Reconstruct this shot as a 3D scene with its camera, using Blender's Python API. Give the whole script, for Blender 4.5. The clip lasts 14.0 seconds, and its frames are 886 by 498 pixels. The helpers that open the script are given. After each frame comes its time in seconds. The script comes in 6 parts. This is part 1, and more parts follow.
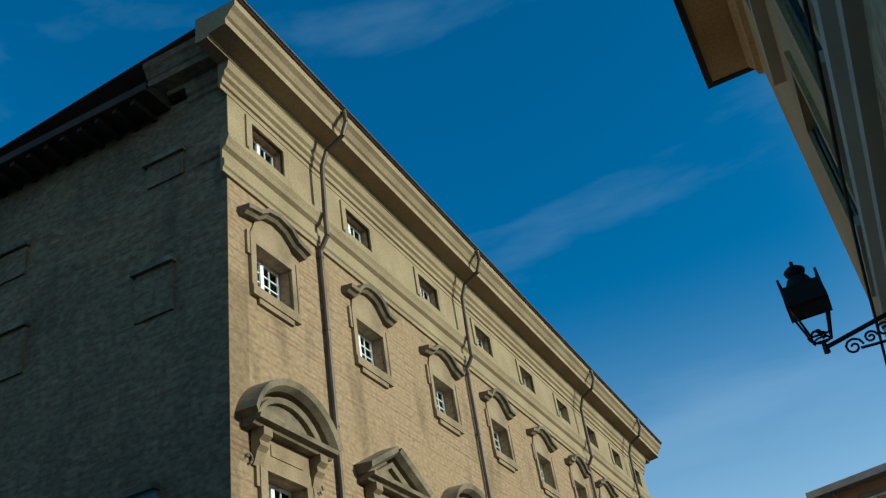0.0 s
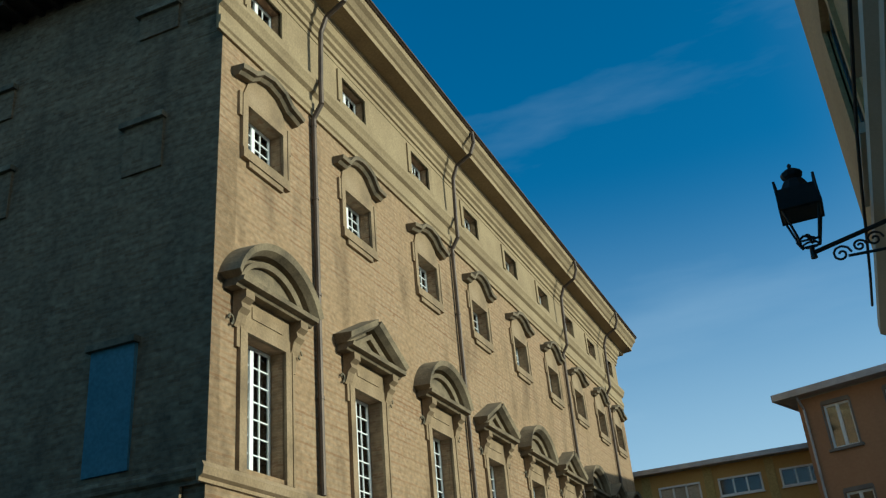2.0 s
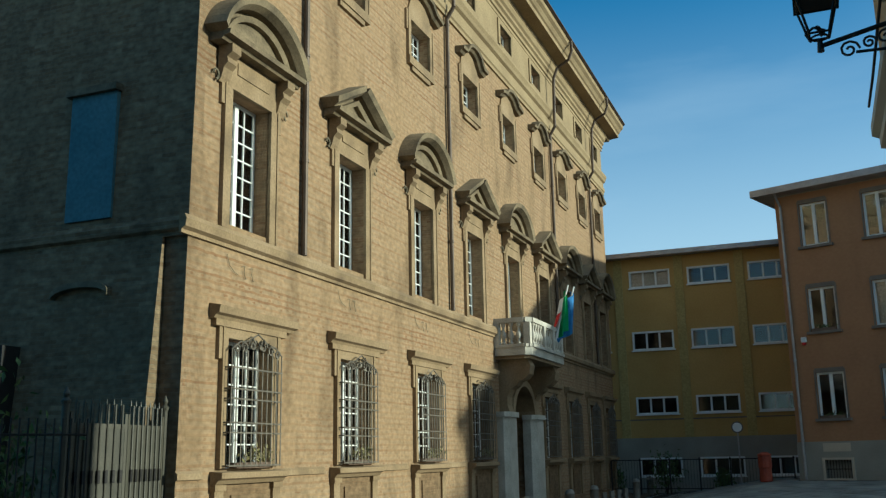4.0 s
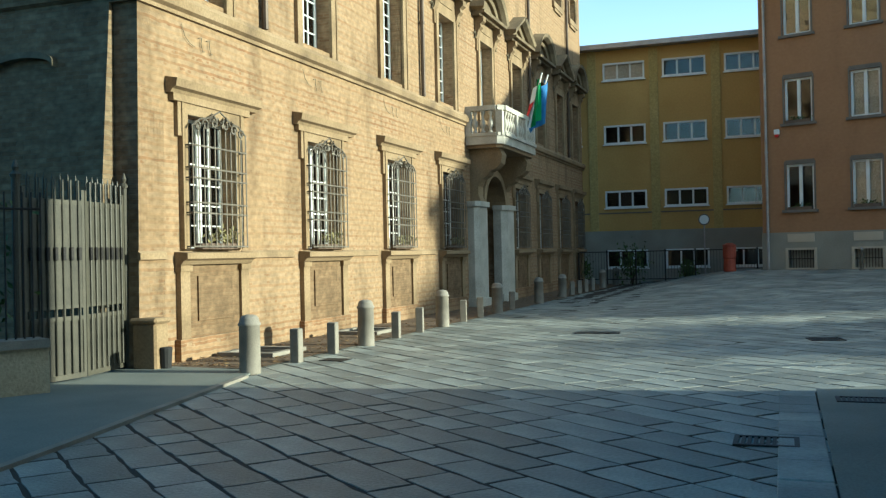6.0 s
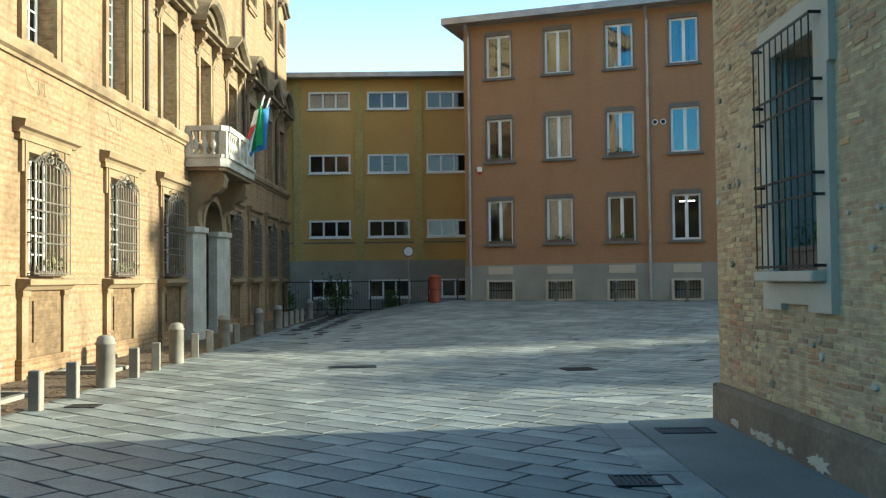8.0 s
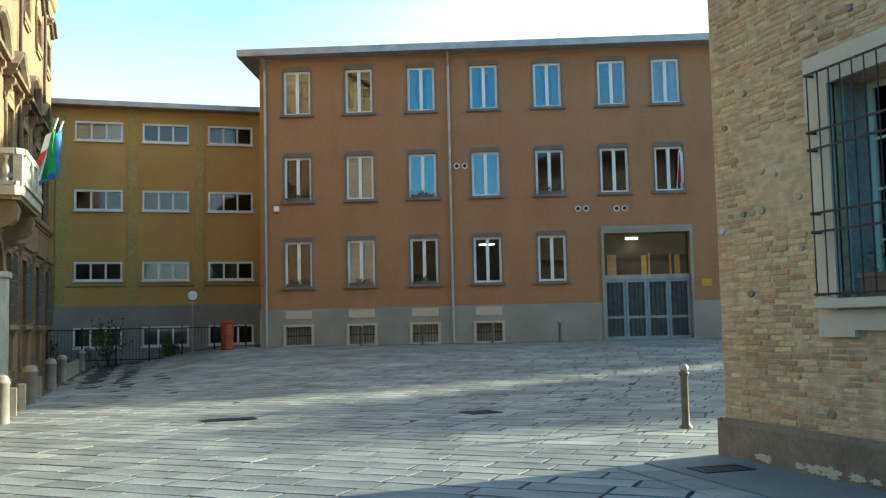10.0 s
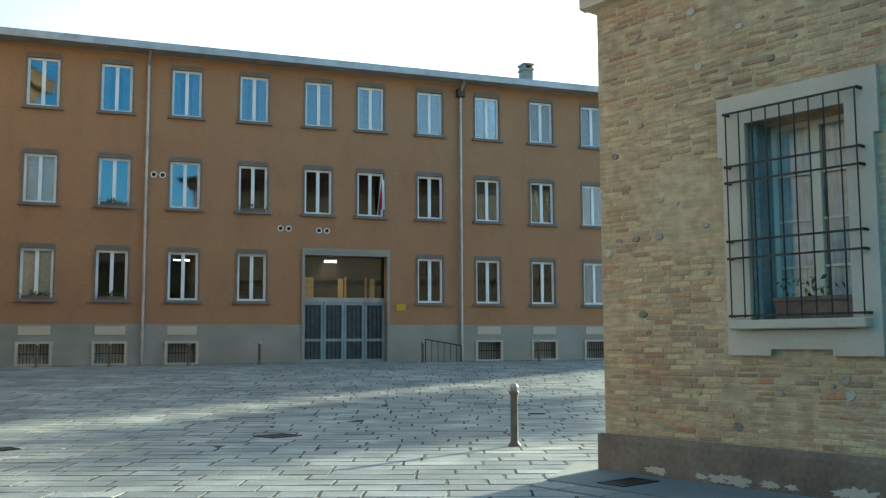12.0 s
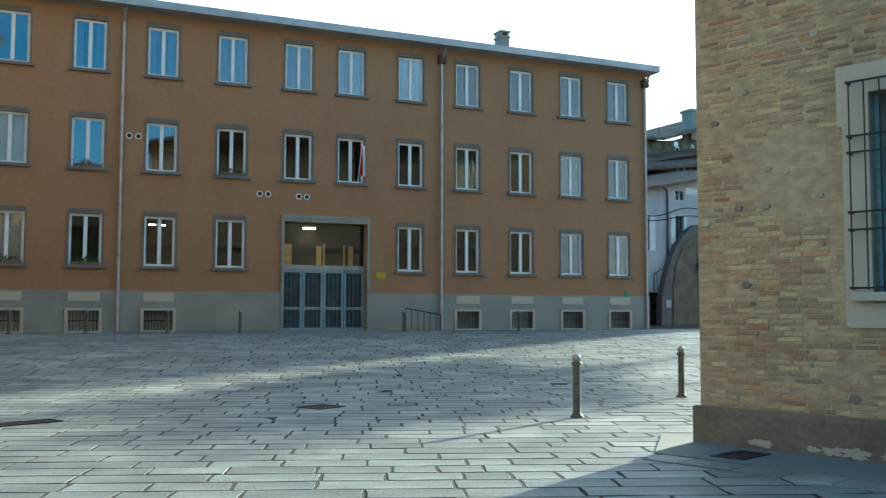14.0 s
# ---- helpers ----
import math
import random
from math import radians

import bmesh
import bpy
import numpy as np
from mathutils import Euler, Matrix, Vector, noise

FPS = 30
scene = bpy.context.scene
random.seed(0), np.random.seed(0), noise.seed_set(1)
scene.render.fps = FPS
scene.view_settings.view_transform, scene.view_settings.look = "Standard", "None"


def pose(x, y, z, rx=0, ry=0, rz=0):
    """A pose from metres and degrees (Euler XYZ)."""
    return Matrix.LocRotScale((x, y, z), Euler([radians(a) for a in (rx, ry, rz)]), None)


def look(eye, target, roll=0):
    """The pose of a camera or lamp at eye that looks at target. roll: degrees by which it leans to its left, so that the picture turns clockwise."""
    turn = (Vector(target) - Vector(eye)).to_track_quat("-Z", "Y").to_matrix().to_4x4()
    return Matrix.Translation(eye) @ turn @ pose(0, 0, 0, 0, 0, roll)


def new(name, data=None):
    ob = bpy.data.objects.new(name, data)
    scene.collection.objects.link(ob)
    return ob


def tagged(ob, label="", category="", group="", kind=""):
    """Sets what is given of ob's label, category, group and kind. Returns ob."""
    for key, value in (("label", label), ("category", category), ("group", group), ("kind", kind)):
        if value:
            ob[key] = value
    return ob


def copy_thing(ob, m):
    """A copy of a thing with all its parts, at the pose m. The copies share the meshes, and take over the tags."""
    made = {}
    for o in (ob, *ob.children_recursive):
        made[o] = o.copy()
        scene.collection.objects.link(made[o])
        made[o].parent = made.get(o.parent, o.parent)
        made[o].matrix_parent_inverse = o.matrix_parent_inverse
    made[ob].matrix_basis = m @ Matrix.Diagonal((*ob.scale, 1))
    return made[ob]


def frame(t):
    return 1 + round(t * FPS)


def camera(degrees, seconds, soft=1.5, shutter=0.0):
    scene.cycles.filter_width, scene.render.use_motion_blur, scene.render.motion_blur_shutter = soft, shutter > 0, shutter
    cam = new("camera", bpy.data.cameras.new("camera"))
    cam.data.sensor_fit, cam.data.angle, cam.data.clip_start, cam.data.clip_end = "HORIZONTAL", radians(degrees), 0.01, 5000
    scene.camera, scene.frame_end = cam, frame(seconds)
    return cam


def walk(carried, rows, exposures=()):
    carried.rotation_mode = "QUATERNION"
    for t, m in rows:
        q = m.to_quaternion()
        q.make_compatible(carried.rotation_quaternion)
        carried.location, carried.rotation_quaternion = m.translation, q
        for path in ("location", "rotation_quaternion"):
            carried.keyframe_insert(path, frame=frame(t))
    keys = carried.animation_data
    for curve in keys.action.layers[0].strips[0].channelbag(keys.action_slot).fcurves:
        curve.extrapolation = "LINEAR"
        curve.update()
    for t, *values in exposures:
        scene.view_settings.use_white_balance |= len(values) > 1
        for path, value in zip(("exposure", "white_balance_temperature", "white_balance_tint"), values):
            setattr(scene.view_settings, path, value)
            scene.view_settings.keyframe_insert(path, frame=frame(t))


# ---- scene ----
# ---- camera and walk: t, x, y, z, yaw (left +), pitch, lean ----
cam = camera(50.18, 14.0, soft=1.3)
ROWS = [
    (0, -1.799, 0.329, 1.844, 21.19, 33.13, -9.97),
    (0.5, -1.814, 0.356, 1.844, 22.75, 33.76, -9.54),
    (1, -1.829, 0.384, 1.846, 22.05, 31.96, -8.85),
    (1.5, -1.846, 0.411, 1.847, 21.14, 29.26, -6.84),
    (2, -1.862, 0.439, 1.848, 21.56, 25.97, -5.22),
    (2.5, -1.878, 0.467, 1.849, 20.96, 21.87, -4.43),
    (3, -1.894, 0.495, 1.849, 21.40, 18.42, -3.18),
    (3.5, -1.909, 0.522, 1.849, 22.05, 15.59, -2.65),
    (4, -1.925, 0.549, 1.849, 21.45, 12.35, -1.09),
    (4.2, -1.931, 0.559, 1.850, 21.15, 10.88, -0.68),
    (6.3, -2.258, 1.208, 1.531, 19.49, -0.21, -1.07),
    (6.5, -2.258, 1.192, 1.541, 18.54, -0.27, -1.34),
    (7, -2.552, 1.290, 1.576, 14.62, -0.51, 0.62),
    (7.5, -3.170, 1.536, 1.566, 6.69, -0.17, 1.39),
    (7.8, -3.712, 1.602, 1.600, 0.70, 0.34, -0.45),
    (8.0, -3.976, 1.713, 1.594, -0.17, 1.82, -0.62),
    (8.2, -4.253, 1.804, 1.593, -0.05, 2.44, -0.21),
    (10.3, -7.109, 3.490, 1.463, -18.92, 5.75, -0.84),
    (10.5, -7.356, 3.622, 1.451, -19.86, 6.84, -0.48),
    (11, -7.969, 4.126, 1.458, -25.92, 4.14, -0.98),
    (11.5, -8.614, 4.499, 1.452, -29.69, 5.86, 1.35),
    (12, -9.116, 5.136, 1.424, -39.74, 5.67, -0.27),
    (12.5, -9.570, 5.594, 1.402, -40.02, 6.20, -0.39),
    (13, -9.945, 6.197, 1.365, -45.78, 5.22, -0.65),
    (13.5, -10.076, 6.546, 1.414, -47.54, 4.53, 0.53),
    (14, -10.175, 6.594, 1.432, -43.71, 3.80, 0.14),
]


def gaze(x, y, z, yaw, pitch, lean):
    a, b = radians(yaw), radians(pitch)
    return look((x, y, z), (x - math.sin(a) * math.cos(b), y + math.cos(a) * math.cos(b), z + math.sin(b)), lean)


EXPOSURES = [(0.0, -1.12, 4980, -8), (2.0, -1.13, 5130, -8), (3.0, -1.12, 5180, -9), (4.2, -0.86, 5200, -10), (6.3, -0.02, 5300, -11), (7.0, 0.07, 5380, -10), (8.2, 0.41, 5620, -5), (10.3, 0.55, 5750, -3), (12.0, 0.56, 5600, -6), (14.0, 0.43, 5400, -7)]
walk(cam, [(t, gaze(*row)) for t, *row in ROWS], EXPOSURES)

# ---- sky and sun ----
SUN_EL, SUN_AZ = 14.6, (0.9897, 0.1435)      # elevation, and the way towards the sun in plan
world = bpy.data.worlds.new("sky")
scene.world = world
world.use_nodes = True
wn, wl = world.node_tree.nodes, world.node_tree.links
sky = wn.new("ShaderNodeTexSky")
sky.sky_type, sky.sun_disc = "NISHITA", False
sky.sun_elevation = radians(SUN_EL)
sky.sun_rotation = math.atan2(SUN_AZ[0], SUN_AZ[1])
sky.air_density, sky.dust_density, sky.ozone_density = 1.0, 0.4, 4.0
coord = wn.new("ShaderNodeTexCoord")
mapping = wn.new("ShaderNodeMapping")
mapping.inputs["Scale"].default_value = (1.0, 2.6, 5.0)
mapping.inputs["Rotation"].default_value = (0.25, 0.1, 0.5)
wl.new(coord.outputs["Generated"], mapping.inputs["Vector"])
cirrus = wn.new("ShaderNodeTexNoise")
cirrus.inputs["Scale"].default_value, cirrus.inputs["Detail"].default_value, cirrus.inputs["Roughness"].default_value = 1.7, 7.0, 0.55
wl.new(mapping.outputs["Vector"], cirrus.inputs["Vector"])
ramp = wn.new("ShaderNodeValToRGB")
ramp.color_ramp.elements[0].position, ramp.color_ramp.elements[1].position = 0.52, 0.85
ramp.color_ramp.elements[0].color, ramp.color_ramp.elements[1].color = (0, 0, 0, 1), (0.3, 0.3, 0.3, 1)
wl.new(cirrus.outputs["Fac"], ramp.inputs["Fac"])
veil = wn.new("ShaderNodeMix")
veil.data_type = "RGBA"
veil.inputs["B"].default_value = (3.6, 4.2, 5.0, 1)
wl.new(ramp.outputs["Color"], veil.inputs["Factor"])
deep = wn.new("ShaderNodeHueSaturation")
deep.inputs["Saturation"].default_value = 1.2
deep.inputs["Hue"].default_value = 0.488
wl.new(sky.outputs["Color"], deep.inputs["Color"])
wl.new(deep.outputs["Color"], veil.inputs["A"])
# thin white haze that thickens towards the horizon and round the sun
sep = wn.new("ShaderNodeSeparateXYZ")
wl.new(coord.outputs["Generated"], sep.inputs[0])
low = wn.new("ShaderNodeMapRange")
low.interpolation_type = "SMOOTHSTEP"
for key, value in zip(("From Min", "From Max", "To Min", "To Max"), (0.5, 0.0, 0.0, 0.78)):
    low.inputs[key].default_value = value
wl.new(sep.outputs["Z"], low.inputs["Value"])
near_sun = wn.new("ShaderNodeVectorMath")
near_sun.operation = "DOT_PRODUCT"
near_sun.inputs[1].default_value = (SUN_AZ[0] * 0.968, SUN_AZ[1] * 0.968, 0.25)
wl.new(coord.outputs["Generated"], near_sun.inputs[0])
glow = wn.new("ShaderNodeMapRange")
glow.interpolation_type = "SMOOTHSTEP"
for key, value in zip(("From Min", "From Max", "To Min", "To Max"), (0.26, 0.92, 0.0, 0.9)):
    glow.inputs[key].default_value = value
wl.new(near_sun.outputs["Value"], glow.inputs["Value"])
sunward = wn.new("ShaderNodeMapRange")
sunward.interpolation_type = "SMOOTHSTEP"
for key, value in zip(("From Min", "From Max", "To Min", "To Max"), (-0.4, 0.05, 0.04, 1.0)):
    sunward.inputs[key].default_value = value
wl.new(near_sun.outputs["Value"], sunward.inputs["Value"])
low_haze = wn.new("ShaderNodeMath")
low_haze.operation = "MULTIPLY"
wl.new(low.outputs["Result"], low_haze.inputs[0])
wl.new(sunward.outputs["Result"], low_haze.inputs[1])
both = wn.new("ShaderNodeMath")
both.operation, both.use_clamp = "ADD", True
wl.new(low_haze.outputs[0], both.inputs[0])
wl.new(glow.outputs["Result"], both.inputs[1])
haze = wn.new("ShaderNodeMix")
haze.data_type = "RGBA"
haze.inputs["B"].default_value = (5.6, 5.7, 5.6, 1)
wl.new(both.outputs[0], haze.inputs["Factor"])
wl.new(veil.outputs["Result"], haze.inputs["A"])
wl.new(haze.outputs["Result"], wn["Background"].inputs["Color"])
wn["Background"].inputs["Strength"].default_value = 0.28
sun = new("sun", bpy.data.lights.new("sun", "SUN"))
sun.data.energy, sun.data.angle, sun.data.color = 11.3, radians(0.9), (1.0, 0.845, 0.63)
ce = math.cos(radians(SUN_EL))
sun.matrix_world = look((SUN_AZ[0] * ce * 50, SUN_AZ[1] * ce * 50, math.sin(radians(SUN_EL)) * 50), (0, 0, 0))

# ---- materials ----
MATS = {}


def node_mat(name, colours, scale=4.0, fine=40.0, rough=0.85, bump=0.3, metal=0.0, spec=0.4, jitter=0.0, stretch=(1, 1, 1), dist=0.01, lo=0.3, hi=0.7, grain=0.4):
    """A surface that goes between two or three colours in large stains and fine grain, with a bump."""
    m = bpy.data.materials.new(name)
    m.use_nodes = True
    n, l = m.node_tree.nodes, m.node_tree.links
    b = n["Principled BSDF"]
    tc, mp = n.new("ShaderNodeTexCoord"), n.new("ShaderNodeMapping")
    mp.inputs["Scale"].default_value = stretch
    l.new(tc.outputs["Object"], mp.inputs["Vector"])
    big, small = n.new("ShaderNodeTexNoise"), n.new("ShaderNodeTexNoise")
    big.inputs["Scale"].default_value, big.inputs["Detail"].default_value = scale, 6.0
    small.inputs["Scale"].default_value, small.inputs["Detail"].default_value = fine, 4.0
    l.new(mp.outputs["Vector"], big.inputs["Vector"])
    l.new(tc.outputs["Object"], small.inputs["Vector"])
    cr = n.new("ShaderNodeValToRGB")
    e = cr.color_ramp.elements
    e[0].position, e[1].position = lo, hi
    e[0].color, e[1].color = (*colours[0], 1), (*colours[-1], 1)
    if len(colours) > 2:
        mid = e.new((lo + hi) / 2)
        mid.color = (*colours[1], 1)
    l.new(big.outputs["Fac"], cr.inputs["Fac"])
    mix = n.new("ShaderNodeMix")
    mix.data_type, mix.blend_type = "RGBA", "OVERLAY"
    mix.inputs["Factor"].default_value = grain
    l.new(cr.outputs["Color"], mix.inputs["A"])
    l.new(small.outputs["Fac"], mix.inputs["B"])
    colour = mix.outputs["Result"]
    if jitter:
        oi, isl, hs = n.new("ShaderNodeObjectInfo"), n.new("ShaderNodeNewGeometry"), n.new("ShaderNodeHueSaturation")
        add, mr, mr2 = n.new("ShaderNodeMath"), n.new("ShaderNodeMapRange"), n.new("ShaderNodeMapRange")
        fr = n.new("ShaderNodeMath")
        add.operation, fr.operation = "ADD", "FRACT"
        l.new(oi.outputs["Random"], add.inputs[0])
        l.new(isl.outputs["Random Per Island"], add.inputs[1])
        l.new(add.outputs[0], fr.inputs[0])
        mr.inputs["To Min"].default_value, mr.inputs["To Max"].default_value = 1 - jitter, 1 + jitter
        l.new(fr.outputs[0], mr.inputs["Value"])
        l.new(mr.outputs["Result"], hs.inputs["Value"])
        mr2.inputs["To Min"].default_value, mr2.inputs["To Max"].default_value = 0.5 - jitter * 0.05, 0.5 + jitter * 0.05
        l.new(fr.outputs[0], mr2.inputs["Value"])
        l.new(mr2.outputs["Result"], hs.inputs["Hue"])
        l.new(colour, hs.inputs["Color"])
        colour = hs.outputs["Color"]
    l.new(colour, b.inputs["Base Color"])
    b.inputs["Roughness"].default_value, b.inputs["Metallic"].default_value = rough, metal
    b.inputs["Specular IOR Level"].default_value = spec
    if bump:
        bp = n.new("ShaderNodeBump")
        bp.inputs["Strength"].default_value, bp.inputs["Distance"].default_value = bump, dist
        l.new(small.outputs["Fac"], bp.inputs["Height"])
        l.new(bp.outputs["Normal"], b.inputs["Normal"])
    MATS[name] = m
    return m


def brick_mat(name, pale, warm, dark, mortar, axis, size=(0.28, 0.062), stain=0.5, wash=0.55, wash_col=(0.4, 0.3, 0.18), grit=0.75, relief=0.55, bare=0.0):
    """Thin old bricks under worn limewash. axis: the world axis that runs along the wall; below the height bare the wash has gone."""
    m = bpy.data.materials.new(name)
    m.use_nodes = True
    n, l = m.node_tree.nodes, m.node_tree.links
    b = n["Principled BSDF"]
    tc, sep, com = n.new("ShaderNodeTexCoord"), n.new("ShaderNodeSeparateXYZ"), n.new("ShaderNodeCombineXYZ")
    l.new(tc.outputs["Object"], sep.inputs[0])
    l.new(sep.outputs[axis], com.inputs["X"])
    l.new(sep.outputs["Z"], com.inputs["Y"])
    wob = n.new("ShaderNodeTexNoise")
    wob.inputs["Scale"].default_value, wob.inputs["Detail"].default_value = 5.0, 4.0
    l.new(tc.outputs["Object"], wob.inputs["Vector"])
    warp = n.new("ShaderNodeMix")
    warp.data_type, warp.blend_type = "RGBA", "LINEAR_LIGHT"
    warp.inputs["Factor"].default_value = 0.03
    l.new(com.outputs[0], warp.inputs["A"])
    l.new(wob.outputs["Color"], warp.inputs["B"])
    br = n.new("ShaderNodeTexBrick")
    br.inputs["Scale"].default_value = 1.0
    br.inputs["Brick Width"].default_value, br.inputs["Row Height"].default_value = size
    br.inputs["Mortar Size"].default_value, br.inputs["Mortar Smooth"].default_value = 0.008, 0.4
    br.inputs["Color1"].default_value, br.inputs["Color2"].default_value, br.inputs["Mortar"].default_value = (*pale, 1), (*warm, 1), (*mortar, 1)
    l.new(warp.outputs["Result"], br.inputs["Vector"])
    big = n.new("ShaderNodeTexNoise")
    big.inputs["Scale"].default_value, big.inputs["Detail"].default_value, big.inputs["Roughness"].default_value = 0.55, 9.0, 0.65
    l.new(tc.outputs["Object"], big.inputs["Vector"])
    r1 = n.new("ShaderNodeMapRange")
    r1.inputs["From Min"].default_value, r1.inputs["From Max"].default_value, r1.inputs["To Max"].default_value = 0.42, 0.62, wash
    l.new(big.outputs["Fac"], r1.inputs["Value"])
    m1 = n.new("ShaderNodeMix")
    m1.data_type = "RGBA"
    m1.inputs["B"].default_value = (*wash_col, 1)
    l.new(br.outputs["Color"], m1.inputs["A"])
    wash_out = r1.outputs["Result"]
    if bare:
        edge, keep, cut = n.new("ShaderNodeMath"), n.new("ShaderNodeMapRange"), n.new("ShaderNodeMath")
        edge.operation, edge.inputs[1].default_value = "MULTIPLY_ADD", 1.6
        l.new(big.outputs["Fac"], edge.inputs[0])
        l.new(sep.outputs["Z"], edge.inputs[2])
        keep.inputs["From Min"].default_value, keep.inputs["From Max"].default_value, keep.inputs["To Min"].default_value = bare + 0.6, bare + 1.0, 0.12
        l.new(edge.outputs[0], keep.inputs["Value"])
        cut.operation = "MULTIPLY"
        l.new(wash_out, cut.inputs[0])
        l.new(keep.outputs["Result"], cut.inputs[1])
        wash_out = cut.outputs[0]
    l.new(wash_out, m1.inputs["Factor"])
    st = n.new("ShaderNodeTexNoise")
    st.inputs["Scale"].default_value, st.inputs["Detail"].default_value = 1.3, 8.0
    mp = n.new("ShaderNodeMapping")
    mp.inputs["Scale"].default_value, mp.inputs["Location"].default_value = (1, 1, 0.3), (7, 3, 1)
    l.new(tc.outputs["Object"], mp.inputs["Vector"])
    l.new(mp.outputs["Vector"], st.inputs["Vector"])
    r2 = n.new("ShaderNodeMapRange")
    r2.inputs["From Min"].default_value, r2.inputs["From Max"].default_value, r2.inputs["To Max"].default_value = 0.52, 0.75, stain
    l.new(st.outputs["Fac"], r2.inputs["Value"])
    m2 = n.new("ShaderNodeMix")
    m2.data_type = "RGBA"
    m2.inputs["B"].default_value = (*dark, 1)
    l.new(m1.outputs["Result"], m2.inputs["A"])
    l.new(r2.outputs["Result"], m2.inputs["Factor"])
    grain = n.new("ShaderNodeTexNoise")
    grain.inputs["Scale"].default_value, grain.inputs["Detail"].default_value = 5.0, 7.0
    flat = n.new("ShaderNodeMapping")
    flat.inputs["Scale"].default_value = (1.4, 1.4, 2.0)
    l.new(tc.outputs["Object"], flat.inputs["Vector"])
    l.new(flat.outputs["Vector"], grain.inputs["Vector"])
    m3 = n.new("ShaderNodeMix")
    m3.data_type, m3.blend_type = "RGBA", "OVERLAY"
    m3.inputs["Factor"].default_value = grit
    l.new(m2.outputs["Result"], m3.inputs["A"])
    l.new(grain.outputs["Fac"], m3.inputs["B"])
    l.new(m3.outputs["Result"], b.inputs["Base Color"])
    b.inputs["Roughness"].default_value, b.inputs["Specular IOR Level"].default_value = 0.92, 0.2
    hm = n.new("ShaderNodeMath")
    hm.operation = "MULTIPLY_ADD"
    hm.inputs[1].default_value = -0.55
    l.new(br.outputs["Fac"], hm.inputs[0])
    soft_grain = n.new("ShaderNodeMath")
    soft_grain.operation = "MULTIPLY"
    soft_grain.inputs[1].default_value = 0.45
    l.new(grain.outputs["Fac"], soft_grain.inputs[0])
    l.new(soft_grain.outputs[0], hm.inputs[2])
    bp = n.new("ShaderNodeBump")
    bp.inputs["Strength"].default_value, bp.inputs["Distance"].default_value = relief, 0.012
    l.new(hm.outputs[0], bp.inputs["Height"])
    l.new(bp.outputs["Normal"], b.inputs["Normal"])
    MATS[name] = m
    return m


def glass_mat(name, tint=(1, 1, 1), ior=1.7):
    m = bpy.data.materials.new(name)
    m.use_nodes = True
    n, l = m.node_tree.nodes, m.node_tree.links
    n.remove(n["Principled BSDF"])
    gl, tr, mx, fr = n.new("ShaderNodeBsdfGlossy"), n.new("ShaderNodeBsdfTransparent"), n.new("ShaderNodeMixShader"), n.new("ShaderNodeFresnel")
    gl.inputs["Roughness"].default_value = 0.03
    tr.inputs["Color"].default_value = (*tint, 1)
    fr.inputs["IOR"].default_value = ior
    wv, bp = n.new("ShaderNodeTexNoise"), n.new("ShaderNodeBump")
    wv.inputs["Scale"].default_value = 1.6
    bp.inputs["Strength"].default_value, bp.inputs["Distance"].default_value = 0.025, 0.05
    l.new(wv.outputs["Fac"], bp.inputs["Height"])
    l.new(bp.outputs["Normal"], gl.inputs["Normal"])
    l.new(fr.outputs[0], mx.inputs[0])
    l.new(tr.outputs[0], mx.inputs[1])
    l.new(gl.outputs[0], mx.inputs[2])
    l.new(mx.outputs[0], n["Material Output"].inputs["Surface"])
    MATS[name] = m
    return m


def lamp_mat(name, colour, strength):
    m = bpy.data.materials.new(name)
    m.use_nodes = True
    b = m.node_tree.nodes["Principled BSDF"]
    b.inputs["Emission Color"].default_value, b.inputs["Emission Strength"].default_value = (*colour, 1), strength
    MATS[name] = m
    return m


PALACE = brick_mat("ochre_brick", (0.284, 0.194, 0.108), (0.204, 0.113, 0.056), (0.106, 0.072, 0.040), (0.273, 0.198, 0.119), "Y", size=(0.25, 0.058), wash=0.8, stain=0.75, wash_col=(0.254, 0.173, 0.094), grit=0.6, relief=0.45, bare=1.5)
PANEL = brick_mat("brown_apron_brick", (0.197, 0.132, 0.073), (0.146, 0.090, 0.047), (0.081, 0.056, 0.031), (0.183, 0.129, 0.073), "Y", size=(0.26, 0.056), wash=0.6, stain=0.85, wash_col=(0.146, 0.101, 0.056))
# end brick is a darker copy of the front, with its shade put into the colour
PALACE_END = brick_mat("shade_toned_end_brick", (0.216, 0.164, 0.099), (0.147, 0.099, 0.054), (0.060, 0.048, 0.032), (0.172, 0.139, 0.091), "X", size=(0.28, 0.07), wash_col=(0.112, 0.094, 0.061), stain=0.6, wash=0.5, relief=0.9)
STONE = node_mat("sandstone", [(0.142, 0.101, 0.057), (0.237, 0.168, 0.091), (0.282, 0.207, 0.121)], 1.2, 25, 0.9, 0.4)
STUCCO = node_mat("pale_frieze_stucco", [(0.215, 0.157, 0.083), (0.285, 0.215, 0.116)], 0.9, 20, 0.9, 0.35)
HOODSTONE = node_mat("sooty_hood_stone", [(0.069, 0.055, 0.034), (0.152, 0.117, 0.069), (0.227, 0.176, 0.103)], 2.0, 22, 0.9, 0.5)
DARKSTONE = node_mat("weathered_stone", [(0.05, 0.045, 0.03), (0.13, 0.11, 0.07), (0.25, 0.20, 0.125)], 2.2, 22, 0.9, 0.5)
MARBLE = node_mat("white_marble", [(0.370, 0.340, 0.281), (0.532, 0.503, 0.429)], 2.0, 30, 0.6, 0.15)
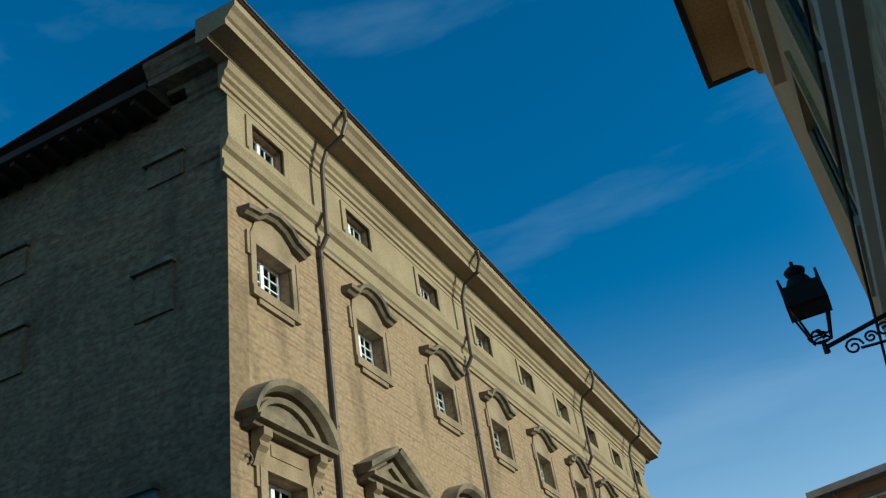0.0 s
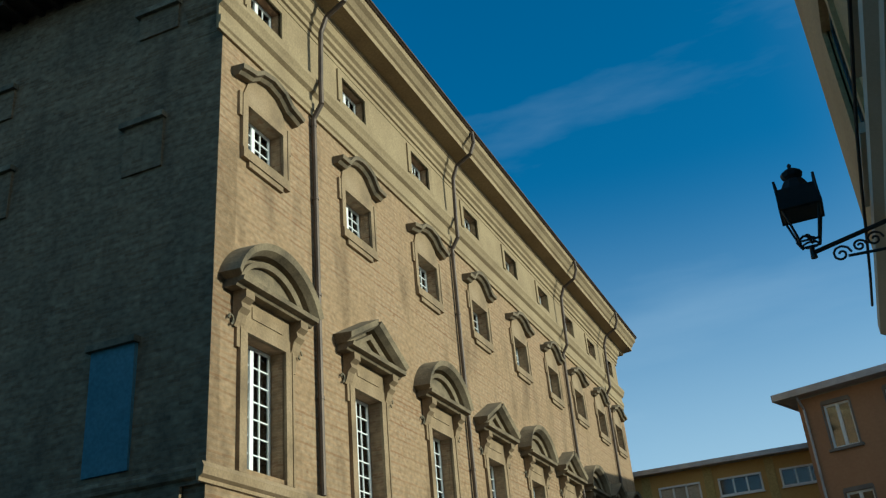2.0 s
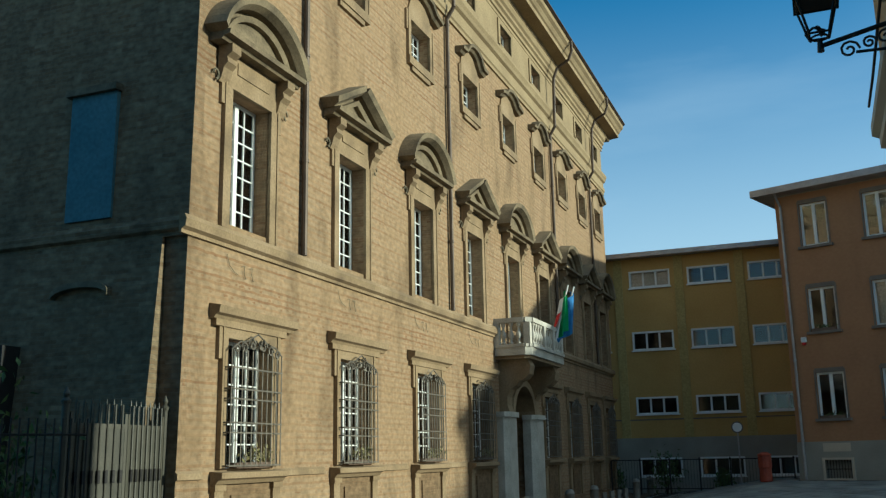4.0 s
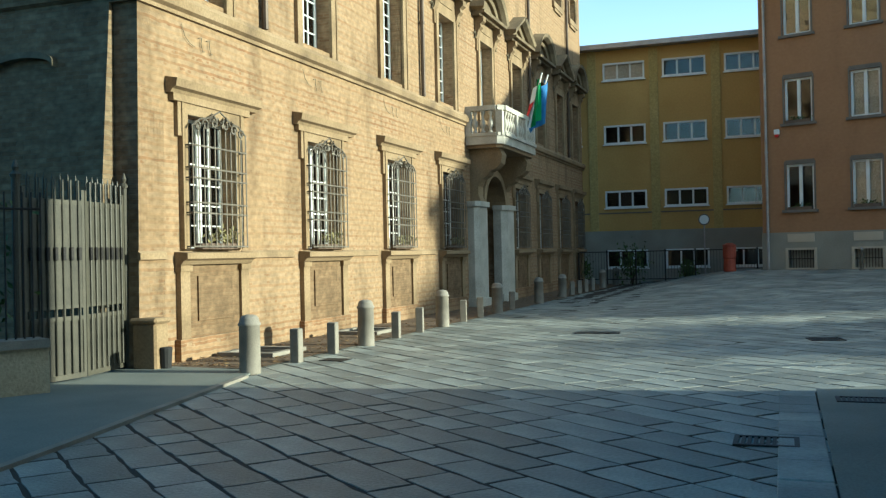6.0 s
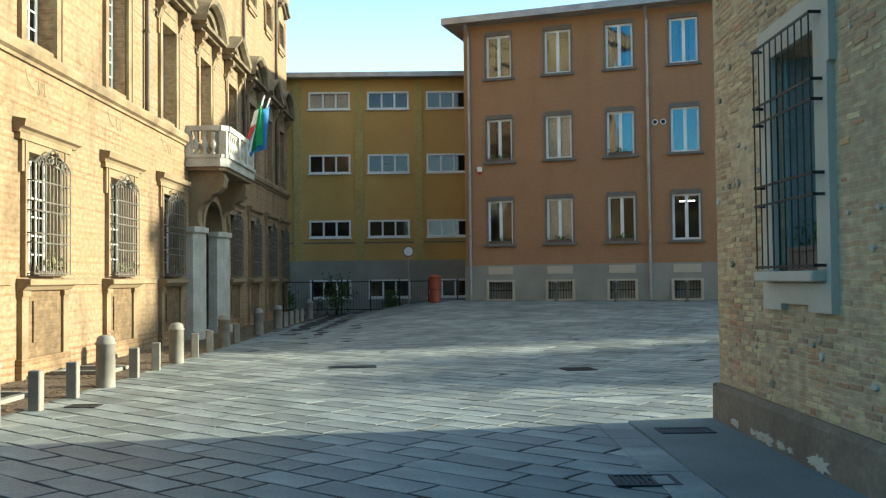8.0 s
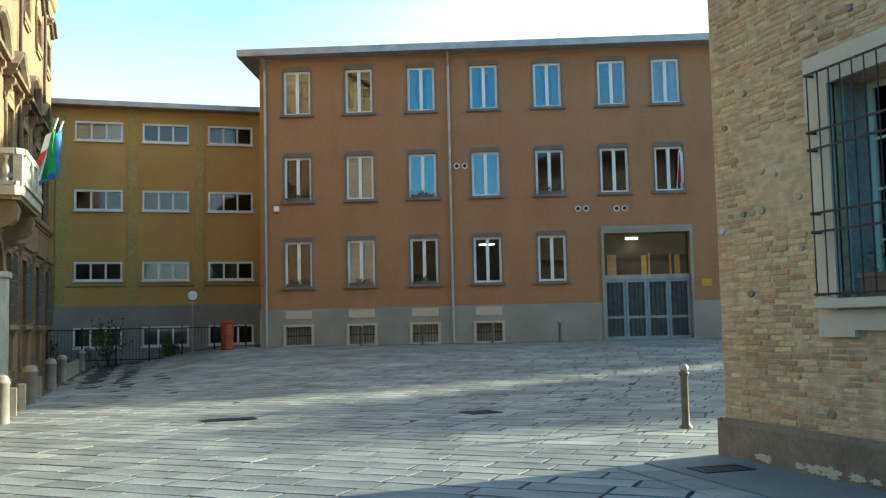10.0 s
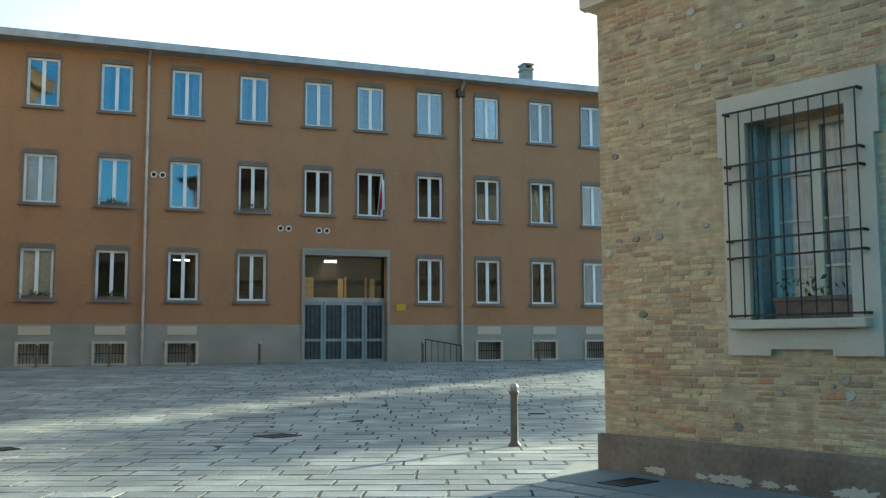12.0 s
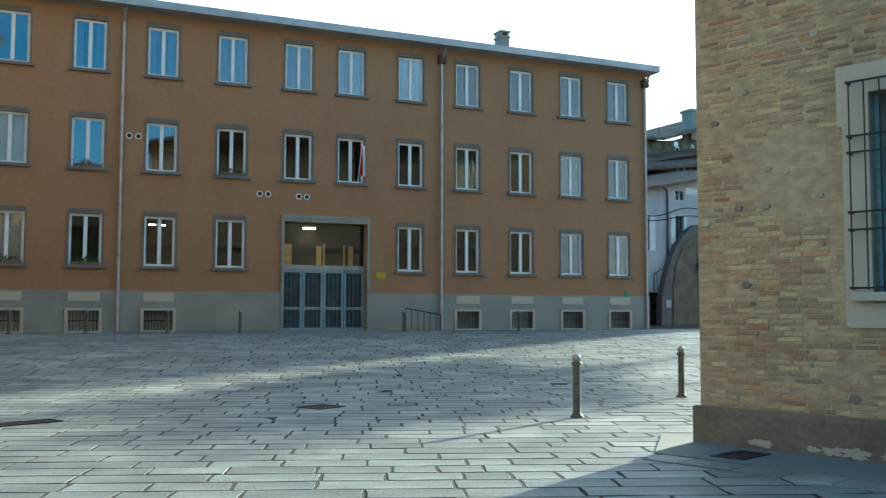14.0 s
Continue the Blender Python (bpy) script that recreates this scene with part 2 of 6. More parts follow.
GRANITE = node_mat("grey_granite", [(0.172, 0.156, 0.128), (0.271, 0.248, 0.204)], 3.0, 90, 0.75, 0.25)
WHITE = node_mat("white_paint", [(0.7, 0.7, 0.66), (0.82, 0.82, 0.79)], 2.0, 40, 0.5, 0.05, grain=0.1)
IRON = node_mat("wrought_iron", [(0.02, 0.02, 0.022), (0.05, 0.045, 0.04)], 6.0, 60, 0.55, 0.15, metal=0.6)
RUST = node_mat("weathered_iron", [(0.10, 0.085, 0.065), (0.17, 0.15, 0.12)], 6.0, 60, 0.6, 0.15, metal=0.3)
COPPER = node_mat("brown_downpipe", [(0.05, 0.035, 0.025), (0.10, 0.07, 0.045)], 2.0, 30, 0.55, 0.1, metal=0.3)
PIPE = node_mat("grey_downpipe", [(0.32, 0.29, 0.27), (0.45, 0.42, 0.4)], 2.0, 30, 0.45, 0.05, metal=0.4)
ROOFTILE = node_mat("old_roof_tiles", [(0.10, 0.07, 0.05), (0.2, 0.13, 0.09)], 1.5, 15, 0.9, 0.5)
# dark wood of eaves and stems; also paints the shade in the school lobby
TIMBER = node_mat("dark_timber_lobby_shade", [(0.022, 0.016, 0.011), (0.05, 0.035, 0.022)], 2.0, 20, 0.85, 0.2)
GLASS = glass_mat("window_glass", (0.7, 0.76, 0.8), ior=2.2)
SCHOOL_GLASS = glass_mat("school_window_glass", ior=1.5)
# nearly black, so the dimness of the rooms is put into the colour
DIM = node_mat("interior_shade_dark", [(0.035, 0.033, 0.03), (0.06, 0.056, 0.05)], 1.0, 10, 0.9, 0.0)
BLIND = node_mat("cream_blind_and_reflection", [(0.42, 0.38, 0.3), (0.52, 0.47, 0.38)], 1.5, 12, 0.8, 0.0)
CURTAIN = node_mat("blue_white_curtain", [(0.45, 0.5, 0.55), (0.62, 0.66, 0.7)], 3.0, 10, 0.8, 0.0, stretch=(6, 6, 0.3))
RED = brick_mat("red_brick", (0.338, 0.186, 0.097), (0.328, 0.180, 0.093), (0.251, 0.139, 0.076), (0.328, 0.181, 0.095), "X", size=(0.25, 0.07), stain=0.45, wash=0.5, wash_col=(0.378, 0.213, 0.107), grit=0.16, relief=0.03)
CEMENT = node_mat("grey_cement_render", [(0.245, 0.23, 0.19), (0.33, 0.31, 0.255)], 0.8, 25, 0.85, 0.15, grain=0.25)
SURROUND = node_mat("grey_cement_surround", [(0.14, 0.122, 0.1), (0.2, 0.17, 0.14)], 2.0, 25, 0.85, 0.15, grain=0.25)
YELLOW = node_mat("yellow_render", [(0.45, 0.282, 0.085), (0.53, 0.35, 0.118)], 0.5, 12, 0.9, 0.1, grain=0.15)
PALE_YELLOW = node_mat("pale_yellow_pilaster", [(0.40, 0.30, 0.10), (0.47, 0.36, 0.14)], 0.6, 12, 0.9, 0.2)
SLAB = node_mat("paving_trachyte", [(0.143, 0.159, 0.151), (0.217, 0.232, 0.216), (0.323, 0.333, 0.301)], 1.1, 30, 0.5, 0.8, spec=0.4, jitter=0.24, dist=0.014)
JOINT = node_mat("dark_joint_earth", [(0.021, 0.020, 0.017), (0.045, 0.042, 0.035)], 3.0, 40, 0.95, 0.3)
WALK = node_mat("asphalt_walk", [(0.15, 0.168, 0.155), (0.21, 0.226, 0.205)], 0.8, 60, 0.85, 0.3)
APRON = node_mat("concrete_apron", [(0.13, 0.145, 0.13), (0.19, 0.202, 0.178)], 1.0, 50, 0.8, 0.25)
EARTH = node_mat("leaf_litter_earth", [(0.080, 0.054, 0.032), (0.160, 0.112, 0.068)], 3.0, 60, 1.0, 0.5, dist=0.01)
NEARMORTAR = node_mat("sandy_mortar", [(0.37, 0.30, 0.19), (0.49, 0.405, 0.27)], 1.6, 30, 0.95, 0.6, dist=0.02)
NEARWALL = brick_mat("sandy_worn_brick", (0.45, 0.335, 0.19), (0.39, 0.245, 0.13), (0.21, 0.155, 0.10), (0.46, 0.36, 0.225), "X", size=(0.2, 0.056), stain=0.6, wash=0.6, wash_col=(0.48, 0.37, 0.225), grit=0.6, relief=0.5)
NEARBRICK = node_mat("hand_made_brick", [(0.24, 0.162, 0.094), (0.43, 0.303, 0.167), (0.49, 0.35, 0.195)], 1.0, 35, 0.95, 0.6, jitter=0.28, dist=0.015)
ORANGEBRICK = node_mat("orange_brick", [(0.39, 0.205, 0.10), (0.46, 0.28, 0.15)], 2.5, 35, 0.95, 0.6, jitter=0.2, dist=0.015)
RUBBLE = node_mat("grey_rubble", [(0.30, 0.245, 0.17), (0.38, 0.31, 0.22)], 3, 40, 0.9, 0.5)
DARKRUBBLE = node_mat("dark_rubble", [(0.18, 0.145, 0.10), (0.25, 0.205, 0.145)], 3, 40, 0.9, 0.5)
PLASTER = node_mat("stained_plinth_plaster", [(0.129, 0.094, 0.064), (0.202, 0.152, 0.101), (0.294, 0.230, 0.173)], 1.6, 20, 0.9, 0.4, lo=0.25, hi=0.85)
OCHRE = node_mat("ochre_upper_plaster", [(0.42, 0.255, 0.10), (0.52, 0.33, 0.145)], 0.8, 20, 0.9, 0.2)
FRAMESTONE = node_mat("beige_window_surround", [(0.433, 0.366, 0.270), (0.515, 0.441, 0.335)], 1.2, 40, 0.85, 0.05, grain=0.12)
CREAM = node_mat("cream_casement_paint", [(0.5, 0.45, 0.33), (0.6, 0.55, 0.42)], 2.0, 30, 0.6, 0.05, grain=0.15)
REVEAL = node_mat("blue_grey_window_lining", [(0.242, 0.235, 0.204), (0.305, 0.290, 0.248)], 2.0, 20, 0.7, 0.05)
FALLEN = node_mat("fallen_brown_leaves", [(0.14, 0.08, 0.035), (0.26, 0.16, 0.075)], 8.0, 30, 0.85, 0.0, jitter=0.35)
DOORGLASS = node_mat("dark_wired_glass", [(0.03, 0.05, 0.058), (0.055, 0.085, 0.095)], 4.0, 30, 0.3, 0.0)
SHEER = node_mat("sheer_white_curtain", [(0.372, 0.378, 0.353), (0.484, 0.491, 0.459)], 5.0, 10, 0.9, 0.0, stretch=(6, 6, 0.3))
SHUTTER = node_mat("blue_green_shutter", [(0.045, 0.075, 0.085), (0.07, 0.11, 0.12)], 2.0, 20, 0.6, 0.1)
BLUEPANEL = node_mat("faded_blue_panel", [(0.06, 0.13, 0.16), (0.09, 0.17, 0.2)], 1.0, 15, 0.8, 0.1)
GATESHEET = node_mat("dark_gate_sheet", [(0.041, 0.039, 0.030), (0.076, 0.070, 0.052)], 3.0, 40, 0.6, 0.1)
GATEPAINT = node_mat("grey_green_gate_paint", [(0.053, 0.050, 0.036), (0.079, 0.072, 0.053)], 3.0, 40, 0.55, 0.1)
BLUESTEEL = node_mat("blue_grey_steel", [(0.2, 0.27, 0.29), (0.28, 0.35, 0.37)], 2.0, 30, 0.45, 0.05, metal=0.1)
TERRACOTTA = node_mat("orange_red_plastic", [(0.22, 0.04, 0.018), (0.3, 0.06, 0.03)], 3.0, 20, 0.6, 0.05)
LEAF = node_mat("green_leaves", [(0.04, 0.075, 0.02), (0.10, 0.13, 0.035)], 8.0, 30, 0.7, 0.0, jitter=0.35)
DRYLEAF = node_mat("pale_dry_plants", [(0.16, 0.14, 0.06), (0.26, 0.22, 0.10)], 8.0, 30, 0.8, 0.0, jitter=0.35)
POT = node_mat("brown_planter", [(0.10, 0.07, 0.05), (0.16, 0.11, 0.08)], 4.0, 30, 0.8, 0.1)
WHITEHOUSE = node_mat("whitewashed_house_plaster", [(0.44, 0.43, 0.42), (0.58, 0.56, 0.54)], 0.9, 20, 0.9, 0.2)
# black of painted iron, cable and pot, and of painted shade in openings
BLACK = node_mat("black_paint_and_shade", [(0.012, 0.012, 0.012), (0.02, 0.02, 0.02)], 3.0, 30, 0.8, 0.0)
FLAG_GREEN = node_mat("green_cloth", [(0.02, 0.20, 0.06), (0.03, 0.26, 0.08)], 4, 40, 0.8, 0.05)
FLAG_BLUE = node_mat("blue_cloth", [(0.03, 0.14, 0.36), (0.05, 0.2, 0.46)], 4, 40, 0.8, 0.05)
FLAG_RED = node_mat("red_cloth", [(0.45, 0.02, 0.02), (0.55, 0.03, 0.03)], 4, 40, 0.8, 0.05)
TUBE = lamp_mat("fluorescent_tube", (1.0, 0.95, 0.8), 6.0)
# bright ochre that paints the lit patches of the lobby
LIT_OCHRE = node_mat("lobby_wall", [(0.55, 0.33, 0.11), (0.65, 0.4, 0.14)], 1.0, 10, 0.8, 0.0)
YELLOWSIGN = node_mat("yellow_plate", [(0.45, 0.30, 0.02), (0.5, 0.34, 0.03)], 4, 40, 0.6, 0.0)
GREENSIGN = node_mat("green_plate", [(0.02, 0.25, 0.14), (0.03, 0.32, 0.18)], 4, 40, 0.6, 0.0)

# ---- mesh helpers ----


def part(name, bm, material, parent=None, label="", smooth=False):
    """Links a bmesh as one mesh object under a thing or a part."""
    me = bpy.data.meshes.new(name)
    if smooth:
        for f in bm.faces:
            f.smooth = True
    bm.to_mesh(me)
    bm.free()
    me.materials.append(material)
    ob = new(name, me)
    if parent:
        ob.parent = parent
    if label:
        ob["label"] = label
    return ob


def share(name, mesh, parent, m):
    ob = new(name, mesh)
    ob.parent = parent
    ob.matrix_basis = m
    return ob


def thing(name, m, label, category, group="", kind=""):
    ob = new(name)
    ob.empty_display_size = 0.2
    ob.matrix_world = m
    return tagged(ob, label, category, group, kind)


def box(bm, x0, x1, y0, y1, z0, z1, bevel=0.0):
    r = bmesh.ops.create_cube(bm, size=1.0, matrix=Matrix.Translation(((x0 + x1) / 2, (y0 + y1) / 2, (z0 + z1) / 2)) @ Matrix.Diagonal((x1 - x0, y1 - y0, z1 - z0, 1)))
    if bevel:
        edges = {e for v in r["verts"] for e in v.link_edges}
        bmesh.ops.bevel(bm, geom=list(edges), offset=bevel, segments=1, affect="EDGES")


def boxes(*args, bevel=0.0):
    bm = bmesh.new()
    for a in args:
        box(bm, *a, bevel=bevel)
    return bm


def cyl(bm, p, q, r0, r1=None, seg=10):
    p, q = Vector(p), Vector(q)
    d = q - p
    m = Matrix.Translation((p + q) / 2) @ d.to_track_quat("Z", "Y").to_matrix().to_4x4()
    bmesh.ops.create_cone(bm, cap_ends=True, segments=seg, radius1=r0, radius2=r0 if r1 is None else r1, depth=d.length, matrix=m)


def tube(bm, pts, r, seg=6):
    for p, q in zip(pts, pts[1:]):
        cyl(bm, p, q, r, r, seg)


def lathe(bm, profile, seg=16, m=Matrix()):
    """Turns (radius, z) pairs round the z axis."""
    rings = []
    for r, z in profile:
        rings.append([bm.verts.new(m @ Vector((r * math.cos(2 * math.pi * k / seg), r * math.sin(2 * math.pi * k / seg), z))) for k in range(seg)])
    for a, b in zip(rings, rings[1:]):
        for k in range(seg):
            bm.faces.new((a[k], a[(k + 1) % seg], b[(k + 1) % seg], b[k]))
    bm.faces.new(rings[0][::-1])
    bm.faces.new(rings[-1])


def extrude(bm, outline, axis, a, b):
    """A prism: an outline in the two other axes (x then y then z order), from a to b along axis."""
    def at(p, c):
        return {"x": (c, p[0], p[1]), "y": (p[0], c, p[1]), "z": (p[0], p[1], c)}[axis]
    v0, v1 = [bm.verts.new(at(p, a)) for p in outline], [bm.verts.new(at(p, b)) for p in outline]
    bm.faces.new(v0)
    bm.faces.new(v1[::-1])
    for k in range(len(outline)):
        j = (k + 1) % len(outline)
        bm.faces.new((v0[j], v0[k], v1[k], v1[j]))
    bmesh.ops.recalc_face_normals(bm, faces=bm.faces[:])


def moulding(bm, profile, u0, u1):
    """A moulding along u: profile of (depth out of the wall, z); local y points into the wall."""
    extrude(bm, [(-d, z) for d, z in profile], "x", u0, u1)


def pierced(bm, u0, u1, z0, z1, holes, thick, lean=0.0):
    """A wall from u0 to u1 and z0 to z1, thick along +y, with rectangular openings (a, b, c, d) right through it."""
    us = sorted({u0, u1, *[h[0] for h in holes], *[h[1] for h in holes]})
    zs = sorted({z0, z1, *[h[2] for h in holes], *[h[3] for h in holes]})
    us, zs = [u for u in us if u0 <= u <= u1], [z for z in zs if z0 <= z <= z1]

    def solid(i, j):
        if not (0 <= i < len(us) - 1 and 0 <= j < len(zs) - 1):
            return False
        u, z = (us[i] + us[i + 1]) / 2, (zs[j] + zs[j + 1]) / 2
        return not any(h[0] < u < h[1] and h[2] < z < h[3] for h in holes)
    cache = {}

    def v(u, y, z):
        k = (round(u, 4), y, round(z, 4))
        if k not in cache:
            cache[k] = bm.verts.new((u, y, z))
        return cache[k]
    for i in range(len(us) - 1):
        for j in range(len(zs) - 1):
            if not solid(i, j):
                continue
            a, b, c, d = us[i], us[i + 1], zs[j], zs[j + 1]
            bm.faces.new((v(a, 0, c), v(b, 0, c), v(b, 0, d), v(a, 0, d)))
            bm.faces.new((v(a, thick, d), v(b, thick, d), v(b, thick, c), v(a, thick, c)))
            if not solid(i - 1, j):
                bm.faces.new((v(a, 0, d), v(a, thick, d), v(a, thick, c), v(a, 0, c)))
            if not solid(i + 1, j):
                bm.faces.new((v(b, 0, c), v(b, thick, c), v(b, thick, d), v(b, 0, d)))
            if not solid(i, j - 1):
                bm.faces.new((v(a, 0, c), v(a, thick, c), v(b, thick, c), v(b, 0, c)))
            if not solid(i, j + 1):
                bm.faces.new((v(b, 0, d), v(b, thick, d), v(a, thick, d), v(a, 0, d)))


def leaf_clump(bm, rng, centre, spread, count, size):
    for _ in range(count):
        p = Vector([c + rng.gauss(0, s) for c, s in zip(centre, spread)])
        m = Matrix.Translation(p) @ Euler((rng.uniform(0, 6), rng.uniform(0, 6), rng.uniform(0, 6))).to_matrix().to_4x4()
        k = size * rng.uniform(0.6, 1.3)
        vs = [bm.verts.new(m @ Vector(q)) for q in ((-k, 0, 0), (0, -k * 0.45, k * 0.12), (k, 0, 0), (0, k * 0.45, k * 0.12))]
        bm.faces.new(vs)


# ---- ground ----
RED_Y, RED_SLOPE = 38.565, -0.358            # the school's front: y = RED_Y + RED_SLOPE * x
RED_TURN = math.degrees(math.atan(RED_SLOPE))


def rise(x, y):
    """Height of the square: level along the palace, climbing gently to the school."""
    u = (RED_Y + RED_SLOPE * x - y) * 0.9414
    k = min(1.0, max(0.0, 1 - u / 19.0))
    s = min(1.0, max(0.0, (x + 9.5) / 6.5))
    return 0.72 * k * k * (3 - 2 * k) * s * s * (3 - 2 * s)


def sheet(name, x0, x1, y0, y1, step, lift, material, keep=lambda x, y: True):
    bm = bmesh.new()
    nx, ny = max(1, round((x1 - x0) / step)), max(1, round((y1 - y0) / step))
    grid = {}
    for i in range(nx + 1):
        for j in range(ny + 1):
            x, y = x0 + (x1 - x0) * i / nx, y0 + (y1 - y0) * j / ny
            grid[i, j] = bm.verts.new((x, y, rise(x, y) + lift))
    for i in range(nx):
        for j in range(ny):
            q = [grid[i, j], grid[i + 1, j], grid[i + 1, j + 1], grid[i, j + 1]]
            if keep(sum(v.co.x for v in q) / 4, sum(v.co.y for v in q) / 4):
                bm.faces.new(q)
    bmesh.ops.delete(bm, geom=[v for v in bm.verts if not v.link_faces], context="VERTS")
    return part(name, bm, material)


bm = bmesh.new()
xs = [-1500, -300, -80] + [-40 + i for i in range(101)] + [90, 300, 1500]
ys = [-1500, -300, -60] + [-20 + i for i in range(101)] + [110, 300, 1500]
grid = [[bm.verts.new((x, y, (rise(x, y) if -40 <= x <= 60 and -20 <= y <= 80 else 0.0) - 0.005)) for y in ys] for x in xs]
for i in range(len(xs) - 1):
    for j in range(len(ys) - 1):
        bm.faces.new((grid[i][j], grid[i + 1][j], grid[i + 1][j + 1], grid[i][j + 1]))
tagged(part("ground", bm, JOINT), "dark earth bed under the paving of the square", "ground", kind="structure")


def poly(name, pts, z, material, label, depth=0.05):
    bm = bmesh.new()
    extrude(bm, pts, "z", z - depth, z)
    return tagged(part(name, bm, material), label, "pavement", kind="structure")


poly("pavement_east", [(-1.94, -20), (-0.9, -20), (-0.9, 12.25), (-0.6, 12.25), (-0.6, 12.9), (-1.94, 12.1)], 0.022, WALK, "worn asphalt walk along the old brick house")
poly("pavement_west", [(-7.6, 5.4), (-7.94, 7.12), (-8.92, 11.9), (-9.05, 12.55), (-10.9, 12.75), (-16, 12.75), (-16, 5.4)], 0.022, APRON, "smooth concrete apron in front of the palace gate")
poly("pavement_forecourt", [(-7.6, -20), (-7.6, 5.4), (-16, 5.4), (-16, -20)], 0.02, WALK, "worn asphalt forecourt beside the low garden wall")
bm = bmesh.new()
for (x0, y0), (x1, y1) in [((-7.94, 7.12), (-8.92, 11.9)), ((-7.6, 5.4), (-7.94, 7.12))]:
    d = Vector((x1 - x0, y1 - y0, 0)).normalized() * 0.09
    n = Vector((d.y, -d.x, 0))
    extrude(bm, [(x0, y0), (x1, y1), (x1 + n.x, y1 + n.y), (x0 + n.x, y0 + n.y)], "z", -0.03, 0.034)
tagged(part("kerb_west", bm, GRANITE), "flush granite kerb edging the gate apron", "kerb", kind="structure")
kerb = thing("kerb_east", Matrix(), "flush stone kerb slabs beside the asphalt walk", "kerb", kind="structure")
kerb_rng, y = random.Random(8), -12.0
while y < 11.9:
    w = kerb_rng.uniform(0.4, 0.75)
    part("kerb_stone", boxes((-2.31, -1.955, y + 0.008, min(12.0, y + w) - 0.008, -0.03, 0.01 + kerb_rng.uniform(0, 0.006)), bevel=0.006), SLAB, kerb)
    y += w
sheet("verge", -10.95, -9.22, 12.72, 47.0, 0.5, 0.015, EARTH)
tagged(bpy.data.objects["verge"], "strip of brown earth and fallen leaves along the palace", "verge", kind="structure")

# ---- palace ----
XP, YC, YF = -10.9, 12.4, 44.6
BAYS = [14.08, 17.99, 21.92, 25.74, 29.46, 33.1, 36.48, 39.89, 42.94]
PORTAL = 29.46
FRONT = pose(XP, 0, 0, 0, 0, 90)
U0, U1 = YC, YF


LEAN = 0.018                                # the old corner leans in with height


def on_front(y):
    return pose(XP, y, 0, 0, 0, 90)


holes = []
for i, y in enumerate(BAYS):
    if i != 4:
        holes.append((y - 0.5, y + 0.86, 1.72, 3.8))
    holes.append((y - 0.57, y + 0.67, 5.72, 8.1))
    holes.append((y - 0.62, y + 0.64, 11.85, 12.88))
    holes.append((y - 0.6, y + 0.6, 15.31, 16.09))
holes.append((PORTAL - 1.05, PORTAL + 1.05, -0.3, 3.9))
palace = thing("palace", Matrix(), "long baroque palace of ochre brick with stone trim", "palace", kind="structure")
bm = bmesh.new()
pierced(bm, U0, U1, -0.3, 17.2, holes, 0.6)
for v in bm.verts:
    if v.co.x < U0 + 0.01:
        v.co.x += LEAN * max(0.0, v.co.z)
wall = part("front_wall", bm, PALACE, palace, "ochre brick front with worn limewash")
wall.matrix_basis = FRONT
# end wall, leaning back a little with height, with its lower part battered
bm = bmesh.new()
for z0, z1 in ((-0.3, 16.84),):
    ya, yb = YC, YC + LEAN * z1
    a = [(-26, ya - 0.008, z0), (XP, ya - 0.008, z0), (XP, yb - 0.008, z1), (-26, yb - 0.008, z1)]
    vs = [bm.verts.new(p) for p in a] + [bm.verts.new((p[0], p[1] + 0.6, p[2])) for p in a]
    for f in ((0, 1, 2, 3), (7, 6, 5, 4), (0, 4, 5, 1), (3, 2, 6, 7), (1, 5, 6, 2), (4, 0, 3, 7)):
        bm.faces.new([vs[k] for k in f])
part("end_wall", bm, PALACE_END, palace, "weathered brick end wall, grey colour darkened for shade")
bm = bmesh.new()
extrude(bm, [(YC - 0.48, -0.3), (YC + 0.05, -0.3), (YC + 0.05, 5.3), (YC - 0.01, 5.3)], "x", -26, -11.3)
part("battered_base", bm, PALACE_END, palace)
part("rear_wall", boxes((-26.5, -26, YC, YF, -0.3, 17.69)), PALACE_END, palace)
part("far_wall", boxes((-26, XP - 0.6, YF - 0.6, YF, -0.3, 18)), PALACE, palace)
# floors and partition painted dark for the unlit rooms behind the glass
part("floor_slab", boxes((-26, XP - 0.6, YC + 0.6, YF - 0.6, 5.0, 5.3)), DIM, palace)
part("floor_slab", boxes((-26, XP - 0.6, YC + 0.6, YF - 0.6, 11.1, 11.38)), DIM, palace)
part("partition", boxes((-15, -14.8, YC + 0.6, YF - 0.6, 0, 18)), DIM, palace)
# roof
bm = bmesh.new()
vs = [bm.verts.new(p) for p in ((-9.75, YC - 0.62, 17.81), (-9.75, YF + 1.0, 17.81), (-27.5, YF + 1.0, 17.81), (-27.5, YC - 0.62, 17.81), (-18.5, YC + 9, 20.96), (-18.5, YF - 8, 20.96))]
for f in ((0, 1, 5, 4), (1, 2, 5), (2, 3, 4, 5), (3, 0, 4), (3, 2, 1, 0)):
    bm.faces.new([vs[k] for k in f])
for v in vs[3:4]:
    v.co.y += 1.2
part("roof", bm, ROOFTILE, palace, "low roof of old clay tiles")
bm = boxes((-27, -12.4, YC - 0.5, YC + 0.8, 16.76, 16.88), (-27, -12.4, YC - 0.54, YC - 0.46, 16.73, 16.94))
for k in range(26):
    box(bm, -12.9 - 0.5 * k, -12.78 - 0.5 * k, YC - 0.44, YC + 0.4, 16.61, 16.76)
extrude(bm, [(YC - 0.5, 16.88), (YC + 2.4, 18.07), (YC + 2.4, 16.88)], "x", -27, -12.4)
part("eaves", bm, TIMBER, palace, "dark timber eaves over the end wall")
